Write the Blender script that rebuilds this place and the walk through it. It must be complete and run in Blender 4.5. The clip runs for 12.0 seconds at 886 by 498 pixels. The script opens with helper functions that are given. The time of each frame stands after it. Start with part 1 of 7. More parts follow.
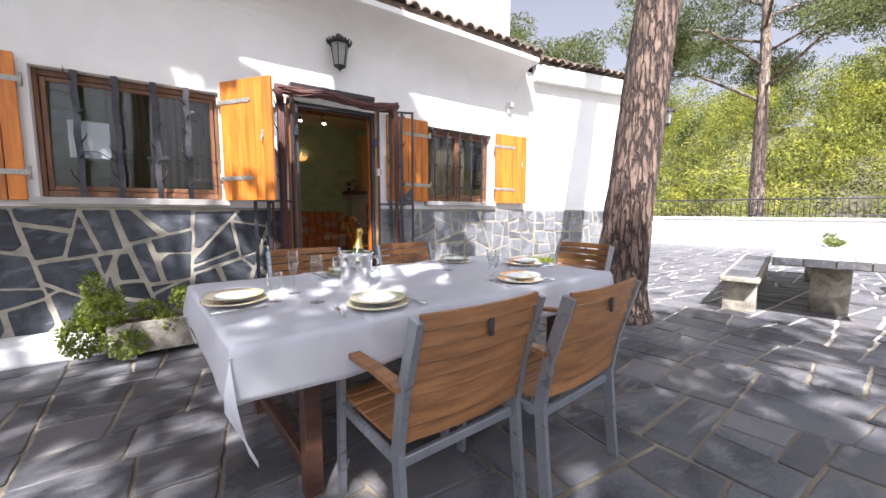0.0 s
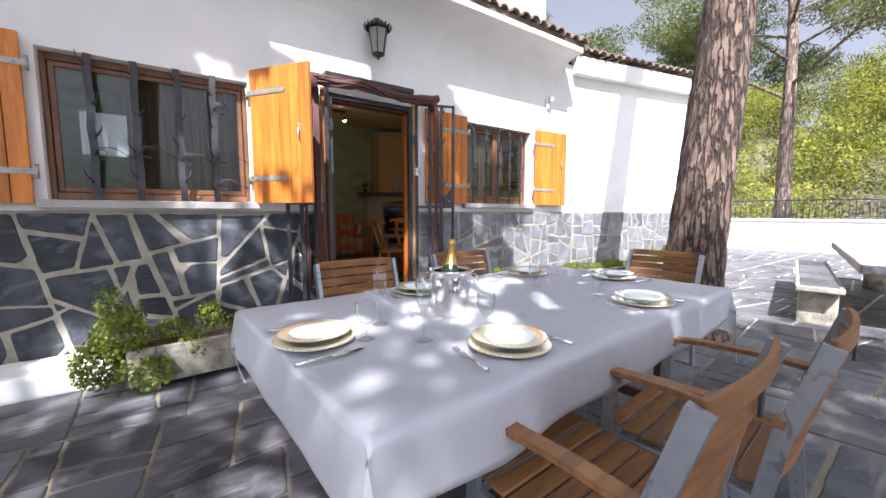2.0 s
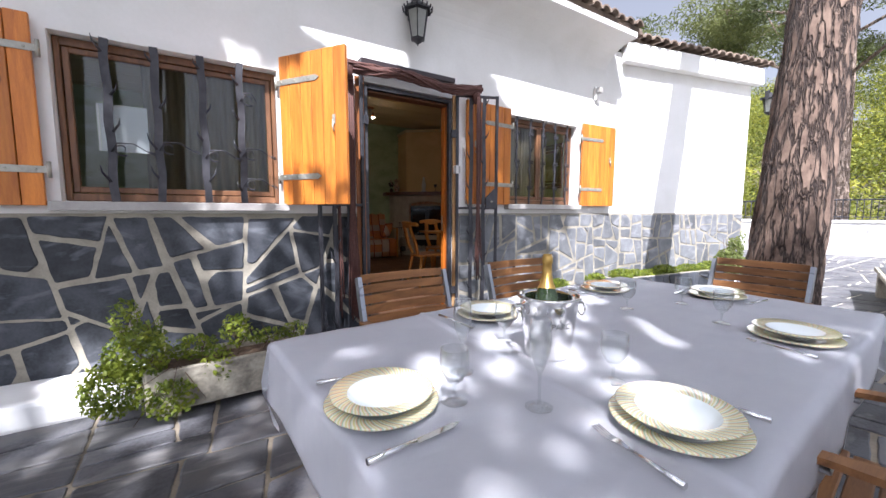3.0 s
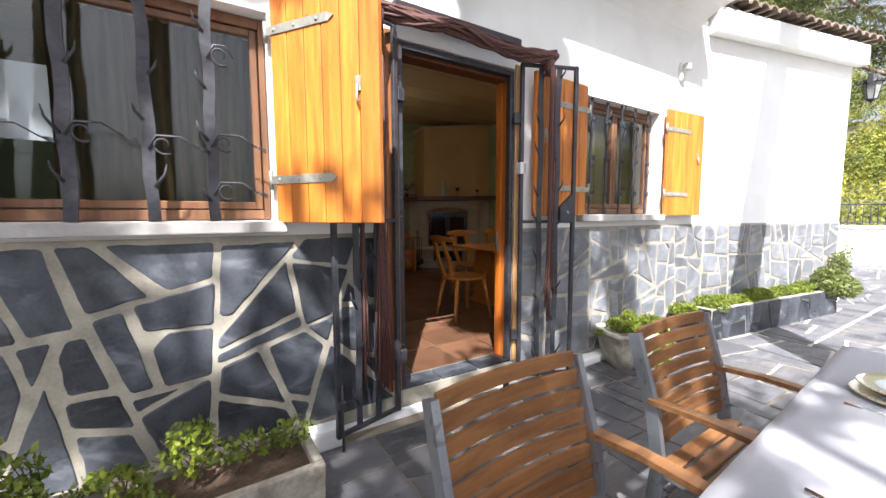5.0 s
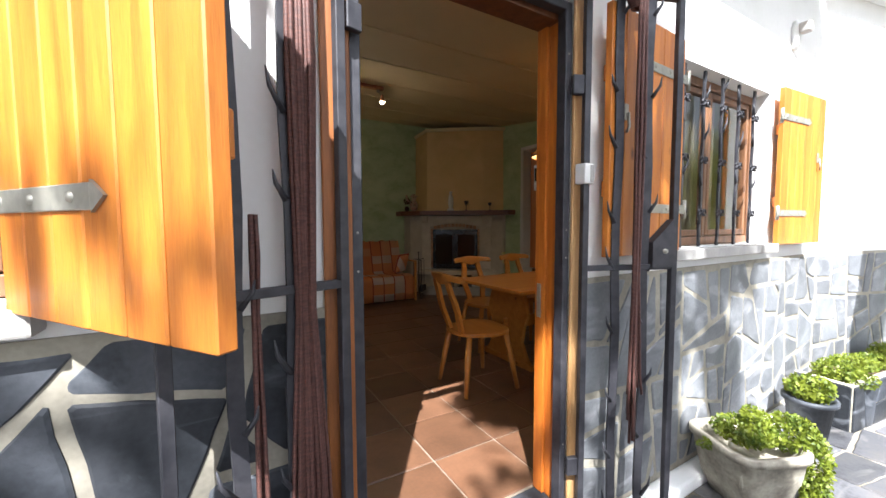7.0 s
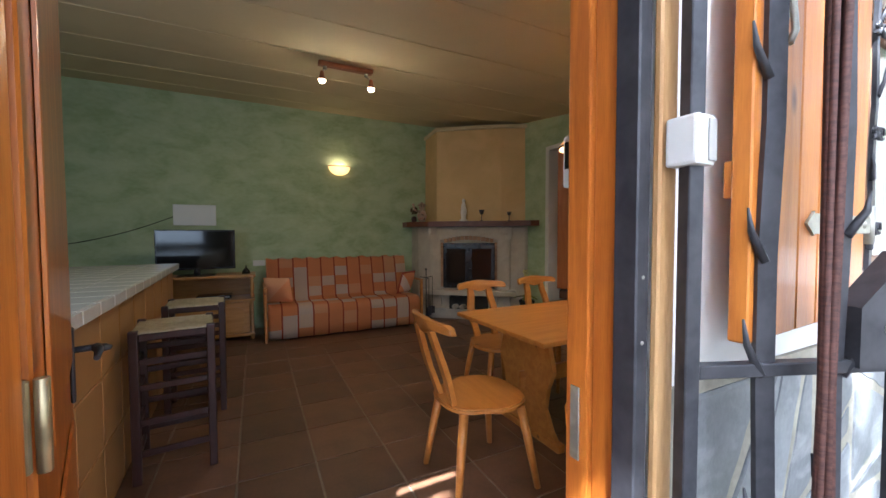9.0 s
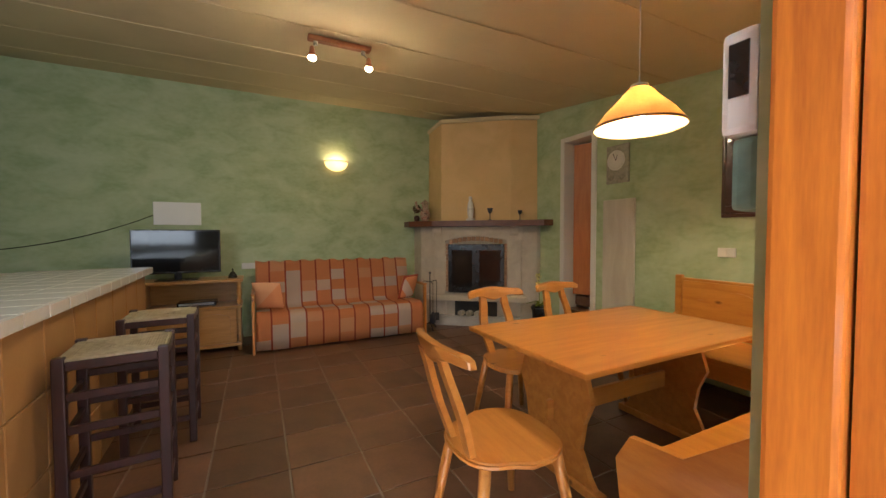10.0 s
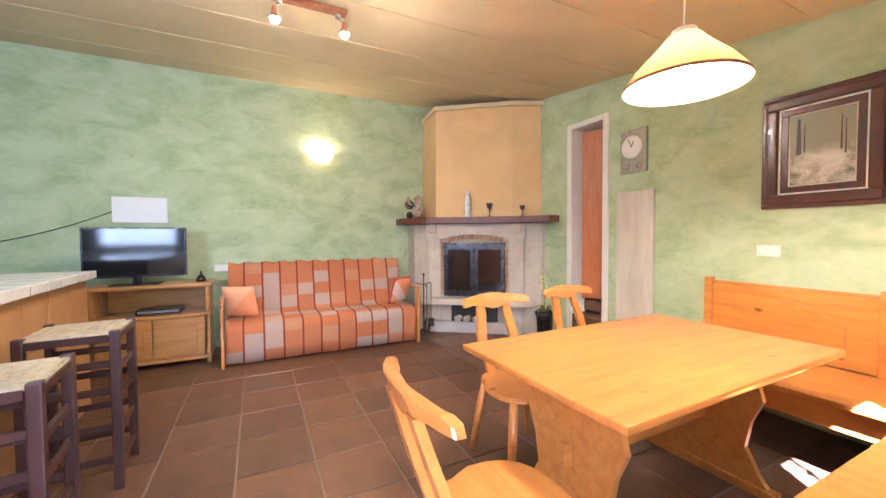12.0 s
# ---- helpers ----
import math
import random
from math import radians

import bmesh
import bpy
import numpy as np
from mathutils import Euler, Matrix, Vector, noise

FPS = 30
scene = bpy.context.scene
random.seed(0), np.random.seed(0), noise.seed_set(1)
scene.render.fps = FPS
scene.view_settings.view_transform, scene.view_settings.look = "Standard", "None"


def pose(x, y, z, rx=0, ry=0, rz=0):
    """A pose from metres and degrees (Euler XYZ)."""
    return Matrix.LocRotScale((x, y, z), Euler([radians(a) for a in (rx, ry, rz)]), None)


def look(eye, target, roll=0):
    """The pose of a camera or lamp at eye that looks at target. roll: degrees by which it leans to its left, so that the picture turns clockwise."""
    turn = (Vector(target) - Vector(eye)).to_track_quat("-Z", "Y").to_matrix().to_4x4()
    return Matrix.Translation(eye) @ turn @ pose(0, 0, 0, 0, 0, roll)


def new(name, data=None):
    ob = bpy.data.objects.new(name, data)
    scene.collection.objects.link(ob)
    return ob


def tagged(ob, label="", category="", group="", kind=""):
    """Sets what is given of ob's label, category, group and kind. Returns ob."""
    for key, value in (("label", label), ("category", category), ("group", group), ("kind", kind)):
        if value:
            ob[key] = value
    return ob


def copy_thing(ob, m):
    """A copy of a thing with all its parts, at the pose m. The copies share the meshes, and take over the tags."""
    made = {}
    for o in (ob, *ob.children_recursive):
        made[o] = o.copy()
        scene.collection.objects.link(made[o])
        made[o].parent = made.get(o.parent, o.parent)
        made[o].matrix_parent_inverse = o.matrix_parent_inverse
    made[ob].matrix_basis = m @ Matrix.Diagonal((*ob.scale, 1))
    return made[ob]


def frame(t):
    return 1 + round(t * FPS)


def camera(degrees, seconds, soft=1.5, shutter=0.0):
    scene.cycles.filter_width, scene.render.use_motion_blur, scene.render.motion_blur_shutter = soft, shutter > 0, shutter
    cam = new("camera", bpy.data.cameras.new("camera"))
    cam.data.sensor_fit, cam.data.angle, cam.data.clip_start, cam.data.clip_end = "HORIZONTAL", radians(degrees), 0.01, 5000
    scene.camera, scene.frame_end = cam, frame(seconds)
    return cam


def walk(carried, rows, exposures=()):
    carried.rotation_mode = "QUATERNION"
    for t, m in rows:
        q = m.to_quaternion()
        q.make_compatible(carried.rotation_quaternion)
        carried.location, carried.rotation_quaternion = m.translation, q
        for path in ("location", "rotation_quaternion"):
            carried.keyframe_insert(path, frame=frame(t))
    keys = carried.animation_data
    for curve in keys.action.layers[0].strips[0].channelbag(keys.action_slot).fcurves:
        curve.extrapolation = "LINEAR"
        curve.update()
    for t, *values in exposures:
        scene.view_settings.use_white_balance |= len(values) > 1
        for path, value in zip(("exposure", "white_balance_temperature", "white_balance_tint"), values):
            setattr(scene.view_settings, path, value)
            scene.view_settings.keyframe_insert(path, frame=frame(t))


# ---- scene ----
cam = camera(99.5, 12.0)
METRES, EYE, TILT, LEAN, TURN = 5.6, 1.19, 0.0, 0.0, -35.1
ROWS = [
    (0.0, 0.0, 0.0, 0.0, 0.01, -5.66, -0.11),
    (0.5, -0.0165, 0.0176, -0.0008, -0.09, -5.69, -0.09),
    (1.0, -0.0387, 0.0384, -0.001, -0.06, -5.6, -0.04),
    (1.5, -0.068, 0.0564, 0.0029, -0.09, -5.55, -0.05),
    (2.0, -0.0903, 0.0769, 0.0045, 0.11, -5.51, -0.02),
    (2.5, -0.1136, 0.1117, 0.0059, 1.63, -5.45, -0.06),
    (3.0, -0.1355, 0.1473, 0.0085, 2.93, -5.55, -0.05),
    (5.0, -0.2205, 0.3444, 0.0257, 3.43, -5.1, 0.15),
    (5.5, -0.2456, 0.4061, 0.0326, 3.35, -4.38, 0.25),
    (6.0, -0.2541, 0.4678, 0.0368, 3.67, -4.17, 0.21),
    (6.5, -0.2473, 0.5209, 0.0441, 4.16, -3.94, 0.19),
    (8.5, -0.1926, 0.6956, 0.0589, 7.11, -2.29, 0.24),
    (9.0, -0.2046, 0.7361, 0.0604, 8.48, -2.15, 0.18),
    (9.5, -0.2139, 0.7767, 0.0598, 8.66, -1.98, 0.24),
    (10.0, -0.2252, 0.8137, 0.0591, 8.74, -2.0, 0.17),
    (10.5, -0.2309, 0.842, 0.0586, 8.82, -1.89, 0.25),
    (11.0, -0.2304, 0.8696, 0.0574, 8.8, -1.94, 0.33),
    (11.5, -0.2281, 0.8885, 0.056, 8.78, -2.01, 0.38),
    (12.0, -0.2263, 0.9012, 0.0548, 8.75, -2.02, 0.4),
]
EXPOSURES = [(0.0, 1.6, 5850, 17), (3.2, 1.5, 5650, 17), (5.0, 1.75, 5900, 14), (6.7, 2.05, 5800, 11), (8.5, 2.9, 5400, 9), (9.5, 3.6, 5150, 9), (10.3, 4.15, 6300, 12), (11.0, 4.9, 5650, 15), (12.0, 5.6, 4950, 20)]
walk(cam, [(t, pose(0, 0, EYE, TILT, LEAN, TURN) @ pose(METRES * x, METRES * y, METRES * z, 90 + pitch, roll, yaw)) for t, x, y, z, yaw, pitch, roll in ROWS], EXPOSURES)

# ---- light ----
SUN_AZ, SUN_EL = 214.0, 52.5
world = bpy.data.worlds.new("sky")
scene.world = world
world.use_nodes = True
wn = world.node_tree.nodes
sky = wn.new("ShaderNodeTexSky")
sky.sky_type, sky.sun_disc = "NISHITA", False
sky.dust_density, sky.air_density = 5.0, 1.0
sky.sun_elevation, sky.sun_rotation = radians(SUN_EL), radians(SUN_AZ)
haze = wn.new("ShaderNodeHueSaturation")
haze.inputs["Saturation"].default_value, haze.inputs["Value"].default_value = 0.2, 0.95
world.node_tree.links.new(sky.outputs[0], haze.inputs["Color"])
world.node_tree.links.new(haze.outputs[0], wn["Background"].inputs[0])
wn["Background"].inputs[1].default_value = 0.08
sun = new("sun", bpy.data.lights.new("sun", "SUN"))
sun.data.energy, sun.data.angle, sun.data.color = 5.0, radians(0.5), (1.0, 0.95, 0.86)
# the sun stands towards -y (south), a little towards +x
_a, _e = radians(SUN_AZ), radians(SUN_EL)
sun.matrix_world = look((0, 0, 30), Vector((0, 0, 30)) - Vector((math.sin(_a) * math.cos(_e), math.cos(_a) * math.cos(_e), math.sin(_e))))


# ---- mesh helpers ----
def part(name, bm, material, parent=None, label="", kind=""):
    me = bpy.data.meshes.new(name)
    bm.to_mesh(me)
    bm.free()
    for m in (material if isinstance(material, (list, tuple)) else [material]):
        me.materials.append(m)
    ob = new(name, me)
    ob.parent = parent
    if label:
        ob["label"] = label
    if kind:
        ob["kind"] = kind
    return ob


def thing(name, label, category, at=(0, 0, 0), turn=0.0, group="", kind=""):
    ob = new(name)
    ob.matrix_basis = pose(*at, 0, 0, turn)
    return tagged(ob, label, category, group, kind)


def box(bm, x0, x1, y0, y1, z0, z1, bevel=0.0, m=None):
    r = bmesh.ops.create_cube(bm, size=1.0)
    vs = r["verts"]
    for v in vs:
        v.co = Vector(((x0 + x1) / 2 + v.co.x * (x1 - x0), (y0 + y1) / 2 + v.co.y * (y1 - y0), (z0 + z1) / 2 + v.co.z * (z1 - z0)))
    if bevel > 0:
        es = list({e for v in vs for e in v.link_edges})
        rr = bmesh.ops.bevel(bm, geom=es, offset=bevel, segments=2 if bevel > 0.004 else 1, affect="EDGES", profile=0.6)
        vs = list({v for f in rr["faces"] for v in f.verts} | {v for v in vs if v.is_valid})
    if m is not None:
        bmesh.ops.transform(bm, matrix=m, verts=vs)
    return vs


def lathe(bm, profile, seg=24, at=(0, 0, 0)):
    """A turned shape from (radius, height) pairs."""
    rings = []
    for r, z in profile:
        if r < 1e-5:
            rings.append([bm.verts.new((at[0], at[1], at[2] + z))])
        else:
            rings.append([bm.verts.new((at[0] + r * math.cos(2 * math.pi * i / seg), at[1] + r * math.sin(2 * math.pi * i / seg), at[2] + z)) for i in range(seg)])
    for a, b in zip(rings, rings[1:]):
        for i in range(seg):
            j = (i + 1) % seg
            if len(a) == 1 and len(b) > 1:
                f = bm.faces.new((a[0], b[j], b[i]))
            elif len(b) == 1 and len(a) > 1:
                f = bm.faces.new((a[i], a[j], b[0]))
            elif len(a) > 1:
                f = bm.faces.new((a[i], a[j], b[j], b[i]))
            else:
                continue
            f.smooth = True
    bmesh.ops.recalc_face_normals(bm, faces=bm.faces)


def tube(bm, pts, r, seg=8, flat=None):
    """A swept bar along points; r is a number or one for each point; flat=(w, h) gives an oblong section."""
    pts = [Vector(p) for p in pts]
    n = len(pts)
    rs = r if isinstance(r, (list, tuple)) else [r] * n
    rings = []
    ref = Vector((0, 0, 1))
    d0 = (pts[1] - pts[0]).normalized()
    if abs(d0.dot(ref)) > 0.9:
        ref = Vector((0, 1, 0))
    for i, p in enumerate(pts):
        d = (pts[min(i + 1, n - 1)] - pts[max(i - 1, 0)]).normalized()
        u = ref.cross(d)
        if u.length < 1e-4:
            u = Vector((1, 0, 0)).cross(d)
        u.normalize()
        w = d.cross(u).normalized()
        ring = []
        if flat:
            for a, b in ((-1, -1), (1, -1), (1, 1), (-1, 1)):
                ring.append(bm.verts.new(p + u * a * flat[0] / 2 + w * b * flat[1] / 2))
        else:
            for k in range(seg):
                a = 2 * math.pi * k / seg
                ring.append(bm.verts.new(p + u * rs[i] * math.cos(a) + w * rs[i] * math.sin(a)))
        rings.append(ring)
    k = len(rings[0])
    for a, b in zip(rings, rings[1:]):
        for i in range(k):
            f = bm.faces.new((a[i], a[(i + 1) % k], b[(i + 1) % k], b[i]))
            f.smooth = not flat
    bm.faces.new(list(reversed(rings[0])))
    bm.faces.new(rings[-1])


def prism(bm, outline, y0, y1, axis="y"):
    """An outline (a, b) pulled from y0 to y1 along the axis."""
    def at(a, b, c):
        return {"y": (a, c, b), "x": (c, a, b), "z": (a, b, c)}[axis]
    lo = [bm.verts.new(at(a, b, y0)) for a, b in outline]
    hi = [bm.verts.new(at(a, b, y1)) for a, b in outline]
    fs = [bm.faces.new(lo), bm.faces.new(hi)]
    for i in range(len(lo)):
        j = (i + 1) % len(lo)
        fs.append(bm.faces.new((lo[i], lo[j], hi[j], hi[i])))
    bmesh.ops.recalc_face_normals(bm, faces=fs)
    return lo + hi


def holed(bm, u0, u1, z0, z1, holes, put):
    """A wall sheet with thickness; holes are (u0, u1, z0, z1); put(u0, u1, z0, z1) adds one block."""
    us = sorted({u0, u1, *[h[0] for h in holes], *[h[1] for h in holes]})
    for a, b in zip(us, us[1:]):
        mid = (a + b) / 2
        cuts = sorted((h[2], h[3]) for h in holes if h[0] < mid < h[1])
        z = z0
        for lo, hi in cuts:
            if lo > z + 1e-4:
                put(a, b, z, lo)
            z = hi
        if z1 > z + 1e-4:
            put(a, b, z, z1)


# ---- materials ----
def mat(name, c1, c2=None, scale=8.0, rough=0.6, metal=0.0, bump=0.15, stretch=(1, 1, 1), fine=60.0, emit=None, alpha_glass=False, detail=5.0, dist=0.01, by_object=0.0, third=None, coat=0.0):
    m = bpy.data.materials.new(name)
    m.use_nodes = True
    nt = m.node_tree
    n, l = nt.nodes, nt.links
    b = n["Principled BSDF"]
    c2 = c2 or tuple(x * 0.8 for x in c1)
    tc = n.new("ShaderNodeTexCoord")
    mp = n.new("ShaderNodeMapping")
    mp.inputs["Scale"].default_value = stretch
    l.new(tc.outputs["Object"], mp.inputs[0])
    n1 = n.new("ShaderNodeTexNoise")
    n1.inputs["Scale"].default_value, n1.inputs["Detail"].default_value = scale, detail
    n1.inputs["Distortion"].default_value = 0.6
    l.new(mp.outputs[0], n1.inputs["Vector"])
    n2 = n.new("ShaderNodeTexNoise")
    n2.inputs["Scale"].default_value, n2.inputs["Detail"].default_value = fine, 3.0
    l.new(mp.outputs[0], n2.inputs["Vector"])
    ramp = n.new("ShaderNodeValToRGB")
    ramp.color_ramp.elements[0].position, ramp.color_ramp.elements[1].position = 0.32, 0.68
    ramp.color_ramp.elements[0].color, ramp.color_ramp.elements[1].color = (*c1, 1), (*c2, 1)
    if third:
        e = ramp.color_ramp.elements.new(0.5)
        e.color = (*third, 1)
    mix = n.new("ShaderNodeMath")
    mix.operation = "MULTIPLY_ADD"
    l.new(n2.outputs[0], mix.inputs[0])
    mix.inputs[1].default_value = 0.3
    sub = n.new("ShaderNodeMath")
    sub.operation = "ADD"
    l.new(n1.outputs[0], sub.inputs[0])
    sub.inputs[1].default_value = -0.15
    l.new(sub.outputs[0], mix.inputs[2])
    l.new(mix.outputs[0], ramp.inputs[0])
    out = ramp.outputs[0]
    if by_object:
        oi = n.new("ShaderNodeObjectInfo")
        hs = n.new("ShaderNodeHueSaturation")
        mr = n.new("ShaderNodeMapRange")
        mr.inputs["To Min"].default_value, mr.inputs["To Max"].default_value = 1 - by_object, 1 + by_object
        l.new(oi.outputs["Random"], mr.inputs["Value"])
        l.new(mr.outputs[0], hs.inputs["Value"])
        l.new(out, hs.inputs["Color"])
        out = hs.outputs[0]
    l.new(out, b.inputs["Base Color"])
    b.inputs["Roughness"].default_value, b.inputs["Metallic"].default_value = rough, metal
    b.inputs["Coat Weight"].default_value = coat
    if bump:
        bp = n.new("ShaderNodeBump")
        bp.inputs["Strength"].default_value, bp.inputs["Distance"].default_value = bump, dist
        l.new(mix.outputs[0], bp.inputs["Height"])
        l.new(bp.outputs[0], b.inputs["Normal"])
    if emit:
        b.inputs["Emission Color"].default_value, b.inputs["Emission Strength"].default_value = (*emit[0], 1), emit[1]
    return m


M = {}
M["white"] = mat("whitewash", (0.80, 0.79, 0.77), (0.74, 0.73, 0.70), 2.0, 0.85, bump=0.4, fine=40, dist=0.004)
M["mortar"] = mat("mortar", (0.37, 0.335, 0.265), (0.22, 0.20, 0.16), 6, 0.9, bump=0.6, fine=70, dist=0.006)
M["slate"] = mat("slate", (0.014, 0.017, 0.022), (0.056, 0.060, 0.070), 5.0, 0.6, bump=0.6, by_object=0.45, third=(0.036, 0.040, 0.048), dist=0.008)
M["paver"] = mat("paver_slate", (0.036, 0.035, 0.039), (0.115, 0.108, 0.104), 2.2, 0.56, bump=0.5, by_object=0.35, third=(0.09, 0.09, 0.098), dist=0.008)
M["iron"] = mat("black_iron", (0.026, 0.026, 0.032), (0.055, 0.053, 0.060), 14, 0.5, metal=0.2, bump=0.3, dist=0.002)
M["shutter"] = mat("varnished_pine", (0.60, 0.205, 0.022), (0.40, 0.115, 0.012), 4, 0.5, stretch=(6, 6, 0.6), bump=0.15, by_object=0.22, coat=0.1)
M["brownwood"] = mat("brown_frame_wood", (0.16, 0.055, 0.02), (0.09, 0.03, 0.012), 5, 0.4, stretch=(6, 6, 0.6), bump=0.1)
M["teak"] = mat("teak", (0.31, 0.145, 0.052), (0.17, 0.075, 0.027), 5, 0.5, stretch=(0.6, 6, 6), bump=0.1, by_object=0.12)
M["alu"] = mat("grey_aluminium", (0.38, 0.40, 0.43), (0.33, 0.35, 0.38), 20, 0.38, metal=0.7, bump=0.02)
M["cloth"] = mat("white_tablecloth", (0.82, 0.82, 0.85), (0.78, 0.78, 0.82), 5, 0.85, bump=0.5, fine=26, dist=0.006, stretch=(1, 1.8, 1))
M["concrete"] = mat("old_concrete", (0.46, 0.42, 0.33), (0.17, 0.15, 0.12), 7, 0.9, bump=0.5, fine=50, dist=0.006)
M["bark_old"] = mat("pine_bark_plain", (0.17, 0.105, 0.075), (0.07, 0.045, 0.035), 9, 0.9, bump=0.8, stretch=(1, 1, 0.4), fine=40, dist=0.03, third=(0.24, 0.15, 0.11))
M["leaf"] = mat("leaf_green", (0.07, 0.115, 0.010), (0.27, 0.31, 0.028), 12, 0.55, bump=0)
M["needle"] = mat("pine_foliage", (0.06, 0.08, 0.022), (0.18, 0.20, 0.06), 0.6, 0.7, bump=0, fine=4)
M["green"] = mat("green_ragged_wall", (0.33, 0.42, 0.23), (0.48, 0.57, 0.37), 2.6, 0.8, bump=0.5, fine=16, stretch=(1, 1, 1.8), dist=0.005, third=(0.42, 0.51, 0.31))
M["ochre"] = mat("ochre_plaster", (0.62, 0.42, 0.19), (0.70, 0.48, 0.23), 3, 0.8, bump=0.3, dist=0.003)
M["ceiling"] = mat("cream_ceiling", (0.66, 0.55, 0.34), (0.60, 0.50, 0.30), 1.5, 0.8, bump=0.15, dist=0.003)
M["floortile"] = mat("brown_clay_tile", (0.095, 0.048, 0.027), (0.165, 0.080, 0.044), 2.5, 0.35, bump=0.15, by_object=0.28, dist=0.004)
M["grout"] = mat("grout", (0.27, 0.22, 0.17), (0.2, 0.16, 0.12), 8, 0.85)
M["pine"] = mat("honey_pine", (0.53, 0.225, 0.044), (0.41, 0.155, 0.027), 4, 0.32, stretch=(0.5, 5, 5), bump=0.05, coat=0.3)
M["darkwood"] = mat("dark_stained_wood", (0.05, 0.018, 0.016), (0.03, 0.012, 0.01), 6, 0.35, stretch=(4, 4, 0.6), bump=0.08)
M["walltile"] = mat("ochre_wall_tile", (0.46, 0.25, 0.09), (0.40, 0.21, 0.075), 3, 0.35, by_object=0.08, bump=0.05)
M["whitetile"] = mat("white_glazed_tile", (0.66, 0.66, 0.66), (0.60, 0.60, 0.60), 6, 0.2, bump=0.05)
M["limestone"] = mat("limestone", (0.55, 0.49, 0.40), (0.46, 0.40, 0.32), 6, 0.75, bump=0.3, dist=0.004)
M["recess_dark"] = mat("recess_black", (0.015, 0.014, 0.013), (0.03, 0.028, 0.025), 5, 0.8)
M["black"] = mat("black_plastic", (0.012, 0.012, 0.013), (0.016, 0.016, 0.017), 10, 0.25, bump=0)
M["sofa"] = mat("sofa_fabric", (0.62, 0.24, 0.11), (0.55, 0.2, 0.09), 20, 0.9, bump=0.2, fine=200)
M["terrain"] = mat("dry_earth", (0.14, 0.12, 0.07), (0.09, 0.09, 0.05), 0.5, 0.95)
M["clay"] = mat("weathered_clay", (0.26, 0.19, 0.14), (0.13, 0.10, 0.08), 7, 0.9, bump=0.4, by_object=0.25, dist=0.005)
M["joint"] = mat("sandy_joint", (0.25, 0.21, 0.155), (0.11, 0.092, 0.066), 1.6, 0.95, bump=0.5, fine=60, dist=0.005)


def worn_joint(m):
    """Brown pine litter fills the joints round the table; further out, past a ragged edge, they are bare and pale."""
    n, l = m.node_tree.nodes, m.node_tree.links
    b = n["Principled BSDF"]
    base = b.inputs["Base Color"].links[0].from_socket
    tc, sep, ns, ma, rp, mx = (n.new("ShaderNode" + k) for k in ("TexCoord", "SeparateXYZ", "TexNoise", "Math", "MapRange", "MixRGB"))
    l.new(tc.outputs["Object"], sep.inputs[0])
    l.new(tc.outputs["Object"], ns.inputs["Vector"])
    ns.inputs["Scale"].default_value = 0.9
    ma.operation = "MULTIPLY_ADD"
    ma.inputs[1].default_value = 3.0
    l.new(ns.outputs[0], ma.inputs[0])
    l.new(sep.outputs[0], ma.inputs[2])
    rp.inputs["From Min"].default_value, rp.inputs["From Max"].default_value = 5.2, 7.2
    l.new(ma.outputs[0], rp.inputs["Value"])
    l.new(rp.outputs[0], mx.inputs[0])
    l.new(base, mx.inputs[1])
    mx.inputs[2].default_value = (0.55, 0.50, 0.41, 1)
    l.new(mx.outputs[0], b.inputs["Base Color"])


worn_joint(M["joint"])

# sunlit crowns and dark gaps are put into the leaf colour as patches
M["wood_leaf"] = mat("sun_and_gap_foliage", (0.028, 0.045, 0.010), (0.42, 0.40, 0.05), 0.35, 0.7, bump=0, fine=2.0, third=(0.19, 0.215, 0.03))
M["cord"] = mat("brown_cord", (0.115, 0.045, 0.034), (0.06, 0.024, 0.019), 60, 0.7, stretch=(1, 1, 3), bump=0.3, dist=0.002)
M["steel"] = mat("polished_steel", (0.80, 0.79, 0.77), (0.74, 0.73, 0.72), 8, 0.05, metal=1.0, bump=0)
M["galv"] = mat("galvanised_strap", (0.42, 0.40, 0.34), (0.30, 0.29, 0.25), 20, 0.5, metal=0.6, bump=0.15, dist=0.001)
M["china"] = mat("white_china", (0.72, 0.76, 0.74), (0.70, 0.74, 0.72), 8, 0.12, bump=0, coat=0.4)
M["soil"] = mat("dry_soil", (0.12, 0.075, 0.045), (0.06, 0.04, 0.025), 30, 0.95, bump=0.6)
M["curtain"] = mat("greige_curtain", (0.34, 0.30, 0.21), (0.24, 0.21, 0.145), 4, 0.9, stretch=(6, 6, 0.5), bump=0.2)
# paler copy of the curtain: sunlight at the smaller window is put into it
M["sunlit_curtain"] = mat("sunlit_curtain", (0.62, 0.57, 0.46), (0.50, 0.46, 0.36), 4, 0.9, stretch=(6, 6, 0.5), bump=0.2)
M["window_panel"] = mat("pale_window_panel", (0.55, 0.57, 0.6), (0.5, 0.52, 0.55), 3, 0.8, bump=0)
M["plastic"] = mat("white_plastic", (0.72, 0.71, 0.68), (0.70, 0.69, 0.66), 8, 0.35, bump=0)
M["gold"] = mat("gold_foil", (0.55, 0.36, 0.10), (0.42, 0.26, 0.07), 30, 0.35, metal=0.8, bump=0.3, dist=0.002)
M["bottle"] = mat("dark_bottle_glass", (0.012, 0.02, 0.008), (0.015, 0.025, 0.01), 5, 0.06, bump=0)


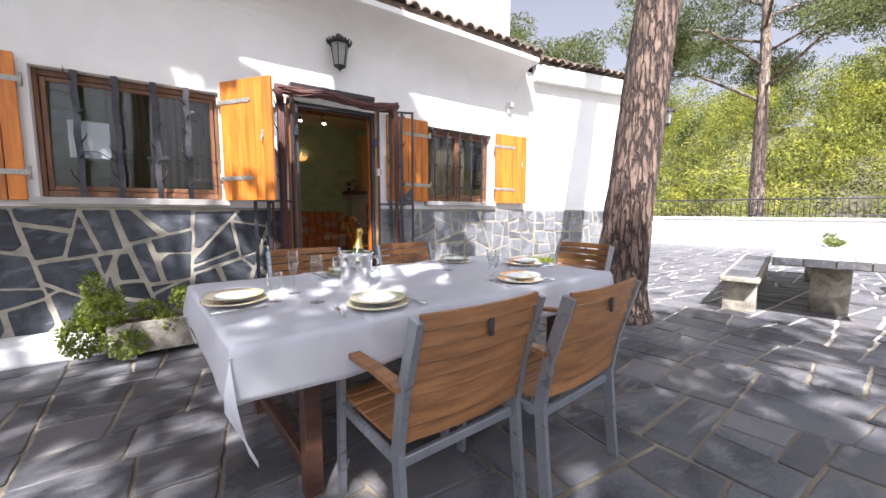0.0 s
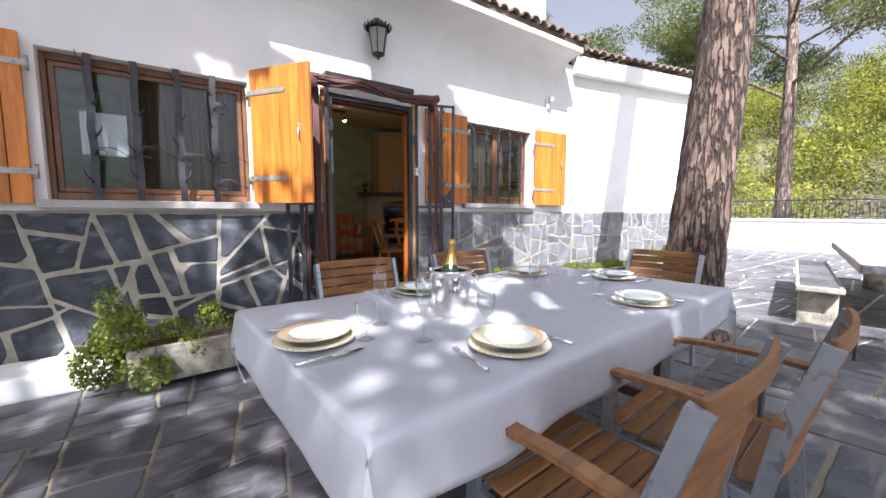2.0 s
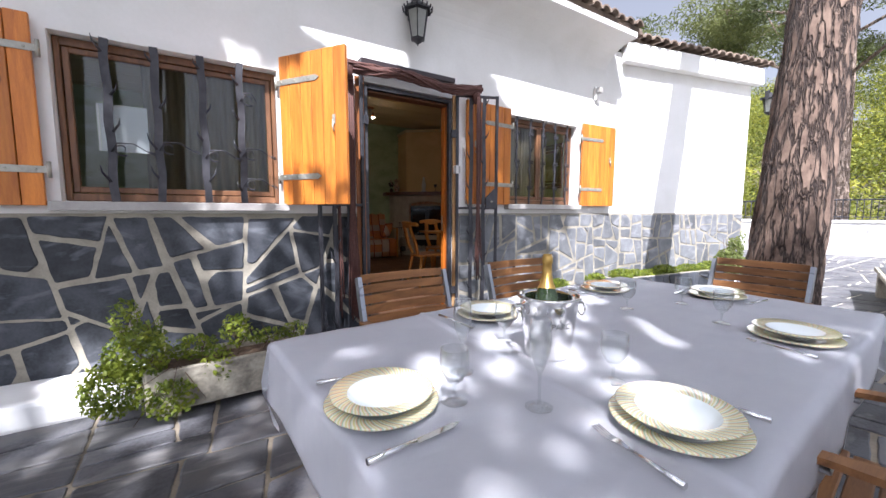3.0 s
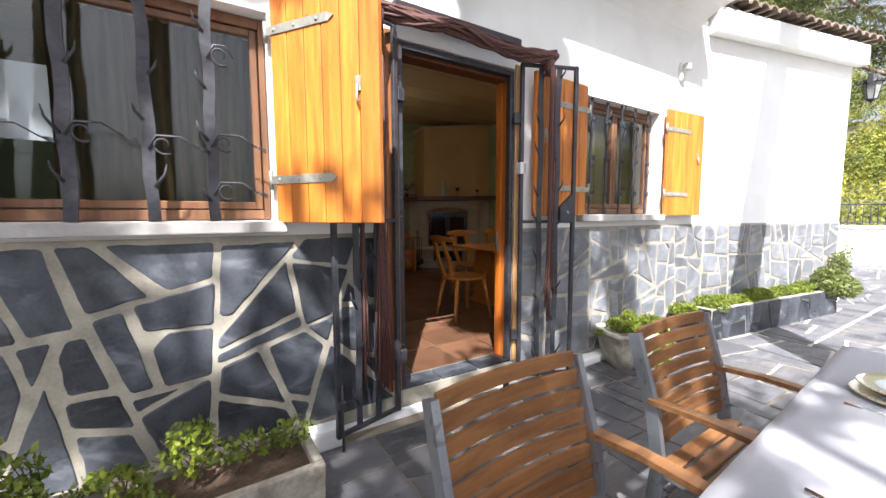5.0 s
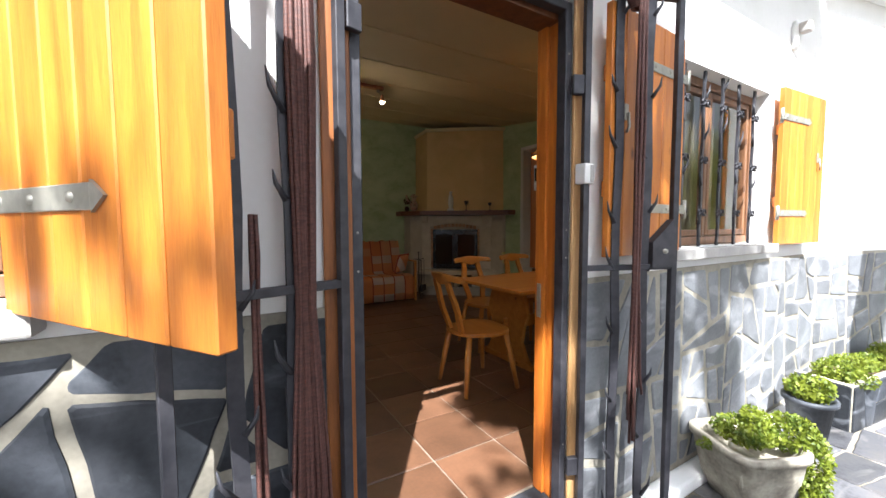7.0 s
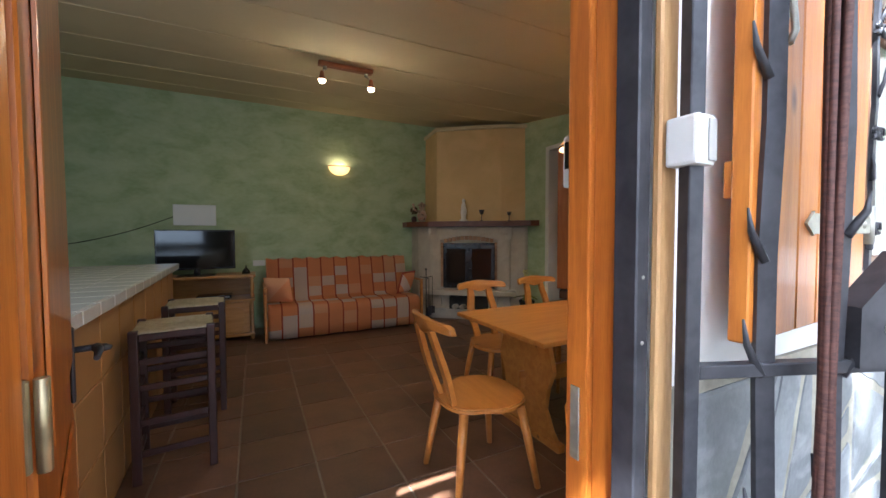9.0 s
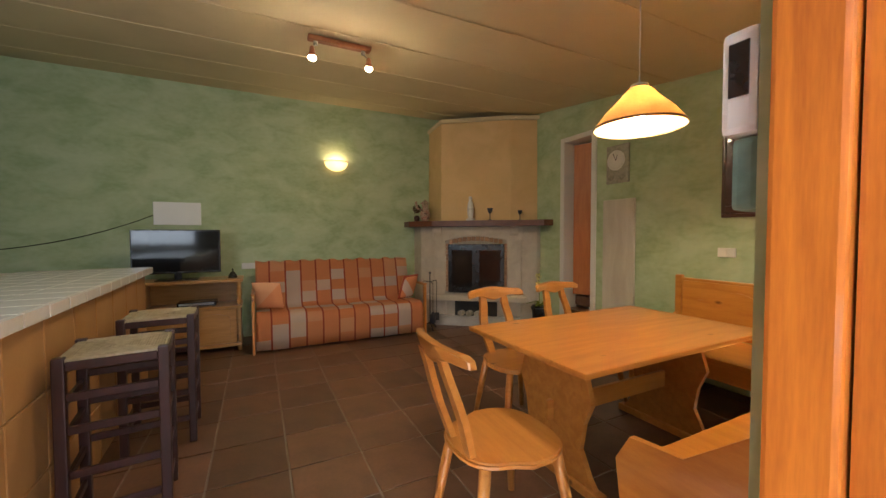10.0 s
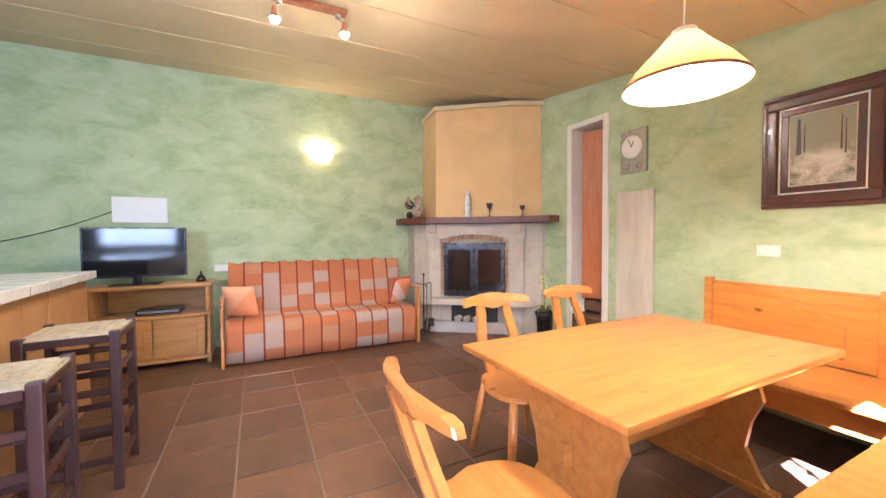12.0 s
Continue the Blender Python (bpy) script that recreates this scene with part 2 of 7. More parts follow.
def glass(name, tint=(1, 1, 1), low=0.05, power=0.9):
    """Thin clear glass: straight through, with a gloss that grows towards grazing."""
    m = bpy.data.materials.new(name)
    m.use_nodes = True
    n, l = m.node_tree.nodes, m.node_tree.links
    n.remove(n["Principled BSDF"])
    tr, gl, mx, fr = n.new("ShaderNodeBsdfTransparent"), n.new("ShaderNodeBsdfGlossy"), n.new("ShaderNodeMixShader"), n.new("ShaderNodeLayerWeight")
    tr.inputs[0].default_value = (*tint, 1)
    gl.inputs["Roughness"].default_value = 0.02
    fr.inputs[0].default_value = 0.5
    pw = n.new("ShaderNodeMath")
    pw.operation = "POWER"
    pw.inputs[1].default_value = 2.6
    l.new(fr.outputs["Facing"], pw.inputs[0])
    mu = n.new("ShaderNodeMath")
    mu.operation, mu.use_clamp = "MULTIPLY_ADD", True
    mu.inputs[1].default_value, mu.inputs[2].default_value = power, low
    l.new(pw.outputs[0], mu.inputs[0])
    l.new(mu.outputs[0], mx.inputs[0])
    l.new(tr.outputs[0], mx.inputs[1])
    l.new(gl.outputs[0], mx.inputs[2])
    l.new(mx.outputs[0], n["Material Output"].inputs[0])
    return m


M["glass"] = glass("clear_glass", (0.96, 0.97, 0.97), 0.045, 0.8)
M["pane"] = glass("window_pane", (0.9, 0.92, 0.91), 0.04, 0.25)


def rim_paint():
    """Plate rim with concentric arcs in yellow, green and rose."""
    m = mat("painted_rim", (0.62, 0.55, 0.30), (0.45, 0.52, 0.36), 60, 0.15, bump=0, coat=0.4, third=(0.66, 0.46, 0.30))
    nt = m.node_tree
    n, l = nt.nodes, nt.links
    tc = n.new("ShaderNodeTexCoord")
    sep = n.new("ShaderNodeSeparateXYZ")
    l.new(tc.outputs["Object"], sep.inputs[0])
    at = n.new("ShaderNodeMath")
    at.operation = "ARCTAN2"
    l.new(sep.outputs[0], at.inputs[0])
    l.new(sep.outputs[1], at.inputs[1])
    mu = n.new("ShaderNodeMath")
    mu.operation = "MULTIPLY"
    mu.inputs[1].default_value = 6.0
    l.new(at.outputs[0], mu.inputs[0])
    ln = n.new("ShaderNodeVectorMath")
    ln.operation = "LENGTH"
    l.new(tc.outputs["Object"], ln.inputs[0])
    m3 = n.new("ShaderNodeMath")
    m3.operation = "MULTIPLY_ADD"
    m3.inputs[1].default_value = 38.0
    l.new(ln.outputs["Value"], m3.inputs[0])
    l.new(mu.outputs[0], m3.inputs[2])
    fr = n.new("ShaderNodeMath")
    fr.operation = "FRACT"
    l.new(m3.outputs[0], fr.inputs[0])
    rp = n.new("ShaderNodeValToRGB")
    rp.color_ramp.interpolation = "CONSTANT"
    cols = [(0.62, 0.56, 0.28), (0.70, 0.68, 0.52), (0.36, 0.48, 0.33), (0.66, 0.42, 0.28), (0.70, 0.66, 0.45)]
    e = rp.color_ramp.elements
    e[0].color, e[1].position, e[1].color = (*cols[0], 1), 0.22, (*cols[1], 1)
    for k, c in zip((0.45, 0.62, 0.8), cols[2:]):
        x = e.new(k)
        x.color = (*c, 1)
    l.new(fr.outputs[0], rp.inputs[0])
    l.new(rp.outputs[0], n["Principled BSDF"].inputs["Base Color"])
    return m


M["rim"] = rim_paint()
M["brass"] = mat("dull_brass", (0.45, 0.36, 0.20), (0.34, 0.27, 0.15), 20, 0.4, metal=0.8, bump=0.05)
M["frame"] = mat("varnished_orange_pine", (0.56, 0.175, 0.02), (0.33, 0.085, 0.011), 4, 0.34, stretch=(6, 6, 0.5), bump=0.08, coat=0.4)
M["trimwood"] = mat("worn_pale_pine", (0.50, 0.30, 0.13), (0.36, 0.19, 0.07), 5, 0.6, stretch=(6, 6, 0.6), bump=0.15)
M["trimbrown"] = mat("worn_brown_pine", (0.36, 0.125, 0.03), (0.20, 0.07, 0.02), 5, 0.5, stretch=(6, 6, 0.6), bump=0.15)
M["darkmetal"] = mat("dark_brown_metal", (0.035, 0.022, 0.024), (0.025, 0.016, 0.018), 10, 0.4, bump=0.05)
M["winwood"] = mat("brown_window_wood", (0.21, 0.098, 0.042), (0.12, 0.054, 0.026), 5, 0.45, stretch=(6, 6, 0.6), bump=0.1)
M["teal"] = mat("blue_green_fabric", (0.20, 0.32, 0.27), (0.15, 0.25, 0.21), 30, 0.8, bump=0.1)
M["sage"] = mat("sage_green", (0.12, 0.16, 0.04), (0.24, 0.27, 0.08), 10, 0.7, bump=0)
M["tablewood"] = mat("brown_table_wood", (0.085, 0.038, 0.022), (0.05, 0.022, 0.013), 5, 0.5, stretch=(1, 5, 5), bump=0.1)
M["paletop"] = mat("pale_stone_top", (0.42, 0.42, 0.43), (0.34, 0.34, 0.35), 5, 0.6, bump=0.2)
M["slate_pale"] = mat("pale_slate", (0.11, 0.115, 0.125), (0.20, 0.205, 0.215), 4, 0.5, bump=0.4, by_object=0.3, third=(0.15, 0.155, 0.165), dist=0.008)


def bark(name, plate, edge, crack, scale):
    """Flaky bark plates with dark fissures between them."""
    m = mat(name, plate, edge, 14, 0.9, bump=0, stretch=(1, 1, 0.5), fine=60)
    n, l = m.node_tree.nodes, m.node_tree.links
    b = n["Principled BSDF"]
    base = b.inputs["Base Color"].links[0].from_socket
    tc, mp, vo, ns = n.new("ShaderNodeTexCoord"), n.new("ShaderNodeMapping"), n.new("ShaderNodeTexVoronoi"), n.new("ShaderNodeTexNoise")
    mp.inputs["Scale"].default_value = (scale, scale, scale * 0.15)
    ns.inputs["Scale"].default_value = 3.0
    ad = n.new("ShaderNodeMixRGB")
    ad.blend_type, ad.inputs[0].default_value = "ADD", 0.9
    l.new(tc.outputs["Object"], mp.inputs[0])
    l.new(mp.outputs[0], ad.inputs[1])
    l.new(mp.outputs[0], ns.inputs["Vector"])
    l.new(ns.outputs["Color"], ad.inputs[2])
    vo.feature = "DISTANCE_TO_EDGE"
    vo.inputs["Scale"].default_value = 1.0
    l.new(ad.outputs[0], vo.inputs["Vector"])
    rp = n.new("ShaderNodeValToRGB")
    rp.color_ramp.elements[0].position, rp.color_ramp.elements[1].position = 0.0, 0.17
    l.new(vo.outputs["Distance"], rp.inputs[0])
    mx = n.new("ShaderNodeMixRGB")
    mx.inputs[1].default_value = (*crack, 1)
    l.new(rp.outputs[0], mx.inputs[0])
    l.new(base, mx.inputs[2])
    l.new(mx.outputs[0], b.inputs["Base Color"])
    bp = n.new("ShaderNodeBump")
    bp.inputs["Strength"].default_value, bp.inputs["Distance"].default_value = 1.0, 0.03
    l.new(rp.outputs[0], bp.inputs["Height"])
    l.new(bp.outputs[0], b.inputs["Normal"])
    return m


M["bark"] = bark("pine_bark", (0.225, 0.155, 0.115), (0.10, 0.063, 0.046), (0.030, 0.018, 0.014), 17)
M["bark_pale"] = bark("pale_bark", (0.42, 0.33, 0.27), (0.28, 0.20, 0.15), (0.12, 0.085, 0.065), 13)
M["rush"] = mat("woven_rush", (0.72, 0.66, 0.48), (0.55, 0.48, 0.32), 30, 0.8, bump=0.2)
M["pale_grout"] = mat("pale_grout", (0.50, 0.49, 0.46), (0.42, 0.41, 0.38), 9, 0.9)
M["benchpine"] = mat("orange_bench_pine", (0.62, 0.27, 0.045), (0.50, 0.19, 0.03), 4, 0.3, stretch=(4, 0.6, 4), bump=0.05, coat=0.3)
M["shade"] = mat("parchment_shade", (0.75, 0.55, 0.28), (0.62, 0.40, 0.17), 7, 0.6, bump=0)
M["shade"].node_tree.nodes["Principled BSDF"].inputs["Transmission Weight"].default_value = 0.0
M["bulb"] = mat("lit_bulb", (1, 0.9, 0.7), (1, 0.9, 0.7), emit=((1.0, 0.78, 0.45), 14.0), bump=0)
M["spotwood"] = mat("reddish_lamp_wood", (0.36, 0.14, 0.06), (0.26, 0.09, 0.035), 9, 0.4, bump=0.05)
M["sconce"] = mat("lit_plaster_bowl", (0.75, 0.62, 0.40), (0.70, 0.56, 0.34), 7, 0.6, bump=0, emit=((1.0, 0.55, 0.2), 0.12))
M["dim_bulb"] = mat("dim_bulb", (1, 0.9, 0.7), (1, 0.9, 0.7), emit=((1.0, 0.72, 0.38), 1.2), bump=0)
M["oak"] = mat("golden_oak", (0.50, 0.27, 0.08), (0.37, 0.185, 0.05), 5, 0.35, stretch=(0.6, 5, 5), bump=0.06, coat=0.2)
M["screen"] = mat("dark_glass_screen", (0.010, 0.010, 0.012), (0.012, 0.012, 0.014), 4, 0.08, bump=0)
M["mantel"] = mat("mantel_oak", (0.17, 0.06, 0.03), (0.10, 0.035, 0.02), 5, 0.4, stretch=(2, 2, 5), bump=0.1)
M["brick"] = mat("small_pale_brick", (0.45, 0.27, 0.16), (0.36, 0.20, 0.12), 9, 0.8, bump=0.2, by_object=0.2)
M["figurine"] = mat("painted_clay", (0.35, 0.06, 0.03), (0.12, 0.05, 0.03), 26, 0.5, bump=0, third=(0.5, 0.4, 0.3))
M["petal"] = mat("pale_petal", (0.70, 0.66, 0.30), (0.62, 0.55, 0.2), 20, 0.6, bump=0)
M["pictureframe"] = mat("dark_picture_frame", (0.09, 0.028, 0.018), (0.055, 0.018, 0.012), 8, 0.28, bump=0.05, coat=0.4)
M["marble"] = mat("pale_veined_marble", (0.62, 0.58, 0.50), (0.50, 0.45, 0.38), 2.5, 0.4, bump=0, stretch=(1, 3, 0.6))
M["orangedoor"] = mat("orange_inner_door", (0.55, 0.20, 0.06), (0.46, 0.15, 0.045), 5, 0.45, stretch=(5, 5, 0.6), bump=0.05)
M["snowscene"] = mat("snow_picture", (0.60, 0.60, 0.54), (0.13, 0.12, 0.07), 9, 0.5, bump=0, stretch=(1, 1.0, 1.5), third=(0.40, 0.38, 0.30), detail=8)
_n, _l = M["snowscene"].node_tree.nodes, M["snowscene"].node_tree.links
_b = _n["Principled BSDF"]
_s, _r, _m, _c = (_n.new("ShaderNode" + k) for k in ("SeparateXYZ", "MapRange", "MixRGB", "TexCoord"))
_l.new(_c.outputs["Object"], _s.inputs[0])
_l.new(_s.outputs[2], _r.inputs["Value"])
_r.inputs["From Min"].default_value, _r.inputs["From Max"].default_value = 0.33, 0.42
_l.new(_r.outputs[0], _m.inputs[0])
_l.new(_b.inputs["Base Color"].links[0].from_socket, _m.inputs[1])
_m.inputs[2].default_value = (0.24, 0.25, 0.17, 1)
_l.new(_m.outputs[0], _b.inputs["Base Color"])
_t = M["shade"].node_tree
_tr = _t.nodes.new("ShaderNodeBsdfTranslucent")
_tr.inputs[0].default_value = (0.85, 0.60, 0.30, 1)
_mx = _t.nodes.new("ShaderNodeMixShader")
_mx.inputs[0].default_value = 0.22
_t.links.new(_t.nodes["Principled BSDF"].outputs[0], _mx.inputs[1])
_t.links.new(_tr.outputs[0], _mx.inputs[2])
_t.links.new(_mx.outputs[0], _t.nodes["Material Output"].inputs[0])
for _k in ("leaf", "needle", "wood_leaf", "sage", "curtain", "sunlit_curtain"):
    _t = M[_k].node_tree
    _tr = _t.nodes.new("ShaderNodeBsdfTranslucent")
    _src = _t.nodes["Principled BSDF"].inputs["Base Color"].links[0].from_socket
    _t.links.new(_src, _tr.inputs[0])
    _mx = _t.nodes.new("ShaderNodeMixShader")
    _mx.inputs[0].default_value = 0.4
    _t.links.new(_t.nodes["Principled BSDF"].outputs[0], _mx.inputs[1])
    _t.links.new(_tr.outputs[0], _mx.inputs[2])
    _t.links.new(_mx.outputs[0], _t.nodes["Material Output"].inputs[0])


def patchwork():
    """Orange patchwork cloth: stripes 0.19 m apart along x, squares of pale, rose and orange between."""
    m = mat("patchwork_cloth", (0.66, 0.24, 0.10), (0.58, 0.19, 0.08), 25, 0.9, bump=0.2, fine=200, dist=0.003)
    n, l = m.node_tree.nodes, m.node_tree.links
    b = n["Principled BSDF"]
    base = b.inputs["Base Color"].links[0].from_socket
    tc, sp = n.new("ShaderNodeTexCoord"), n.new("ShaderNodeSeparateXYZ")
    l.new(tc.outputs["Object"], sp.inputs[0])

    def op(kind, a, b_=None, c=None):
        k = n.new("ShaderNodeMath")
        k.operation = kind
        for i, v in enumerate((a, b_, c)):
            if v is None:
                continue
            if isinstance(v, (int, float)):
                k.inputs[i].default_value = v
            else:
                l.new(v, k.inputs[i])
        return k.outputs[0]

    v = op("ADD", sp.outputs[1], sp.outputs[2])
    ux, vy = op("MULTIPLY", sp.outputs[0], 1 / 0.19), op("MULTIPLY", v, 1 / 0.17)
    cu_, cv = op("FLOOR", ux), op("FLOOR", vy)
    co = n.new("ShaderNodeCombineXYZ")
    l.new(cu_, co.inputs[0])
    l.new(cv, co.inputs[1])
    wn_ = n.new("ShaderNodeTexWhiteNoise")
    l.new(co.outputs[0], wn_.inputs["Vector"])
    rp = n.new("ShaderNodeValToRGB")
    rp.color_ramp.interpolation = "CONSTANT"
    e = rp.color_ramp.elements
    e[0].color, e[1].position, e[1].color = (0.78, 0.32, 0.13, 1), 0.55, (0.74, 0.62, 0.52, 1)
    q = e.new(0.72)
    q.color = (0.80, 0.42, 0.22, 1)
    q = e.new(0.88)
    q.color = (0.78, 0.62, 0.48, 1)
    l.new(wn_.outputs["Value"], rp.inputs[0])
    mx = n.new("ShaderNodeMixRGB")
    mx.blend_type, mx.inputs[0].default_value = "MIX", 0.9
    l.new(base, mx.inputs[1])
    l.new(rp.outputs[0], mx.inputs[2])
    fr = op("FRACT", ux)
    st = op("LESS_THAN", fr, 0.10)
    m2 = n.new("ShaderNodeMixRGB")
    l.new(st, m2.inputs[0])
    l.new(mx.outputs[0], m2.inputs[1])
    m2.inputs[2].default_value = (0.42, 0.08, 0.04, 1)
    l.new(m2.outputs[0], b.inputs["Base Color"])
    return m


M["sofa"] = patchwork()


def knots(m, scale, stretch):
    """Small dark knots, drawn out along the grain."""
    n, l = m.node_tree.nodes, m.node_tree.links
    b = n["Principled BSDF"]
    base = b.inputs["Base Color"].links[0].from_socket
    tc, mp, vo, rp, mx = (n.new("ShaderNode" + k) for k in ("TexCoord", "Mapping", "TexVoronoi", "ValToRGB", "MixRGB"))
    mp.inputs["Scale"].default_value = stretch
    vo.inputs["Scale"].default_value = scale
    oi, ad = n.new("ShaderNodeObjectInfo"), n.new("ShaderNodeVectorMath")
    l.new(tc.outputs["Object"], ad.inputs[0])
    l.new(oi.outputs["Random"], ad.inputs[1])
    l.new(ad.outputs[0], mp.inputs[0])
    l.new(mp.outputs[0], vo.inputs["Vector"])
    rp.color_ramp.elements[0].position, rp.color_ramp.elements[1].position = 0.05, 0.11
    rp.color_ramp.elements[0].color, rp.color_ramp.elements[1].color = (0.30, 0.22, 0.18, 1), (1, 1, 1, 1)
    l.new(vo.outputs["Distance"], rp.inputs[0])
    mx.blend_type, mx.inputs[0].default_value = "MULTIPLY", 1.0
    l.new(base, mx.inputs[1])
    l.new(rp.outputs[0], mx.inputs[2])
    l.new(mx.outputs[0], b.inputs["Base Color"])


def scuffs(m, pale, scale, low, high):
    """Pale cleft marks and scratches drawn across the stone."""
    n, l = m.node_tree.nodes, m.node_tree.links
    b = n["Principled BSDF"]
    base = b.inputs["Base Color"].links[0].from_socket
    tc, oi, ad, mp, ns, rp, mx = (n.new("ShaderNode" + k) for k in ("TexCoord", "ObjectInfo", "VectorMath", "Mapping", "TexNoise", "MapRange", "MixRGB"))
    l.new(tc.outputs["Object"], ad.inputs[0])
    l.new(oi.outputs["Random"], ad.inputs[1])
    l.new(ad.outputs[0], mp.inputs[0])
    mp.inputs["Rotation"].default_value = (0.3, 0.5, 0.6)
    mp.inputs["Scale"].default_value = (1, 3.5, 2.2)
    l.new(mp.outputs[0], ns.inputs["Vector"])
    ns.inputs["Scale"].default_value, ns.inputs["Detail"].default_value, ns.inputs["Distortion"].default_value = scale, 8.0, 1.6
    rp.inputs["From Min"].default_value, rp.inputs["From Max"].default_value, rp.inputs["To Max"].default_value = low, high, 0.8
    l.new(ns.outputs[0], rp.inputs["Value"])
    l.new(rp.outputs[0], mx.inputs[0])
    l.new(base, mx.inputs[1])
    mx.inputs[2].default_value = (*pale, 1)
    l.new(mx.outputs[0], b.inputs["Base Color"])


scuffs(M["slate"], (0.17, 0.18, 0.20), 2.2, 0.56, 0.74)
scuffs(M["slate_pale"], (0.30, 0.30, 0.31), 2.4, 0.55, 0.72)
scuffs(M["paver"], (0.20, 0.19, 0.18), 2.0, 0.54, 0.74)
scuffs(M["alu"], (0.20, 0.20, 0.21), 6.0, 0.60, 0.66)
knots(M["shutter"], 4.0, (1.4, 1.4, 0.7))
knots(M["frame"], 5.0, (1.4, 1.4, 0.7))
knots(M["pine"], 4.5, (0.7, 1.4, 1.4))
knots(M["benchpine"], 4.0, (1.4, 0.7, 1.4))
# ---- pieces of stone ----
def clip(poly, nx, ny, d):
    """Keeps the part of a convex outline where nx*x + ny*y <= d."""
    out = []
    for i, (x, y) in enumerate(poly):
        u, v = poly[(i + 1) % len(poly)]
        a, b = nx * x + ny * y - d, nx * u + ny * v - d
        if a <= 0:
            out.append((x, y))
        if (a < 0 < b) or (b < 0 < a):
            k = a / (a - b)
            out.append((x + (u - x) * k, y + (v - y) * k))
    return out


def area(poly):
    return abs(sum(x * poly[(i + 1) % len(poly)][1] - poly[(i + 1) % len(poly)][0] * y for i, (x, y) in enumerate(poly))) / 2


def shatter(poly, size, tilt, rng):
    """Breaks an outline into stones by slanted cuts across its longer way."""
    todo, done = [poly], []
    while todo:
        p = todo.pop()
        if len(p) < 3:
            continue
        if area(p) < size * rng.uniform(0.7, 1.7):
            done.append(p)
            continue
        w, h = max(a for a, _ in p) - min(a for a, _ in p), max(b for _, b in p) - min(b for _, b in p)
        cx, cy = sum(a for a, _ in p) / len(p), sum(b for _, b in p) / len(p)
        ang = (0 if w > h * rng.uniform(0.75, 1.2) else math.pi / 2) + radians(rng.gauss(0, tilt))
        cx += w * rng.uniform(-0.2, 0.2)
        cy += h * rng.uniform(-0.2, 0.2)
        nx, ny = math.cos(ang), math.sin(ang)
        d = nx * cx + ny * cy
        todo += [clip(p, nx, ny, d), clip(p, -nx, -ny, -d)]
    return done


def inset(poly, g):
    if sum(x * poly[(i + 1) % len(poly)][1] - poly[(i + 1) % len(poly)][0] * y for i, (x, y) in enumerate(poly)) < 0:
        poly = poly[::-1]
    out = poly
    for i, (x, y) in enumerate(poly):
        u, v = poly[(i + 1) % len(poly)]
        l = math.hypot(u - x, v - y)
        if l < 1e-6:
            continue
        nx, ny = (v - y) / l, -(u - x) / l
        out = clip(out, nx, ny, nx * x + ny * y - g)
        if len(out) < 3:
            return []
    # rub off the corners
    clean = []
    for i, (x, y) in enumerate(out):
        px, py = out[i - 1]
        qx, qy = out[(i + 1) % len(out)]
        a, b = math.hypot(px - x, py - y), math.hypot(qx - x, qy - y)
        if a < 1e-5:
            continue
        c = min(0.011, a * 0.3, b * 0.3)
        clean += [(x + (px - x) * c / a, y + (py - y) * c / a), (x + (qx - x) * c / max(b, 1e-6), y + (qy - y) * c / max(b, 1e-6))]
    return clean


def crazy(x0, x1, z0, z1, size, rng, tilt=22, cut=0.45):
    """Hand-laid rubble facing: slanted broken pieces, wedge joints, some corners knocked off and filled by slivers."""
    out = []
    for p in shatter([(x0, z0), (x1, z0), (x1, z1), (x0, z1)], size, tilt, rng):
        cx, cy = sum(a for a, _ in p) / len(p), sum(b for _, b in p) / len(p)
        if rng.random() < cut and area(p) > size * 0.6:
            a, b = max(p, key=lambda q: (q[0] - cx) ** 2 + (q[1] - cy) ** 2)
            l = math.hypot(a - cx, b - cy)
            t = radians(rng.uniform(-25, 25))
            nx, ny = (a - cx) / l, (b - cy) / l
            nx, ny = nx * math.cos(t) - ny * math.sin(t), nx * math.sin(t) + ny * math.cos(t)
            d = nx * cx + ny * cy + l * rng.uniform(0.50, 0.72)
            off = clip(p, -nx, -ny, -d)
            p = clip(p, nx, ny, d)
            if len(off) > 2:
                out.append(off)
        # one side drawn back a little, so that the joint opens like a wedge
        k = rng.randrange(len(p))
        (a, b), (u, v) = p[k], p[(k + 1) % len(p)]
        l = math.hypot(u - a, v - b)
        if l > 0.12:
            s = 1 if (u - a) * (cy - b) - (v - b) * (cx - a) > 0 else -1
            t = math.atan2(v - b, u - a) + radians(rng.uniform(-5, 5))
            nx, ny = s * math.sin(t), -s * math.cos(t)
            mx, my = (a + u) / 2, (b + v) / 2
            p = clip(p, nx, ny, nx * mx + ny * my - rng.uniform(0.004, 0.016))
        if len(p) > 2:
            out.append(p)
    return out


def chipped(poly, rng, amount=0.004, step=0.07):
    """Adds small uneven steps along the edges of an outline."""
    out = []
    for i, (x, y) in enumerate(poly):
        u, v = poly[(i + 1) % len(poly)]
        l = math.hypot(u - x, v - y)
        out.append((x, y))
        for k in range(1, int(l / step) + 1):
            f = k / (int(l / step) + 1)
            e = rng.uniform(-amount, amount)
            out.append((x + (u - x) * f - (v - y) / l * e, y + (v - y) * f + (u - x) / l * e))
    return out


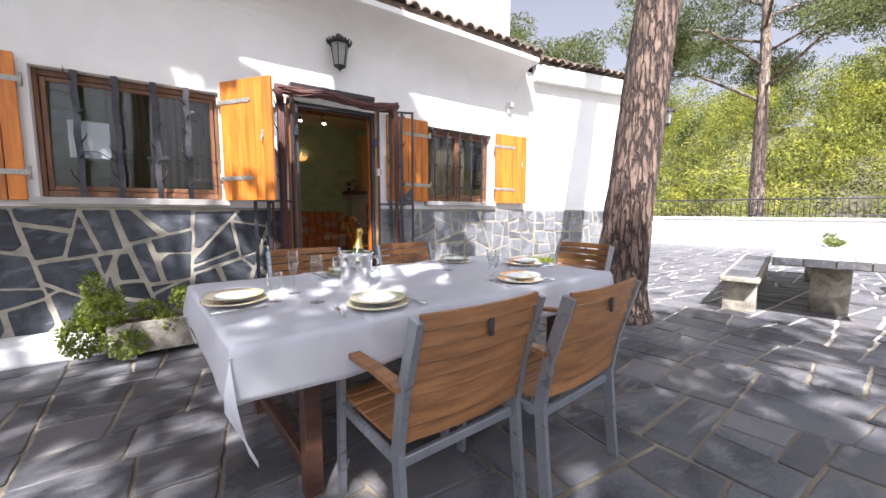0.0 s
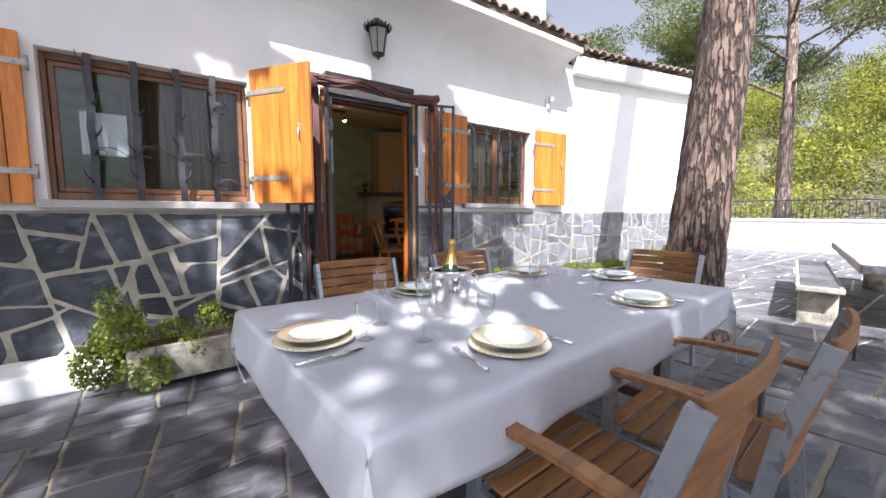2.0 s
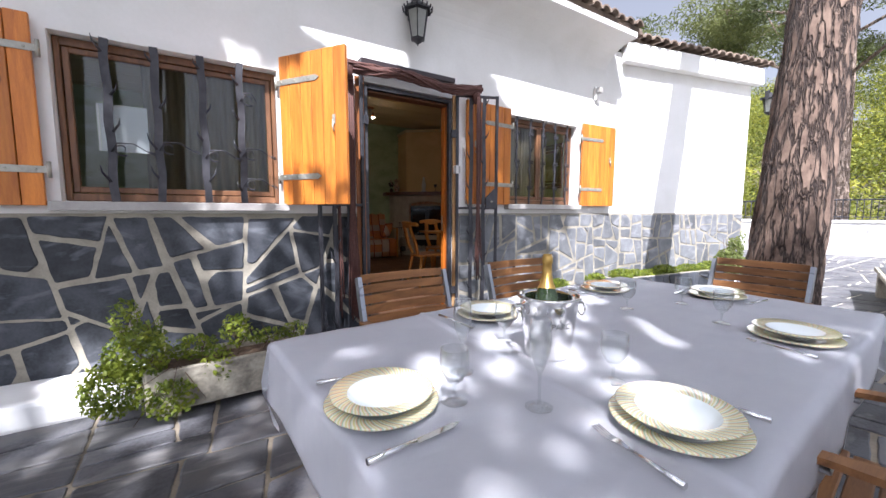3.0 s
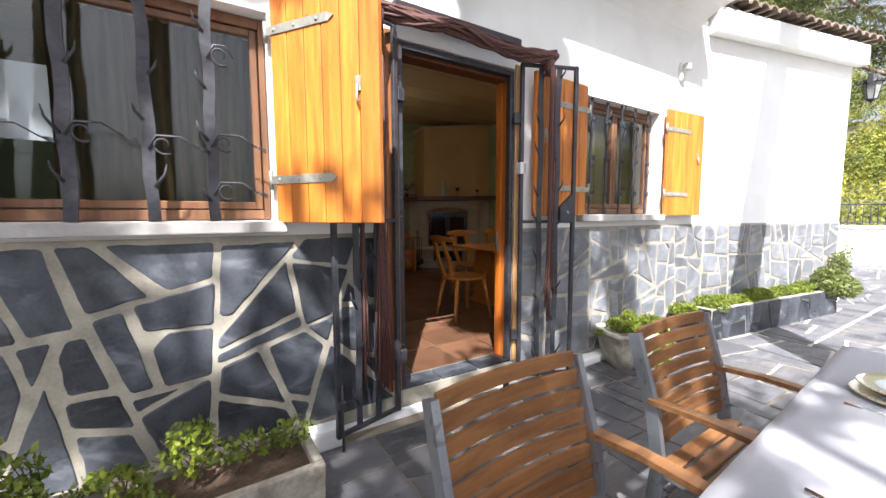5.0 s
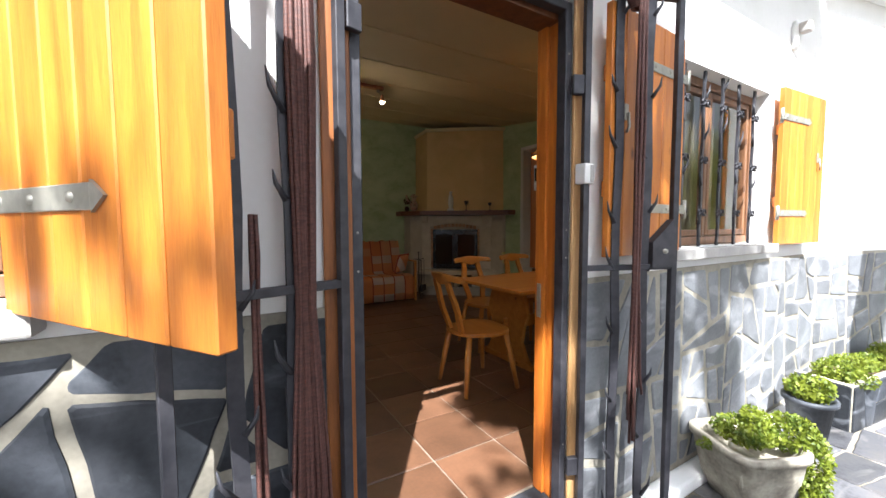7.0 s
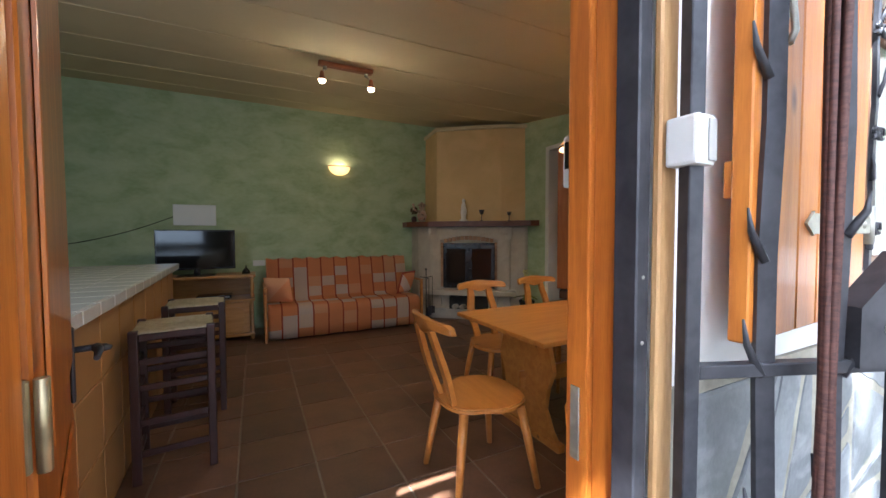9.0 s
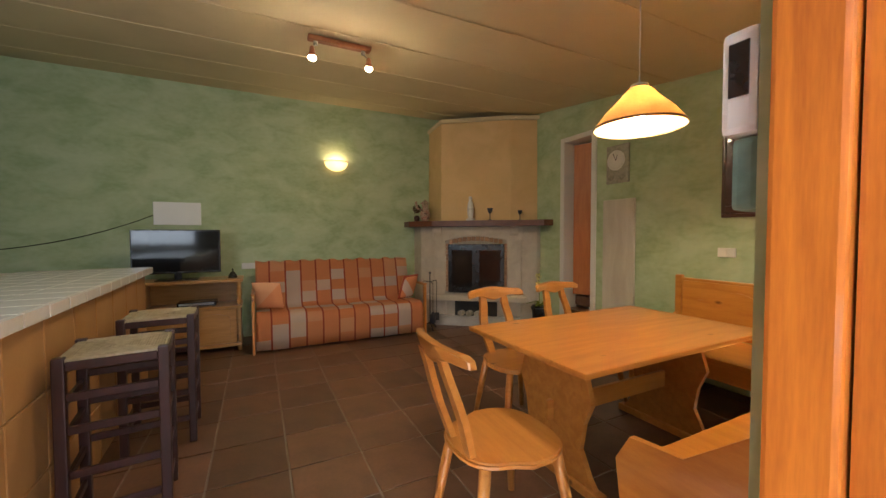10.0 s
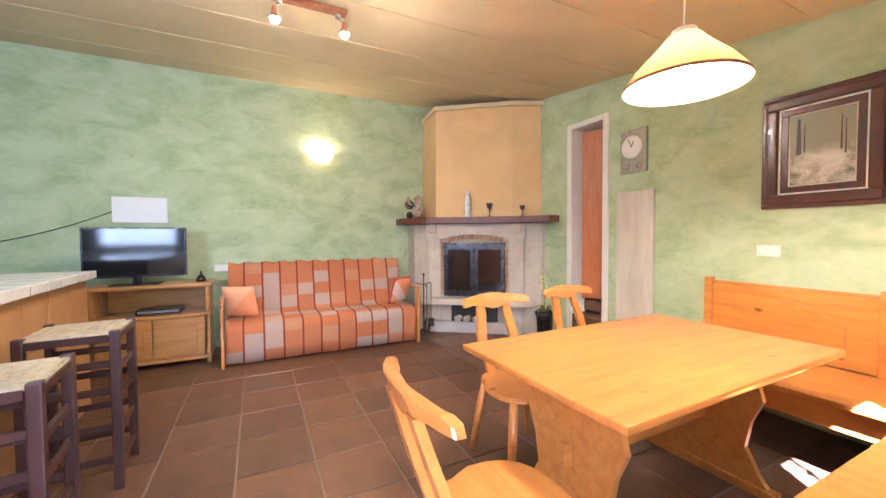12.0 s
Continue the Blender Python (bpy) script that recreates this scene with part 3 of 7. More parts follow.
def stone_data(poly, put, low, high, rim=0.008):
    """Vertices and faces of one flat stone; put(a, b, c) places a point."""
    n = len(poly)
    cx, cy = sum(a for a, _ in poly) / n, sum(b for _, b in poly) / n
    k = 1 - rim / max(0.03, math.sqrt(area(poly) / 3.2))
    small = [(cx + (a - cx) * k, cy + (b - cy) * k) for a, b in poly]
    vs = [put(a, b, low) for a, b in poly] + [put(a, b, high - rim * 0.5) for a, b in poly] + [put(a, b, high) for a, b in small]
    fs = [tuple(range(2 * n, 3 * n))]
    for r in (0, n):
        fs += [(r + i, r + (i + 1) % n, r + n + (i + 1) % n, r + n + i) for i in range(n)]
    return vs, fs


def stones(name, polys, put, low, high, gap, material, parent, rng, wob=0.004, flip=False, chip=0.0, spread=0.3):
    for p in polys:
        q = inset(p, gap * rng.uniform(1 - spread, 1 + spread))
        if len(q) < 3 or area(q) < 0.002:
            continue
        if flip:
            q = q[::-1]
        if chip:
            q = chipped(q, rng, chip)
        d = stone_data(q, put, low, high + rng.uniform(-wob, wob))
        if not d:
            continue
        me = bpy.data.meshes.new(name)
        me.from_pydata(d[0], [], d[1])
        bm = bmesh.new()
        bm.from_mesh(me)
        bmesh.ops.recalc_face_normals(bm, faces=bm.faces)
        bm.to_mesh(me)
        bm.free()
        me.materials.append(material)
        ob = new(name, me)
        ob.parent = parent


def stones_joined(name, polys, put, low, high, gap, material, rng, label):
    vs, fs = [], []
    for p in polys:
        q = inset(p, gap * rng.uniform(0.7, 1.3))
        if len(q) < 3 or area(q) < 0.002:
            continue
        d = stone_data(q, put, low, high + rng.uniform(-0.004, 0.004))
        if d:
            k = len(vs)
            vs += d[0]
            fs += [tuple(i + k for i in f) for f in d[1]]
    me = bpy.data.meshes.new(name)
    me.from_pydata(vs, [], fs)
    bm = bmesh.new()
    bm.from_mesh(me)
    bmesh.ops.recalc_face_normals(bm, faces=bm.faces)
    bm.to_mesh(me)
    bm.free()
    me.materials.append(material)
    return tagged(new(name, me), label, "paving", kind="stuff")


# ---- the house ----
FY = 4.48          # outer face of the front wall
T = 0.18           # its thickness
FL = 0.19          # indoor floor height
W1 = (-0.93, 0.39, 1.31, 2.37)
W2 = (2.87, 4.07, 1.34, 2.37)
DOOR = (1.115, 2.10, 0.0, 2.42)
BEND = (5.08, FY)
CORNER = (7.76, 3.90)
BY, RX, LX = 10.08, 5.20, -3.6
DADO = 1.23
BSL = math.atan2(CORNER[1] - BEND[1], CORNER[0] - BEND[0])
BLEN = math.hypot(CORNER[0] - BEND[0], CORNER[1] - BEND[1])


def on_bend(a, off=0.0):
    """A plan point a metres past the bend of the wall, off metres out from it."""
    return BEND[0] + a * math.cos(BSL) + off * math.sin(BSL), BEND[1] + a * math.sin(BSL) - off * math.cos(BSL)


bm = bmesh.new()
holed(bm, -7.0, BEND[0], 0, 3.5, [W1, W2, DOOR], lambda a, b, c, d: box(bm, a, b, FY, FY + T, c, d))
wall_south = tagged(part("wall_south", bm, M["white"]), "whitewashed rough plaster front wall of the house", "wall", kind="structure")
bm = bmesh.new()
box(bm, 0, BLEN, 0, T, 0, 3.4)
# the projecting band under the tiles
box(bm, -0.1, BLEN + 0.1, -0.13, -0.002, 3.36, 3.62, 0.012)
wall_bend = tagged(part("wall_annex", bm, M["white"]), "whitewashed plaster wall of the annex with a projecting band", "wall", kind="structure")
wall_bend.matrix_basis = pose(*BEND, 0, 0, 0, math.degrees(BSL))
bm = bmesh.new()
box(bm, CORNER[0] - 0.32, CORNER[0] - 0.01, CORNER[1] + 0.3, 10.2, 0, 3.5)
tagged(part("wall_annex_side", bm, M["white"]), "whitewashed side wall of the annex", "wall", kind="structure")

# the flared cove under the eaves
bm = bmesh.new()
prof = [(0.0, 3.12)] + [(-0.42 * (1 - math.cos(a)) ** 1.0, 3.12 + 0.33 * math.sin(a)) for a in [math.pi / 2 * k / 8 for k in range(1, 9)]] + [(-0.44, 3.46), (-0.44, 3.52), (0.0, 3.52)]
prism(bm, [(FY + a - 0.002, b) for a, b in prof], -7.0, 4.62, "x")
for f in bm.faces:
    f.smooth = False
tagged(part("cove", bm, M["white"]), "flared white plaster cove under the eaves", "trim", kind="structure")

# roof slab and its tiles
roof = thing("roof", "weathered clay tile roof with a wavy grey-brown edge", "roof", kind="structure")
bm = bmesh.new()
prism(bm, [(4.06, 3.53), (10.6, 3.60), (10.6, 3.68), (4.06, 3.60)], -7.0, 4.75, "x")
prism(bm, [(4.35, 3.63), (10.6, 3.66), (10.6, 3.72), (4.35, 3.68)], 4.752, 7.9, "x")
part("roof_slab", bm, M["clay"], roof)
tile_bm = bmesh.new()
n = 8
ring_in, ring_out = [], []
for k, y in enumerate((0.0, 0.42)):
    for i in range(n + 1):
        a = math.pi * i / n
        for r, ring in ((0.062, ring_in), (0.082, ring_out)):
            ring.append(tile_bm.verts.new((r * math.cos(a) * (1 - 0.12 * k), y, r * math.sin(a) * 0.8 + 0.02 * k + 0.03 * k)))
for i in range(n):
    tile_bm.faces.new((ring_out[i], ring_out[i + 1], ring_out[n + 1 + i + 1], ring_out[n + 1 + i]))
    tile_bm.faces.new((ring_in[i + 1], ring_in[i], ring_in[n + 1 + i], ring_in[n + 1 + i + 1]))
    tile_bm.faces.new((ring_out[i + 1], ring_out[i], ring_in[i], ring_in[i + 1]))
bmesh.ops.recalc_face_normals(tile_bm, faces=tile_bm.faces)
tile0 = part("tile", tile_bm, M["clay"], roof)
rng = random.Random(4)
tile0.matrix_basis = pose(1.4, 4.0, 3.585)
for i in range(1, 62):
    x = 1.4 + i * 0.168
    if x < 4.72:
        m = pose(x, 4.0 + rng.uniform(-0.02, 0.02), 3.585 + rng.uniform(-0.006, 0.006), rng.uniform(-2, 2), 0, rng.uniform(-3, 3))
    else:
        a = (x - 4.9)
        if a > BLEN + 0.2:
            break
        px, py = on_bend(a, 0.2)
        m = pose(px, py, 3.665 + rng.uniform(-0.006, 0.006), 0, rng.uniform(-2, 2), math.degrees(BSL) + rng.uniform(-3, 3))
    o = new("tile", tile0.data)
    o.parent, o.matrix_basis = roof, m

bm = bmesh.new()
box(bm, 3.15, 4.95, 5.0, 6.4, 3.6, 6.6, 0.03)
tagged(part("chimney_stack", bm, M["white"]), "broad whitewashed masonry block above the tiled roof", "chimney", kind="structure")

# slate facing below the windows
bm = bmesh.new()
holed(bm, -7.0, BEND[0], 0.06, DADO, [DOOR], lambda a, b, c, d: box(bm, a, b, FY - 0.012, FY - 0.002, c, d))
dado = tagged(part("stone_facing", bm, M["mortar"]), "irregular dark slate facing with wide pale mortar joints", "wall facing", kind="structure")
bm = bmesh.new()
box(bm, 0.0, BLEN, -0.012, -0.002, 0.10, DADO)
dado2 = tagged(part("stone_facing", bm, M["mortar"]), "irregular dark slate facing of the annex wall, pale joints", "wall facing", kind="structure")
dado2.matrix_basis = wall_bend.matrix_basis.copy()

# plinth and threshold
bm = bmesh.new()
box(bm, -7.0, -0.55, FY - 0.42, FY - 0.014, 0, 0.17, 0.03)
box(bm, -0.55, 0.7, FY - 0.13, FY - 0.014, 0, 0.12, 0.02)
box(bm, 0.7, 2.35, FY - 0.035, FY - 0.002, 0, 0.06, 0.010)
box(bm, 2.35, BEND[0], FY - 0.13, FY - 0.014, 0, 0.07, 0.02)
tagged(part("plinth", bm, M["white"]), "whitewashed kerb at the foot of the wall", "kerb", kind="structure")
thr = thing("threshold", "doorstep of dark slate tiles with pale joints", "doorstep", kind="structure")
bm = bmesh.new()
box(bm, DOOR[0], DOOR[1], FY, FY + T, 0.0, 0.17)
part("bed", bm, M["mortar"], thr)
for i in range(3):
    bm = bmesh.new()
    w = (DOOR[1] - DOOR[0]) / 3
    box(bm, DOOR[0] + w * i + 0.006, DOOR[0] + w * (i + 1) - 0.006, FY + 0.01, FY + T - 0.01, 0.165, 0.187, 0.004)
    part("tile", bm, M["slate"], thr)

# rooms
bm = bmesh.new()
box(bm, LX - 0.2, RX + 0.2, FY + T, BY, 0.02, FL - 0.008)
floor = tagged(part("floor", bm, M["grout"]), "brown square clay tile floor with pale joints", "floor", kind="structure")
bm = bmesh.new()
box(bm, LX - 0.2, 7.4, BY, BY + 0.2, 0, 3.9)
tagged(part("wall_north", bm, M["green"]), "green sponged plaster wall behind the sofa", "wall", kind="structure")
D2 = (7.64, 8.22, 0.0, 2.78)
bm = bmesh.new()
holed(bm, FY + T, BY, 0, 3.6, [D2], lambda a, b, c, d: box(bm, RX, RX + 0.2, a, b, c, d))
tagged(part("wall_east", bm, M["green"]), "green sponged plaster wall with an inner doorway", "wall", kind="structure")
bm = bmesh.new()
box(bm, LX - 0.2, LX, FY + T, BY, 0, 3.6)
tagged(part("wall_west", bm, M["green"]), "green sponged plaster wall", "wall", kind="structure")
bm = bmesh.new()
holed(bm, LX, RX, FL, 3.4, [W1, W2, DOOR], lambda a, b, c, d: box(bm, a, b, FY + T + 0.002, FY + T + 0.02, c, d))
tagged(part("wall_lining", bm, M["green"]), "green sponged plaster on the inside of the front wall", "wall", kind="structure")
bm = bmesh.new()
box(bm, 0, 9.1, 0, 5.7, 0, 0.12)
for i in range(1, 8):
    box(bm, 0, 9.1, i * 0.72, i * 0.72 + 0.012, -0.006, -0.001)
c = tagged(part("ceiling", bm, M["ceiling"]), "sloping cream board ceiling with thin seams", "ceiling", kind="structure")
c.matrix_basis = pose(LX - 0.1, 4.60, 3.42 - 0.125 * (BY - 4.60), math.degrees(math.atan(0.125)), 0, 0)
# small hall beyond the inner doorway
bm = bmesh.new()
box(bm, RX + 0.2, 7.3, 7.2, BY, 0.6, 0.72)
box(bm, RX + 0.21, RX + 0.5, 7.3, 8.9, 0.02, 0.45)
tagged(part("floor_hall", bm, M["floortile"]), "raised brown tile floor of the inner hall", "floor", kind="structure")
bm = bmesh.new()
box(bm, 7.3, 7.44, 7.0, BY, 0, 3.7)
box(bm, RX + 0.2, 7.44, 6.9, 7.2, 0, 3.7)
box(bm, RX + 0.2, 7.44, 6.9, BY, 3.0, 3.1)
tagged(part("wall_hall", bm, M["white"]), "white walls of the inner hall", "wall", kind="structure")

# ---- ground ----
bm = bmesh.new()
box(bm, -160, 260, -160, 160, -0.4, -0.012)
ground = tagged(part("ground", bm, M["terrain"]), "dry earth around the terrace", "ground", kind="structure")
bm = bmesh.new()
v = [bm.verts.new((x, y, z)) for z in (-0.01, 0.0) for x, y in ((-7, -5), (18, -5), (14.2, 10.5), (-7, 4.5))]
for q in ((3, 2, 1, 0), (4, 5, 6, 7), (0, 1, 5, 4), (1, 2, 6, 5), (2, 3, 7, 6), (3, 0, 4, 7)):
    bm.faces.new([v[i] for i in q])
terrace = tagged(part("terrace", bm, M["joint"]), "slate paved terrace with pale sandy joints", "paving", kind="structure")

# low white wall and railing at the terrace's edge, over a wooded valley
P0, P1 = Vector((14.1, 10.5, 0)), Vector((17.9, -5.0, 0))
pd = (P1 - P0).normalized()
pl = (P1 - P0).length
pang = math.degrees(math.atan2(pd.y, pd.x))
bm = bmesh.new()
box(bm, -6, pl, 0, 0.25, 0, 0.95, 0.02)
box(bm, -6, pl, -0.04, 0.29, 0.95, 1.03, 0.015)
pw = tagged(part("parapet", bm, M["white"]), "low whitewashed parapet wall with a coping", "wall", kind="structure")
pw.matrix_basis = pose(*P0, 0, 0, pang)
rail = thing("railing", "thin dark metal railing on top of the white parapet", "railing", at=P0, turn=pang)
bm = bmesh.new()
tube(bm, [(-6, 0.12, 1.62), (pl, 0.12, 1.62)], 0.022)
part("top_rail", bm, M["iron"], rail)
bm = bmesh.new()
tube(bm, [(-6, 0.12, 1.12), (pl, 0.12, 1.12)], 0.014)
part("bottom_rail", bm, M["iron"], rail)
bm = bmesh.new()
tube(bm, [(0, 0, 1.03), (0, 0, 1.62)], 0.012, 6)
b0 = part("baluster", bm, M["iron"], rail)
b0.location = (-6, 0.12, 0)
for i in range(1, 160):
    x = -6 + i * 0.14
    if x > pl:
        break
    o = new("baluster", b0.data)
    o.parent, o.location = rail, (x, 0.12, 0)


# ---- trees ----
def leaf_cloud(rng, blobs, count, size, flat=0.5):
    """Many small leaf tufts spread through egg-shaped blobs (centre, radii)."""
    tot = sum(b[1][0] * b[1][1] * b[1][2] for b in blobs) ** 1.0
    allv, allf, k = [], [], 0
    for c, r in blobs:
        n = max(30, int(count * r[0] * r[1] * r[2] / tot))
        p = rng.normal(size=(n, 3))
        p /= np.linalg.norm(p, axis=1)[:, None]
        p *= (rng.uniform(0.25, 1.0, n) ** 0.45)[:, None]
        p = p * np.array(r) + np.array(c)
        d1 = rng.normal(size=(n, 3))
        d1 /= np.linalg.norm(d1, axis=1)[:, None]
        d2 = rng.normal(size=(n, 3))
        d2 -= (d1 * d2).sum(1)[:, None] * d1
        d2 /= np.linalg.norm(d2, axis=1)[:, None]
        s = size * rng.uniform(0.6, 1.4, n)[:, None]
        v = np.stack([p - d1 * s, p + d2 * s * flat, p + d1 * s, p - d2 * s * flat], 1).reshape(-1, 3)
        allv.append(v)
        allf.append(np.arange(4 * n).reshape(-1, 4) + k)
        k += 4 * n
    return np.concatenate(allv), np.concatenate(allf)


def leaf_mesh(name, v, f, material, parent=None, label="", kind=""):
    me = bpy.data.meshes.new(name)
    me.vertices.add(len(v))
    me.vertices.foreach_set("co", v.astype(np.float32).ravel())
    me.loops.add(f.size)
    me.loops.foreach_set("vertex_index", f.astype(np.int32).ravel())
    me.polygons.add(len(f))
    me.polygons.foreach_set("loop_start", np.arange(0, f.size, 4, dtype=np.int32))
    me.update(calc_edges=True)
    me.validate()
    me.materials.append(material)
    ob = new(name, me)
    ob.parent = parent
    if label:
        ob["label"] = label
    if kind:
        ob["kind"] = kind
    return ob


def pine(at, lean, height, r0, crown, seed, label, tufts, size=0.09, bark="bark", low=0.5, limbs=9):
    """A stone pine: leaning tapered trunk with plated bark, limbs and a wide broken crown."""
    rng = np.random.default_rng(seed)
    t = thing("pine_tree", label, "tree", at=at)
    bm = bmesh.new()
    seg, rows = 40, 90
    rings = []
    for i in range(rows + 1):
        k = i / rows
        z = k * height
        r = r0 * (1 - 0.62 * k) * (1 + 0.5 * math.exp(-z * 5.0))
        cx, cy = lean[0] * k + 0.05 * math.sin(5 * k), lean[1] * k + 0.04 * math.sin(7 * k)
        ring = []
        for j in range(seg):
            a = 2 * math.pi * j / seg
            q = Vector((math.cos(a) * r * 17, math.sin(a) * r * 17, z * 2.2))
            w = noise.voronoi(q * 1.0)[0]
            plate = min((w[1] - w[0]) * 1.8, 0.55)
            rr = r * (0.93 + 0.16 * plate) + 0.008 * noise.noise(q * 0.5)
            ring.append(bm.verts.new((cx + rr * math.cos(a), cy + rr * math.sin(a), z)))
        rings.append(ring)
    for a, b in zip(rings, rings[1:]):
        for j in range(seg):
            bm.faces.new((a[j], a[(j + 1) % seg], b[(j + 1) % seg], b[j])).smooth = True
    part("trunk", bm, M[bark], t)
    blobs = []
    for i in range(limbs):
        k = low + (1 - low) * (i + 0.5) / limbs
        a = i * 2.4 + seed
        z0 = k * height
        ln = crown * (1.1 - 0.5 * (k - low) / (1 - low)) * rng.uniform(0.65, 1.0)
        p0 = Vector((lean[0] * k, lean[1] * k, z0))
        tip = p0 + Vector((math.cos(a) * ln, math.sin(a) * ln, ln * rng.uniform(0.15, 0.45)))
        mid = (p0 + tip) / 2 + Vector((0, 0, ln * 0.12))
        bm = bmesh.new()
        tube(bm, [p0, mid, tip], [r0 * 0.3 * (1 - 0.5 * k), r0 * 0.18, r0 * 0.05], 7)
        for s in range(5):
            q = mid.lerp(tip, rng.uniform(0.0, 0.9))
            e = q + Vector(rng.normal(size=3)) * ln * 0.16 + Vector((0, 0, ln * 0.08))
            tube(bm, [q, e], [r0 * 0.08, r0 * 0.02], 5)
            blobs.append((tuple(e), (ln * 0.22, ln * 0.22, ln * 0.12)))
        part("limb", bm, M[bark], t)
        blobs.append((tuple(tip), (ln * 0.3, ln * 0.3, ln * 0.15)))
        blobs.append((tuple(mid.lerp(tip, 0.5) + Vector((0, 0, 0.2))), (ln * 0.26, ln * 0.26, ln * 0.14)))
    v, f = leaf_cloud(rng, blobs, tufts, size, 0.22 if size < 0.12 else 0.36)
    leaf_mesh("crown", v, f, M["needle"], t)
    return t


pine((4.02, 2.30, -0.02), (1.35, -0.45, 0), 13.0, 0.27, 3.6, 3, "large stone pine with reddish plated bark beside the table", 16000, low=0.76)
pine((16.3, 4.35, -0.6), (0.9, 0.6, 0), 11.5, 0.25, 4.8, 8, "slender pale pine beyond the terrace railing", 60000, size=0.075, bark="bark_pale", low=0.47, limbs=15)
pine((10.5, 12.5, 0), (-0.6, 0.3, 0), 10.0, 0.2, 4.8, 21, "tall pine behind the house roof", 60000, size=0.075, low=0.45, limbs=13)
# unseen trees behind the walker, added to cast dappled shade on table and wall
pine((-2.7, -3.2, 0), (0.6, 0.1, 0), 9.0, 0.22, 2.7, 12, "unseen tall pine added to shade the table", 3000, size=0.15, low=0.76, limbs=14)
pine((-0.9, -5.1, 0), (0.2, 0.2, 0), 9.6, 0.22, 2.7, 15, "unseen tall pine added to shade the near terrace", 2300, size=0.15, low=0.72, limbs=13)
pine((-6.3, -0.8, 0), (0.8, 0.6, 0), 9.0, 0.22, 2.6, 17, "unseen tall pine added to shade the left end of the terrace", 5000, size=0.15, low=0.74, limbs=12)
pine((-4.7, 1.6, 0), (0.9, 0.2, 0), 8.6, 0.2, 1.7, 19, "unseen young pine added to shade the upper house wall", 8000, size=0.13, low=0.78, limbs=11)
pine((-4.9, 0.6, 0), (3.5, 2.1, 0), 8.6, 0.2, 1.6, 23, "unseen leaning pine added to shade the upper house wall", 10000, size=0.13, low=0.84, limbs=11)
pine((-0.8, -2.2, 0), (0.6, 2.1, 0), 9.0, 0.18, 1.25, 27, "unseen slim leaning pine added to shade the wall beside the door", 1900, size=0.13, low=0.86, limbs=9)

# wooded slope across the valley
def wood_height(x, y):
    d = math.hypot(x - 2, y - 1) - 20
    return -7.0 + 0.0 * d + 15.5 / (1 + math.exp(-(d - 30) / 9.0)) * (1.0 + 0.25 * math.sin(0.05 * y + 0.4) + 0.12 * math.sin(0.11 * x)) + 0.02 * d


bm = bmesh.new()
G = {}
for i in range(46):
    for j in range(60):
        a = radians(-75 + 150 * j / 59)
        r = 17 + i * 2.2
        x, y = 2 + r * math.cos(a), 1 + r * math.sin(a)
        G[i, j] = bm.verts.new((x, y, wood_height(x, y) if i else -0.6))
for i in range(45):
    for j in range(59):
        bm.faces.new((G[i, j], G[i + 1, j], G[i + 1, j + 1], G[i, j + 1])).smooth = True
tagged(part("hillside", bm, M["terrain"]), "steep hillside under the pine wood", "ground", kind="structure")
rng = np.random.default_rng(5)
blobs = []
for i in range(330):
    a = radians(rng.uniform(-42, 72))
    r = 21 + 64 * rng.uniform() ** 0.75
    x, y = 2 + r * math.cos(a), 1 + r * math.sin(a)
    z = wood_height(x, y)
    w = rng.uniform(1.5, 3.0) * (0.75 + r / 80)
    h = w * rng.uniform(1.3, 2.4)
    blobs.append(((x, y, z + h * 0.5), (w * 0.8, w * 0.8, h * 0.5)))
    for s in range(7):
        b, e = rng.uniform(0, 6.28), rng.uniform(0.35, 1.05)
        q = w * rng.uniform(0.5, 0.95) * (1.15 - 0.6 * e)
        blobs.append(((x + q * math.cos(b), y + q * math.sin(b), z + h * e), (w * 0.36, w * 0.36, w * 0.28)))
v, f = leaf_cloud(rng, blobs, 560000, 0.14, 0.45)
tagged(leaf_mesh("woodland", v, f, M["wood_leaf"]), "dense green pine and oak wood on the slope, sun and dark gaps put into its colour", "trees", kind="stuff")

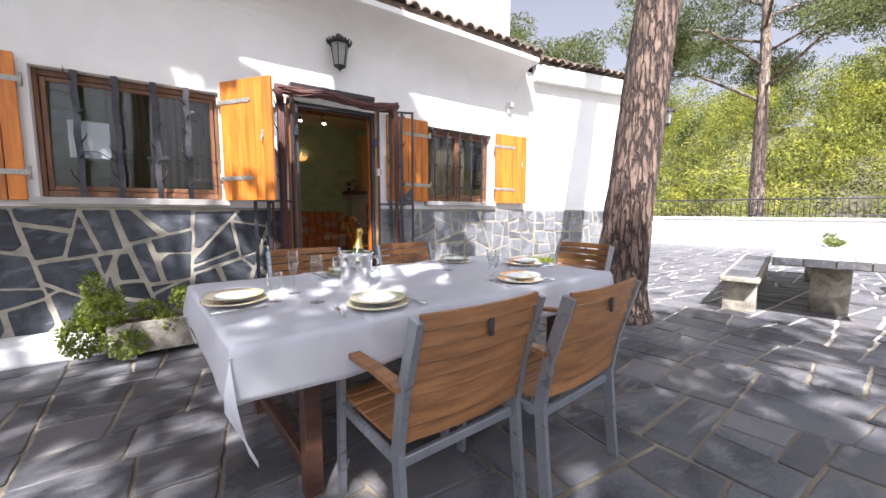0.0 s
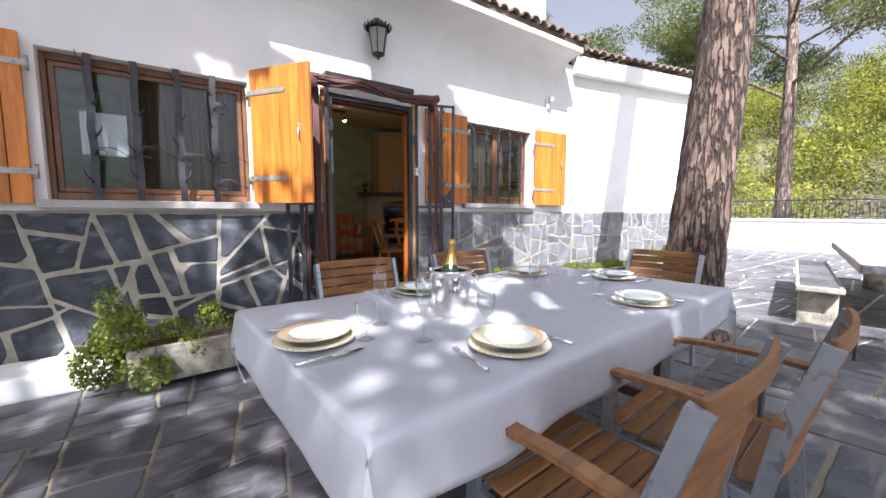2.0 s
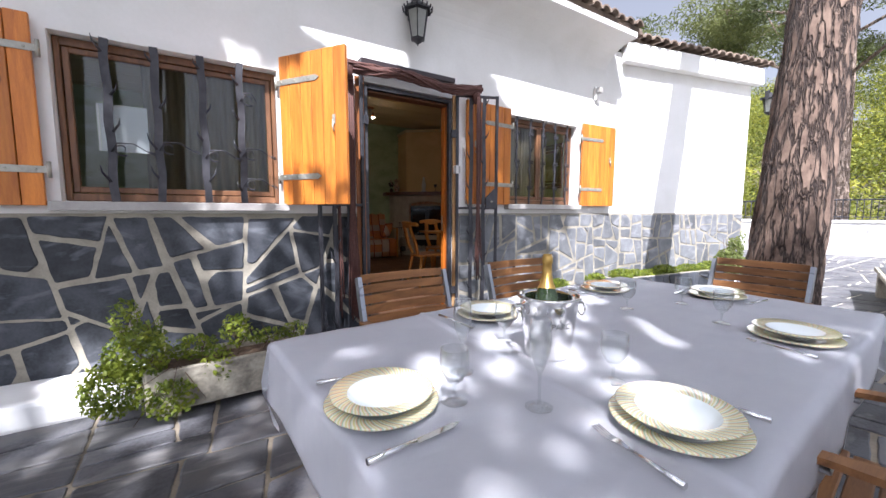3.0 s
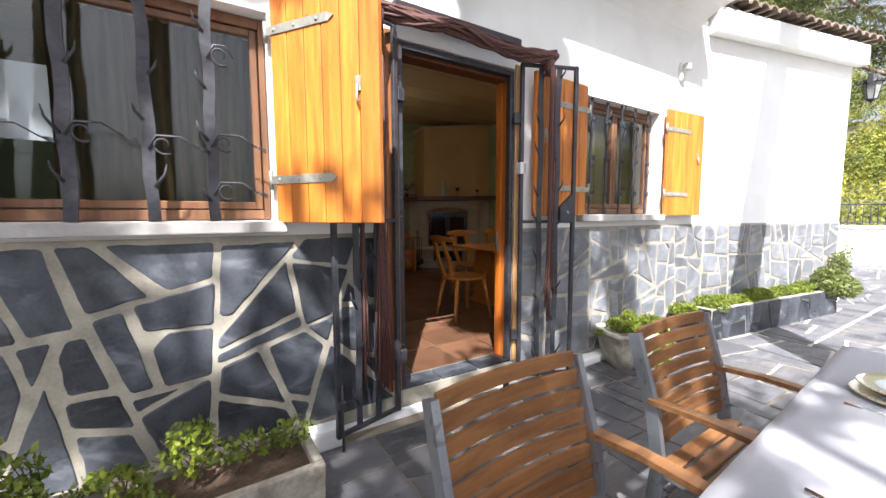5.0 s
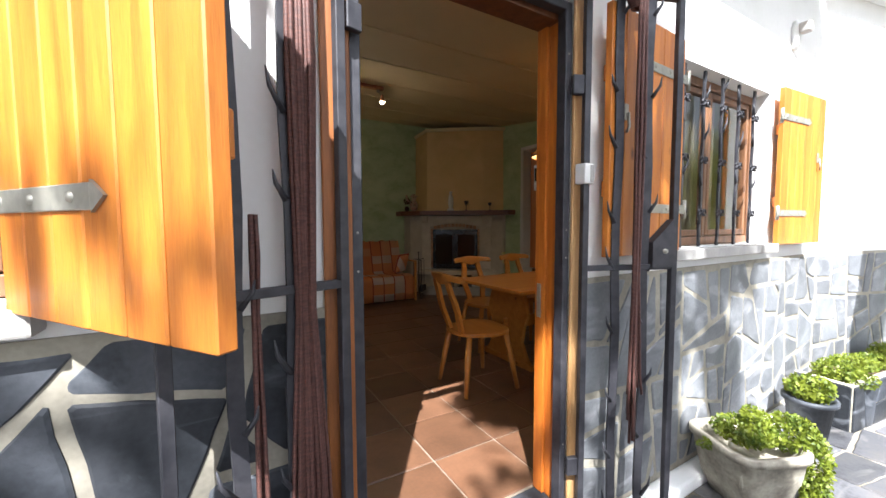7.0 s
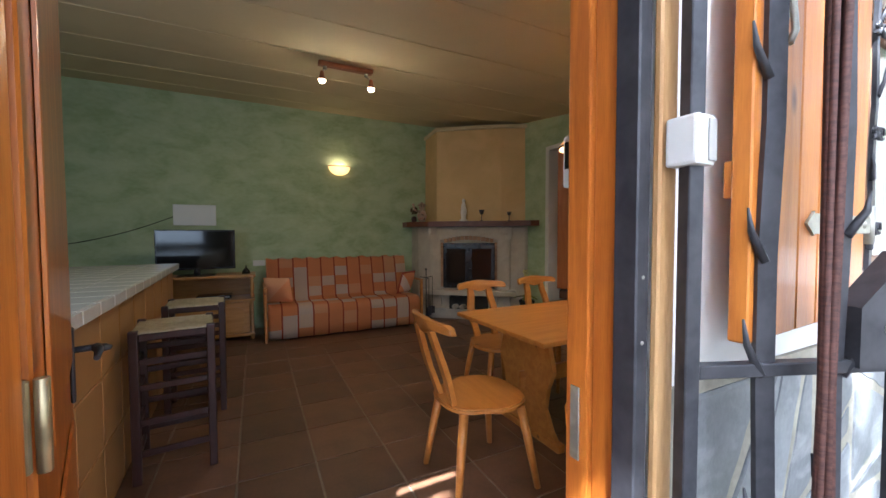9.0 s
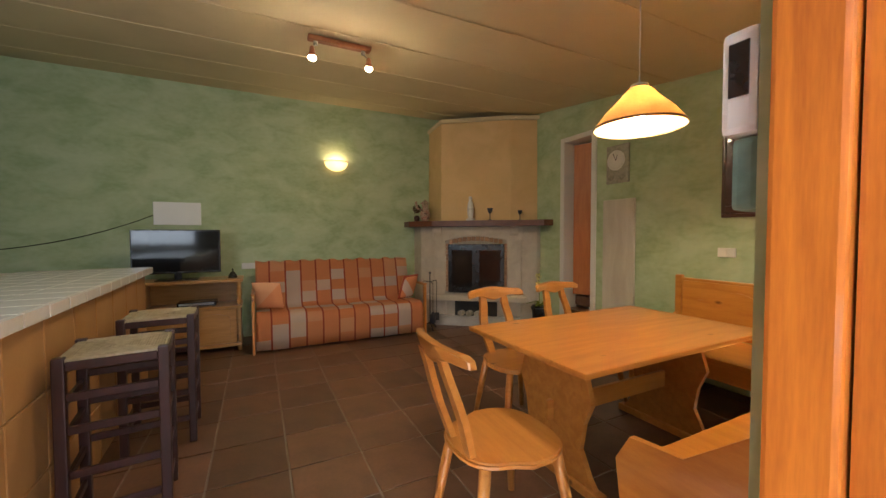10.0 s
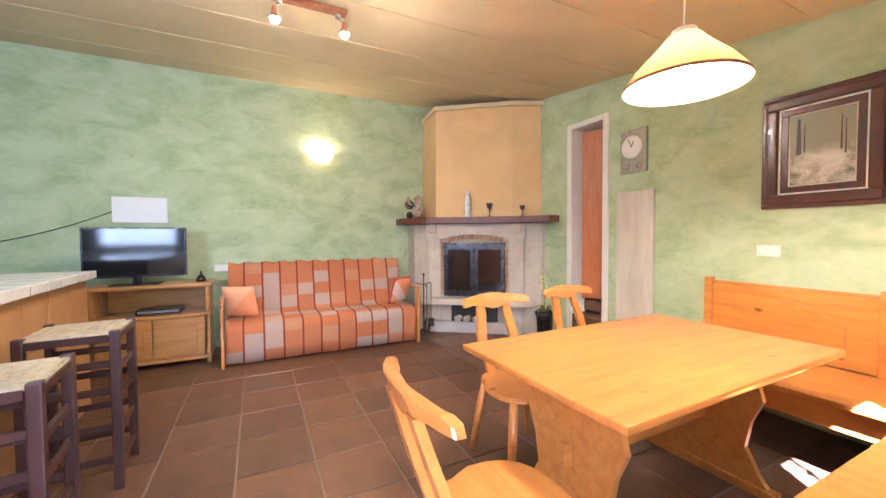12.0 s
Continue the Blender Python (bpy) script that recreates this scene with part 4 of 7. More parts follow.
# ---- shutters, windows, door and gates ----
def shutter(name, at, turn, side, label, width=0.64, height=1.14, latch=True):
    """A board shutter hinged at its near edge; side=1 opens along +x, -1 along -x. The straps sit on the -y face."""
    t = thing(name, label, "shutter", at=at, turn=turn, group="window shutters")
    n = 6
    w = width / n
    for i in range(n):
        bm = bmesh.new()
        a = side * (i * w + 0.0025)
        b = side * ((i + 1) * w - 0.0025)
        box(bm, min(a, b), max(a, b), -0.016, 0.016, 0, height, 0.003)
        part("board", bm, M["shutter"], t)
    for z in (0.22, height - 0.20):
        bm = bmesh.new()
        a, b = side * -0.03, side * 0.36
        box(bm, min(a, b), max(a, b), -0.022, -0.0165, z - 0.022, z + 0.022, 0.002)
        prism(bm, [(side * 0.36, z - 0.026), (side * 0.36, z + 0.026), (side * 0.40, z)], -0.022, -0.0165)
        s = part("strap_hinge", bm, M["galv"], t, "galvanised strap hinge")
        for k in (0.03, 0.16, 0.30):
            bm = bmesh.new()
            lathe(bm, [(0.0, 0.006), (0.008, 0.004), (0.010, 0)], 8)
            bmesh.ops.rotate(bm, cent=(0, 0, 0), matrix=Matrix.Rotation(math.pi / 2, 3, "X"), verts=bm.verts)
            bmesh.ops.translate(bm, vec=(side * k, -0.022, z), verts=bm.verts)
            part("bolt", bm, M["galv"], s)
        bm = bmesh.new()
        tube(bm, [(side * -0.03, -0.018, z - 0.05), (side * -0.03, -0.018, z + 0.05)], 0.011, 8)
        part("hinge_pin", bm, M["galv"], t)
    for z in (0.30, height - 0.28):
        bm = bmesh.new()
        a, b = side * 0.02, side * (width - 0.02)
        box(bm, min(a, b), max(a, b), 0.016, 0.036, z - 0.035, z + 0.035, 0.003)
        part("batten", bm, M["shutter"], t)
    if latch:
        bm = bmesh.new()
        box(bm, side * 0.53 - 0.014, side * 0.53 + 0.014, -0.024, -0.0165, 0.60, 0.67, 0.002)
        tube(bm, [(side * 0.53, -0.03, 0.63), (side * 0.53, -0.035, 0.57), (side * 0.54, -0.03, 0.545)], 0.006, 6)
        part("latch", bm, M["galv"], t)
    return t


shutter("shutter", (0.41, 4.44, 1.30), -54.7, 1, "varnished orange pine board shutter standing open beside the front door", height=1.16)
shutter("shutter", (-0.985, 4.43, 1.28), 0, -1, "varnished orange pine board shutter folded back on the white wall")
shutter("shutter", (2.85, 4.43, 1.33), 3, -1, "varnished pine board shutter folded back behind the iron gate", height=1.08)
shutter("shutter", (4.12, 4.43, 1.33), -4, 1, "varnished pine board shutter open beside the smaller window", height=1.08)


def iron_bar(bm, x, y, z0, z1, rng, w=0.045, d=0.012, twigs=4):
    """A flat bar wrought like a branch, with short thorns."""
    pts = [(x + 0.006 * math.sin(k * 1.7 + x * 9), y, z0 + (z1 - z0) * k / 10) for k in range(11)]
    tube(bm, pts, 1, flat=(w, d))
    for k in range(twigs):
        z = z0 + (z1 - z0) * (k + rng.uniform(0.3, 0.8)) / twigs
        s = rng.choice((-1, 1))
        ln = rng.uniform(0.05, 0.09)
        tube(bm, [(x + s * w * 0.3, y - 0.004, z), (x + s * (w * 0.5 + ln * 0.35), y - 0.012, z + ln * 0.7), (x + s * (w * 0.5 + ln * 0.45), y - 0.012, z + ln * 1.25)], [0.009, 0.006, 0.002], 6)


def scroll(bm, x, y, z, s, r=0.045, reach=0.14, fork=True):
    """A curled tendril that ends in a small fork."""
    pts = []
    for k in range(15):
        a = -0.6 + k * 0.42
        rr = r * (0.35 + 0.65 * k / 14)
        pts.append((x + s * (0.055 + rr * math.cos(a)), y - 0.01, z + rr * math.sin(a)))
    tube(bm, pts, [0.003 + 0.003 * k / 14 for k in range(15)], 6)
    tube(bm, [(x, y - 0.01, z - 0.02), (x + s * 0.03, y - 0.01, z + r * 0.9), (x + s * (0.05 + reach * 0.5), y - 0.014, z + r * 0.95), (x + s * (0.05 + reach), y - 0.014, z - 0.005)], [0.006, 0.005, 0.004, 0.004], 6)
    if fork:
        q = Vector((x + s * (0.05 + reach), y - 0.014, z - 0.005))
        for k in (-1, 0, 1):
            tube(bm, [q, q + Vector((s * 0.022, 0, -0.006 + k * 0.007)), q + Vector((s * 0.05, 0, -0.018 + k * 0.008))], 0.0028, 5)


def window(name, hole, label, bars, sashes, big):
    x0, x1, z0, z1 = hole
    t = thing(name, label, "window", at=(x0, FY, z0), kind="structure")
    W, H = x1 - x0, z1 - z0
    rng = random.Random(int(x0 * 10) + 50)
    bm = bmesh.new()
    box(bm, 0.004, 0.035, 0.09, 0.15, 0.004, H - 0.004, 0.004)
    box(bm, W - 0.035, W - 0.004, 0.09, 0.15, 0.004, H - 0.004, 0.004)
    box(bm, 0.035, W - 0.035, 0.091, 0.149, 0.004, 0.055, 0.004)
    box(bm, 0.035, W - 0.035, 0.091, 0.149, H - 0.055, H - 0.004, 0.004)
    part("window_frame", bm, M["winwood"], t)
    a = 0.038
    sw = (W - 0.076) / sashes
    for i in range(sashes):
        l, r = a + sw * i + 0.003, a + sw * (i + 1) - 0.003
        bm = bmesh.new()
        box(bm, l, l + 0.035, 0.10, 0.14, 0.06, H - 0.06, 0.004)
        box(bm, r - 0.035, r, 0.10, 0.14, 0.06, H - 0.06, 0.004)
        box(bm, l + 0.035, r - 0.035, 0.101, 0.139, 0.06, 0.10, 0.004)
        box(bm, l + 0.035, r - 0.035, 0.101, 0.139, H - 0.095, H - 0.06, 0.004)
        s = part("sash", bm, M["winwood"], t)
        bm = bmesh.new()
        box(bm, l + 0.033, r - 0.033, 0.118, 0.122, 0.098, H - 0.093)
        p = part("pane", bm, M["pane"], s)
        p.visible_shadow = False
    bm = bmesh.new()
    box(bm, -0.05, W + 0.05, -0.075, 0.088, -0.062, -0.002, 0.008)
    part("window_sill", bm, M["sill"], t)
    for i, x in enumerate(bars):
        bm = bmesh.new()
        iron_bar(bm, x, -0.012 if big else 0.03, 0.0, H - 0.0, rng, w=0.048 if big else 0.022)
        g = part("iron_bar", bm, M["iron"], t)
        bm = bmesh.new()
        if big:
            scroll(bm, x, -0.012, H * 0.33 + 0.03 * (i % 2), 1)
            if i == len(bars) - 1:
                scroll(bm, x, -0.012, H * 0.75, 1, 0.05, 0.06, False)
                scroll(bm, x, -0.012, H * 0.14, 1)
        else:
            for zz in (0.2, 0.5, 0.82):
                scroll(bm, x - 0.02, 0.03, H * zz, 1, 0.018, 0.012, False)
                scroll(bm, x + 0.02, 0.03, H * zz, -1, 0.018, 0.012, False)
        part("scrollwork", bm, M["iron"], g)
    return t


M["sill"] = mat("grey_painted_sill", (0.42, 0.40, 0.37), (0.33, 0.31, 0.29), 6, 0.7, bump=0.3, dist=0.003)
window("window_1", W1, "brown wooden window behind wrought-iron branch bars with curled forks", [0.27, 0.53, 0.805, 1.05], 1, True)
window("window_2", W2, "smaller brown wooden window with five scrolled iron bars", [0.16, 0.38, 0.60, 0.82, 1.04], 2, False)


def curtain(x0, x1, z0, z1, y, label, material, folds=14):
    t = thing("curtain", label, "curtain", at=(x0, y, z0))
    bm = bmesh.new()
    n = folds * 6
    rows = [[bm.verts.new(((x1 - x0) * i / n, 0.018 * math.sin(2 * math.pi * folds * i / n) + 0.006 * math.sin(i * 0.9), z)) for i in range(n + 1)] for z in (0, z1 - z0)]
    for i in range(n):
        bm.faces.new((rows[0][i], rows[0][i + 1], rows[1][i + 1], rows[1][i])).smooth = True
    bmesh.ops.solidify(bm, geom=bm.faces, thickness=0.002)
    part("fabric", bm, material, t)
    bm = bmesh.new()
    tube(bm, [(-0.03, 0, z1 - z0 + 0.012), (x1 - x0 + 0.03, 0, z1 - z0 + 0.012)], 0.006, 8)
    part("rod", bm, M["darkwood"], t)
    return t


curtain(-0.50, 0.36, W1[2] + 0.02, W1[3] - 0.06, FY + 0.235, "thin greige curtain drawn across half of the large window", M["curtain"])
curtain(2.92, 3.66, W2[2] + 0.03, W2[3] - 0.06, FY + 0.172, "greige curtain drawn behind the smaller window, sunlight put into its colour", M["sunlit_curtain"], 16)
# added panel, stands in for a pale rectangle that shows in the pane
notice = thing("notice", "pale panel added for a light rectangle in the large window", "notice", at=(-0.60, FY + 0.124, 1.66))
bm = bmesh.new()
box(bm, -0.13, 0.13, 0, 0.0015, 0, 0.32)
part("sheet", bm, M["window_panel"], notice)
bm = bmesh.new()
box(bm, -0.145, -0.133, 0, 0.006, 0, 0.32)
part("edge_strip", bm, M["plastic"], notice)

# door frame and leaf
door = thing("door_1", "varnished orange pine front door frame with the leaf swung inwards", "door", at=(DOOR[0], FY, 0.19), kind="structure")
DW, DH = DOOR[1] - DOOR[0], 2.42 - 0.19
for s in (0, 1):
    e0 = 0.002 if s == 0 else DW - 0.050
    e1 = 0.068 if s == 0 else DW - 0.002
    i0, i1 = (e0, e1 - 0.012) if s == 0 else (e0 + 0.012, e1)
    bm = bmesh.new()
    box(bm, i0, i1, 0.052, 0.108, 0.0, DH - 0.07, 0.005)
    box(bm, e0, e1, 0.110, 0.170, 0.0, DH - 0.05, 0.006)
    part("frame_post", bm, M["frame"], door)
bm = bmesh.new()
box(bm, 0.003, DW - 0.003, 0.052, 0.168, DH - 0.07, DH - 0.003, 0.005)
part("frame_head", bm, M["brownwood"], door)
for a, b in ((-0.085, 0.002), (DW - 0.018, DW + 0.031)):
    bm = bmesh.new()
    box(bm, a, b, -0.02, -0.003 if a > 0 else -0.007, 0.0, DH + 0.03, 0.004)
    part("outer_trim", bm, M["trimbrown"] if a < 0 else M["trimwood"], door)
for a in (0.003, DW - 0.058):
    bm = bmesh.new()
    box(bm, a, a + 0.035, -0.006, 0.044, 0.0, DH - 0.02, 0.003)
    p = part("iron_post", bm, M["iron"], door)
    for z in (0.3, 1.14, 1.26, 2.0):
        bm = bmesh.new()
        lathe(bm, [(0, 0.002), (0.003, 0.0015), (0.0045, 0)], 8)
        bmesh.ops.rotate(bm, cent=(0, 0, 0), matrix=Matrix.Rotation(math.pi / 2, 3, "X"), verts=bm.verts)
        bmesh.ops.translate(bm, vec=(a + 0.018, -0.006, z), verts=bm.verts)
        part("screw", bm, M["galv"], p)
bm = bmesh.new()
box(bm, 0.04, DW - 0.04, -0.005, 0.043, DH - 0.055, DH - 0.02, 0.003)
part("iron_head", bm, M["iron"], door)
leaf = new("door_leaf")
leaf.rotation_euler = (0, 0, radians(106))
leaf.location = (DOOR[0] + 0.045, FY + 0.195, 0.20)
tagged(leaf, "varnished pine door leaf swung open into the room", "door")
bm = bmesh.new()
box(bm, 0, 0.80, -0.02, 0.02, 0, DH - 0.09, 0.004)
part("panel", bm, M["frame"], leaf)
for z0, z1 in ((0.15, 0.85), (1.0, 1.95)):
    bm = bmesh.new()
    box(bm, 0.13, 0.67, -0.028, -0.0205, z0, z1, 0.006)
    part("raised_field", bm, M["frame"], leaf)
for z in (0.35, 1.03, 1.75):
    bm = bmesh.new()
    box(bm, -0.012, -0.001, -0.017, 0.017, z, z + 0.12, 0.003)
    h = part("hinge", bm, M["brass"], leaf)
    bm = bmesh.new()
    tube(bm, [(-0.008, -0.028, z), (-0.008, -0.028, z + 0.12)], 0.008, 8)
    part("hinge_pin", bm, M["brass"], h)
bm = bmesh.new()
box(bm, 0.70, 0.745, -0.03, -0.0205, 0.88, 1.08, 0.004)
pl0 = part("handle_plate", bm, M["iron"], leaf)
bm = bmesh.new()
tube(bm, [(0.72, -0.03, 1.02), (0.72, -0.075, 1.02)], 0.009, 8)
lathe(bm, [(0.0, 0), (0.02, 0.004), (0.024, 0.012), (0.012, 0.02), (0.0, 0.022)], 12, at=(0.72, -0.085, 1.005))
tube(bm, [(0.72, -0.075, 1.02), (0.66, -0.08, 1.025), (0.61, -0.075, 1.015)], [0.012, 0.011, 0.007], 8)
part("lever", bm, M["iron"], pl0)
hp = new("frame_hinge")
hp.parent, hp.location = door, (0.0685, 0.112, 0.83)
bm = bmesh.new()
box(bm, -0.046, -0.004, -0.0045, -0.0015, 0, 0.17, 0.001)
part("plate", bm, M["galv"], hp)
bm = bmesh.new()
tube(bm, [(-0.056, -0.012, 0.03), (-0.056, -0.012, 0.14)], 0.007, 8)
part("barrel", bm, M["galv"], hp)
for z in (0.02, 0.065, 0.11, 0.15):
    bm = bmesh.new()
    lathe(bm, [(0, 0.002), (0.005, 0.0015), (0.006, 0)], 8)
    bmesh.ops.rotate(bm, cent=(0, 0, 0), matrix=Matrix.Rotation(math.pi / 2, 3, "X"), verts=bm.verts)
    bmesh.ops.translate(bm, vec=(-0.025, -0.0045, z), verts=bm.verts)
    part("screw", bm, M["brass"], hp)
strike = thing("strike_plate", "worn steel strike plate let into the door post", "lock", at=(DOOR[1] - 0.0515, FY + 0.14, 1.12))
bm = bmesh.new()
box(bm, -0.004, 0.0005, -0.012, 0.012, -0.08, 0.08, 0.001)
part("plate", bm, M["galv"], strike)


def gate(at, turn, side, label):
    """One leaf of the iron gate: a frame with branch-like uprights, a crossbar and a lock box."""
    t = thing("iron_gate", label, "gate", at=at, turn=turn, group="door gates")
    W, H = 0.46, 2.40
    rng = random.Random(7 if side > 0 else 9)
    for nm, x in (("hinge_stile", 0.014), ("lock_stile", W - 0.014)):
        bm = bmesh.new()
        box(bm, side * x - 0.014, side * x + 0.014, -0.014, 0.014, 0, H, 0.002)
        part(nm, bm, M["iron"], t)
    for nm, z in (("top_rail", H - 0.014), ("bottom_rail", 0.014), ("cross_bar", 1.23)):
        bm = bmesh.new()
        box(bm, min(side * 0.028, side * (W - 0.028)), max(side * 0.028, side * (W - 0.028)), -0.012, 0.012, z - 0.012, z + 0.012, 0.002)
        part(nm, bm, M["iron"], t)
    for x in (0.165, 0.305):
        bm = bmesh.new()
        iron_bar(bm, side * x, 0.0, 0.026, H - 0.026, rng, w=0.038, d=0.010, twigs=9)
        part("branch_bar", bm, M["iron"], t)
    for z in (0.35, 2.0):
        bm = bmesh.new()
        box(bm, side * -0.03 - 0.02, side * -0.03 + 0.03, -0.01, 0.014, z - 0.04, z + 0.04, 0.003)
        part("hinge", bm, M["iron"], t)
    if side > 0:
        bm = bmesh.new()
        prism(bm, [(W - 0.03, 1.23), (W - 0.13, 1.23), (W - 0.13, 1.34), (W - 0.03, 1.44)], -0.022, 0.022)
        k = part("lock_box", bm, M["iron"], t)
        bm = bmesh.new()
        lathe(bm, [(0.0, 0.008), (0.011, 0.007), (0.012, 0)], 12)
        bmesh.ops.rotate(bm, cent=(0, 0, 0), matrix=Matrix.Rotation(math.pi / 2, 3, "X"), verts=bm.verts)
        bmesh.ops.translate(bm, vec=(W - 0.07, -0.022, 1.30), verts=bm.verts)
        part("lock_cylinder", bm, M["galv"], k)
    else:
        bm = bmesh.new()
        tube(bm, [(-W + 0.02, -0.03, -0.08), (-W + 0.02, -0.03, 0.32)], 0.007, 8)
        box(bm, -W + 0.0, -W + 0.04, -0.036, -0.014, 0.18, 0.22, 0.003)
        part("drop_bolt", bm, M["iron"], t)
    return t


gate((2.10, 4.43, 0.055), -21, 1, "black wrought-iron gate leaf with lock box, open beside the smaller window")
gate((1.09, 4.435, 0.075), 15, -1, "black wrought-iron gate leaf with drop bolt, open behind the shutter")

# brown strand curtain, gathered to both sides, and its bar
sc = thing("strand_curtain", "brown cord door curtain gathered to both sides of the doorway", "curtain")
rng = random.Random(11)
for nm, x, z0, n, spread in (("cord_bundle", 2.29, 0.62, 15, 0.030), ("cord_bundle", 0.96, 0.36, 30, 0.040), ("cord_bundle", 0.84, 0.42, 8, 0.012)):
    for k in range(n):
        dx, dy = rng.gauss(0, spread * 0.5), rng.gauss(0, 0.012)
        zb = z0 + rng.uniform(-0.12, 0.14)
        y = 4.30 if x > 2 else 4.385
        top = 2.42 if nm == "cord_bundle" and x != 0.84 else 1.5
        pts = [(x + dx * 0.6, y + dy * 0.6, top), (x + dx * 0.8, y + dy, 1.9 if top > 2 else 1.4), (x + dx * 0.5, y + dy * 0.5, 1.25), (x + dx * 1.1, y + dy, 0.8 if z0 < 0.7 else 0.9), (x + dx * 1.4, y + dy * 1.3, zb)]
        bm = bmesh.new()
        tube(bm, pts, 0.0062, 5)
        part("cord", bm, M["cord"], sc)
for k in range(44):
    u, w = rng.uniform(-1, 1), rng.uniform(-1, 1)
    pts = []
    for j in range(13):
        s = j / 12
        ph = s * 9 + k * 0.37
        sag = 0.05 * math.sin(math.pi * s) + 0.03 * math.sin(9 * s + 1)
        pts.append((0.92 + 1.42 * s, 4.34 + 0.035 * math.sin(ph) * u - 0.02, 2.495 - sag * 0.6 + 0.05 * math.cos(ph) * w))
    bm = bmesh.new()
    tube(bm, pts, 0.0105, 5)
    part("swag_cord", bm, M["cord"], sc)
bm = bmesh.new()
box(bm, 1.06, 2.05, 4.37, 4.475, 2.535, 2.585, 0.008)
part("curtain_rail", bm, M["darkmetal"], sc, "dark brown metal curtain rail")
for x in (0.93, 2.28):
    for k in range(20):
        a = k * 0.314
        bm = bmesh.new()
        tube(bm, [(x + 0.03 * math.cos(a), 4.345 + 0.03 * math.sin(a), 2.52), (x + 0.045 * math.cos(a), 4.335 + 0.04 * math.sin(a), 2.46), (x + 0.02 * math.cos(a), 4.32 + 0.012 * math.sin(a), 2.36)], 0.008, 4)
        part("knot_cord", bm, M["cord"], sc)


# ---- lamps on the outer wall ----
def lantern(at, turn, label, scale=1.0):
    t = thing("wall_lantern", label, "wall lantern", at=at, turn=turn)
    s = scale
    top, bot = 0.088 * s, 0.055 * s
    zt, zb = 0.0, -0.21 * s
    for nm, za, r in (("top_ring", zt, top), ("bottom_ring", zb, bot)):
        bm = bmesh.new()
        tube(bm, [(r * math.cos(a), r * math.sin(a), za) for a in [math.pi / 3 * k for k in range(7)]], 0.007 * s, 6)
        part(nm, bm, M["iron"], t)
    for k in range(6):
        a = math.pi / 3 * k
        bm = bmesh.new()
        tube(bm, [(top * math.cos(a), top * math.sin(a), zt), (bot * math.cos(a), bot * math.sin(a), zb)], 0.005 * s, 5)
        part("rib", bm, M["iron"], t)
        b = a + math.pi / 3
        bm = bmesh.new()
        q = [bm.verts.new((r * 0.985 * math.cos(c), r * 0.985 * math.sin(c), z)) for r, z, c in ((top, zt, a), (top, zt, b), (bot, zb, b), (bot, zb, a))]
        bm.faces.new(q)
        bmesh.ops.solidify(bm, geom=bm.faces, thickness=0.002)
        part("pane", bm, M["milk"], t)
    bm = bmesh.new()
    lathe(bm, [(0.118 * s, 0.0), (0.112 * s, 0.016 * s), (0.06 * s, 0.06 * s), (0.03 * s, 0.07 * s), (0.024 * s, 0.09 * s), (0.0, 0.1 * s)], 6)
    for k in range(18):
        a = k * math.pi / 9
        tube(bm, [(0.113 * s * math.cos(a), 0.113 * s * math.sin(a), 0.004), (0.122 * s * math.cos(a), 0.122 * s * math.sin(a), 0.03 * s)], 0.007 * s, 4)
    part("hood", bm, M["iron"], t)
    bm = bmesh.new()
    lathe(bm, [(0.0, zb - 0.055 * s), (0.008 * s, zb - 0.04 * s), (0.03 * s, zb - 0.02 * s), (0.055 * s, zb - 0.004), (0.0, zb)], 12)
    part("finial", bm, M["iron"], t)
    bm = bmesh.new()
    tube(bm, [(0, 0.0, 0.08 * s), (0, 0.07, 0.12 * s), (0, 0.145, 0.05 * s)], 0.009, 6)
    box(bm, -0.03, 0.03, 0.13, 0.148, -0.03, 0.11, 0.005)
    part("bracket", bm, M["iron"], t)
    return t


M["milk"] = mat("frosted_lamp_glass", (0.55, 0.56, 0.52), (0.45, 0.46, 0.42), 10, 0.25, bump=0)
lantern((1.60, 4.33, 3.08), 0, "black wrought-iron wall lantern above the front door", 1.15)
px, py = on_bend(BLEN + 0.35, 0.0)
lantern((px + 0.1, py - 0.05, 3.2), 90, "black wrought-iron lantern on a bracket at the annex corner", 1.1)
ws = thing("security_light", "small white oval security light on the wall", "wall light", at=(4.42, FY, 2.84))
bm = bmesh.new()
lathe(bm, [(0.0, 0.0), (0.07, 0.0), (0.07, 0.02), (0.045, 0.035), (0.0, 0.04)], 20)
bmesh.ops.scale(bm, vec=(0.75, 1.5, 1), verts=bm.verts)
bmesh.ops.rotate(bm, cent=(0, 0, 0), matrix=Matrix.Rotation(math.pi / 2, 3, "X"), verts=bm.verts)
part("base", bm, M["plastic"], ws)
bm = bmesh.new()
box(bm, -0.035, 0.035, -0.10, -0.035, 0.0, 0.07, 0.012)
part("lamp_head", bm, M["sill"], ws)
se = thing("door_sensor", "white plastic alarm sensor box fixed beside the doorway", "sensor", at=(2.092, 4.455, 1.63))
bm = bmesh.new()
box(bm, -0.008, 0.048, -0.055, -0.001, 0.015, 0.10, 0.006)
part("housing", bm, M["plastic"], se)
bm = bmesh.new()
box(bm, 0.022, 0.044, -0.0585, -0.0555, 0.022, 0.093, 0.001)
part("cover", bm, M["sill"], se)
ic = thing("intercom", "cream electric box with a dark window on the inner door jamb", "intercom", at=(2.115, FY + T + 0.0215, 1.64))
bm = bmesh.new()
box(bm, -0.012, 0.055, 0.0, 0.040, 0.0, 0.125, 0.009)
part("casing", bm, M["plastic"], ic)
bm = bmesh.new()
box(bm, -0.0145, -0.0122, 0.009, 0.030, 0.045, 0.108)
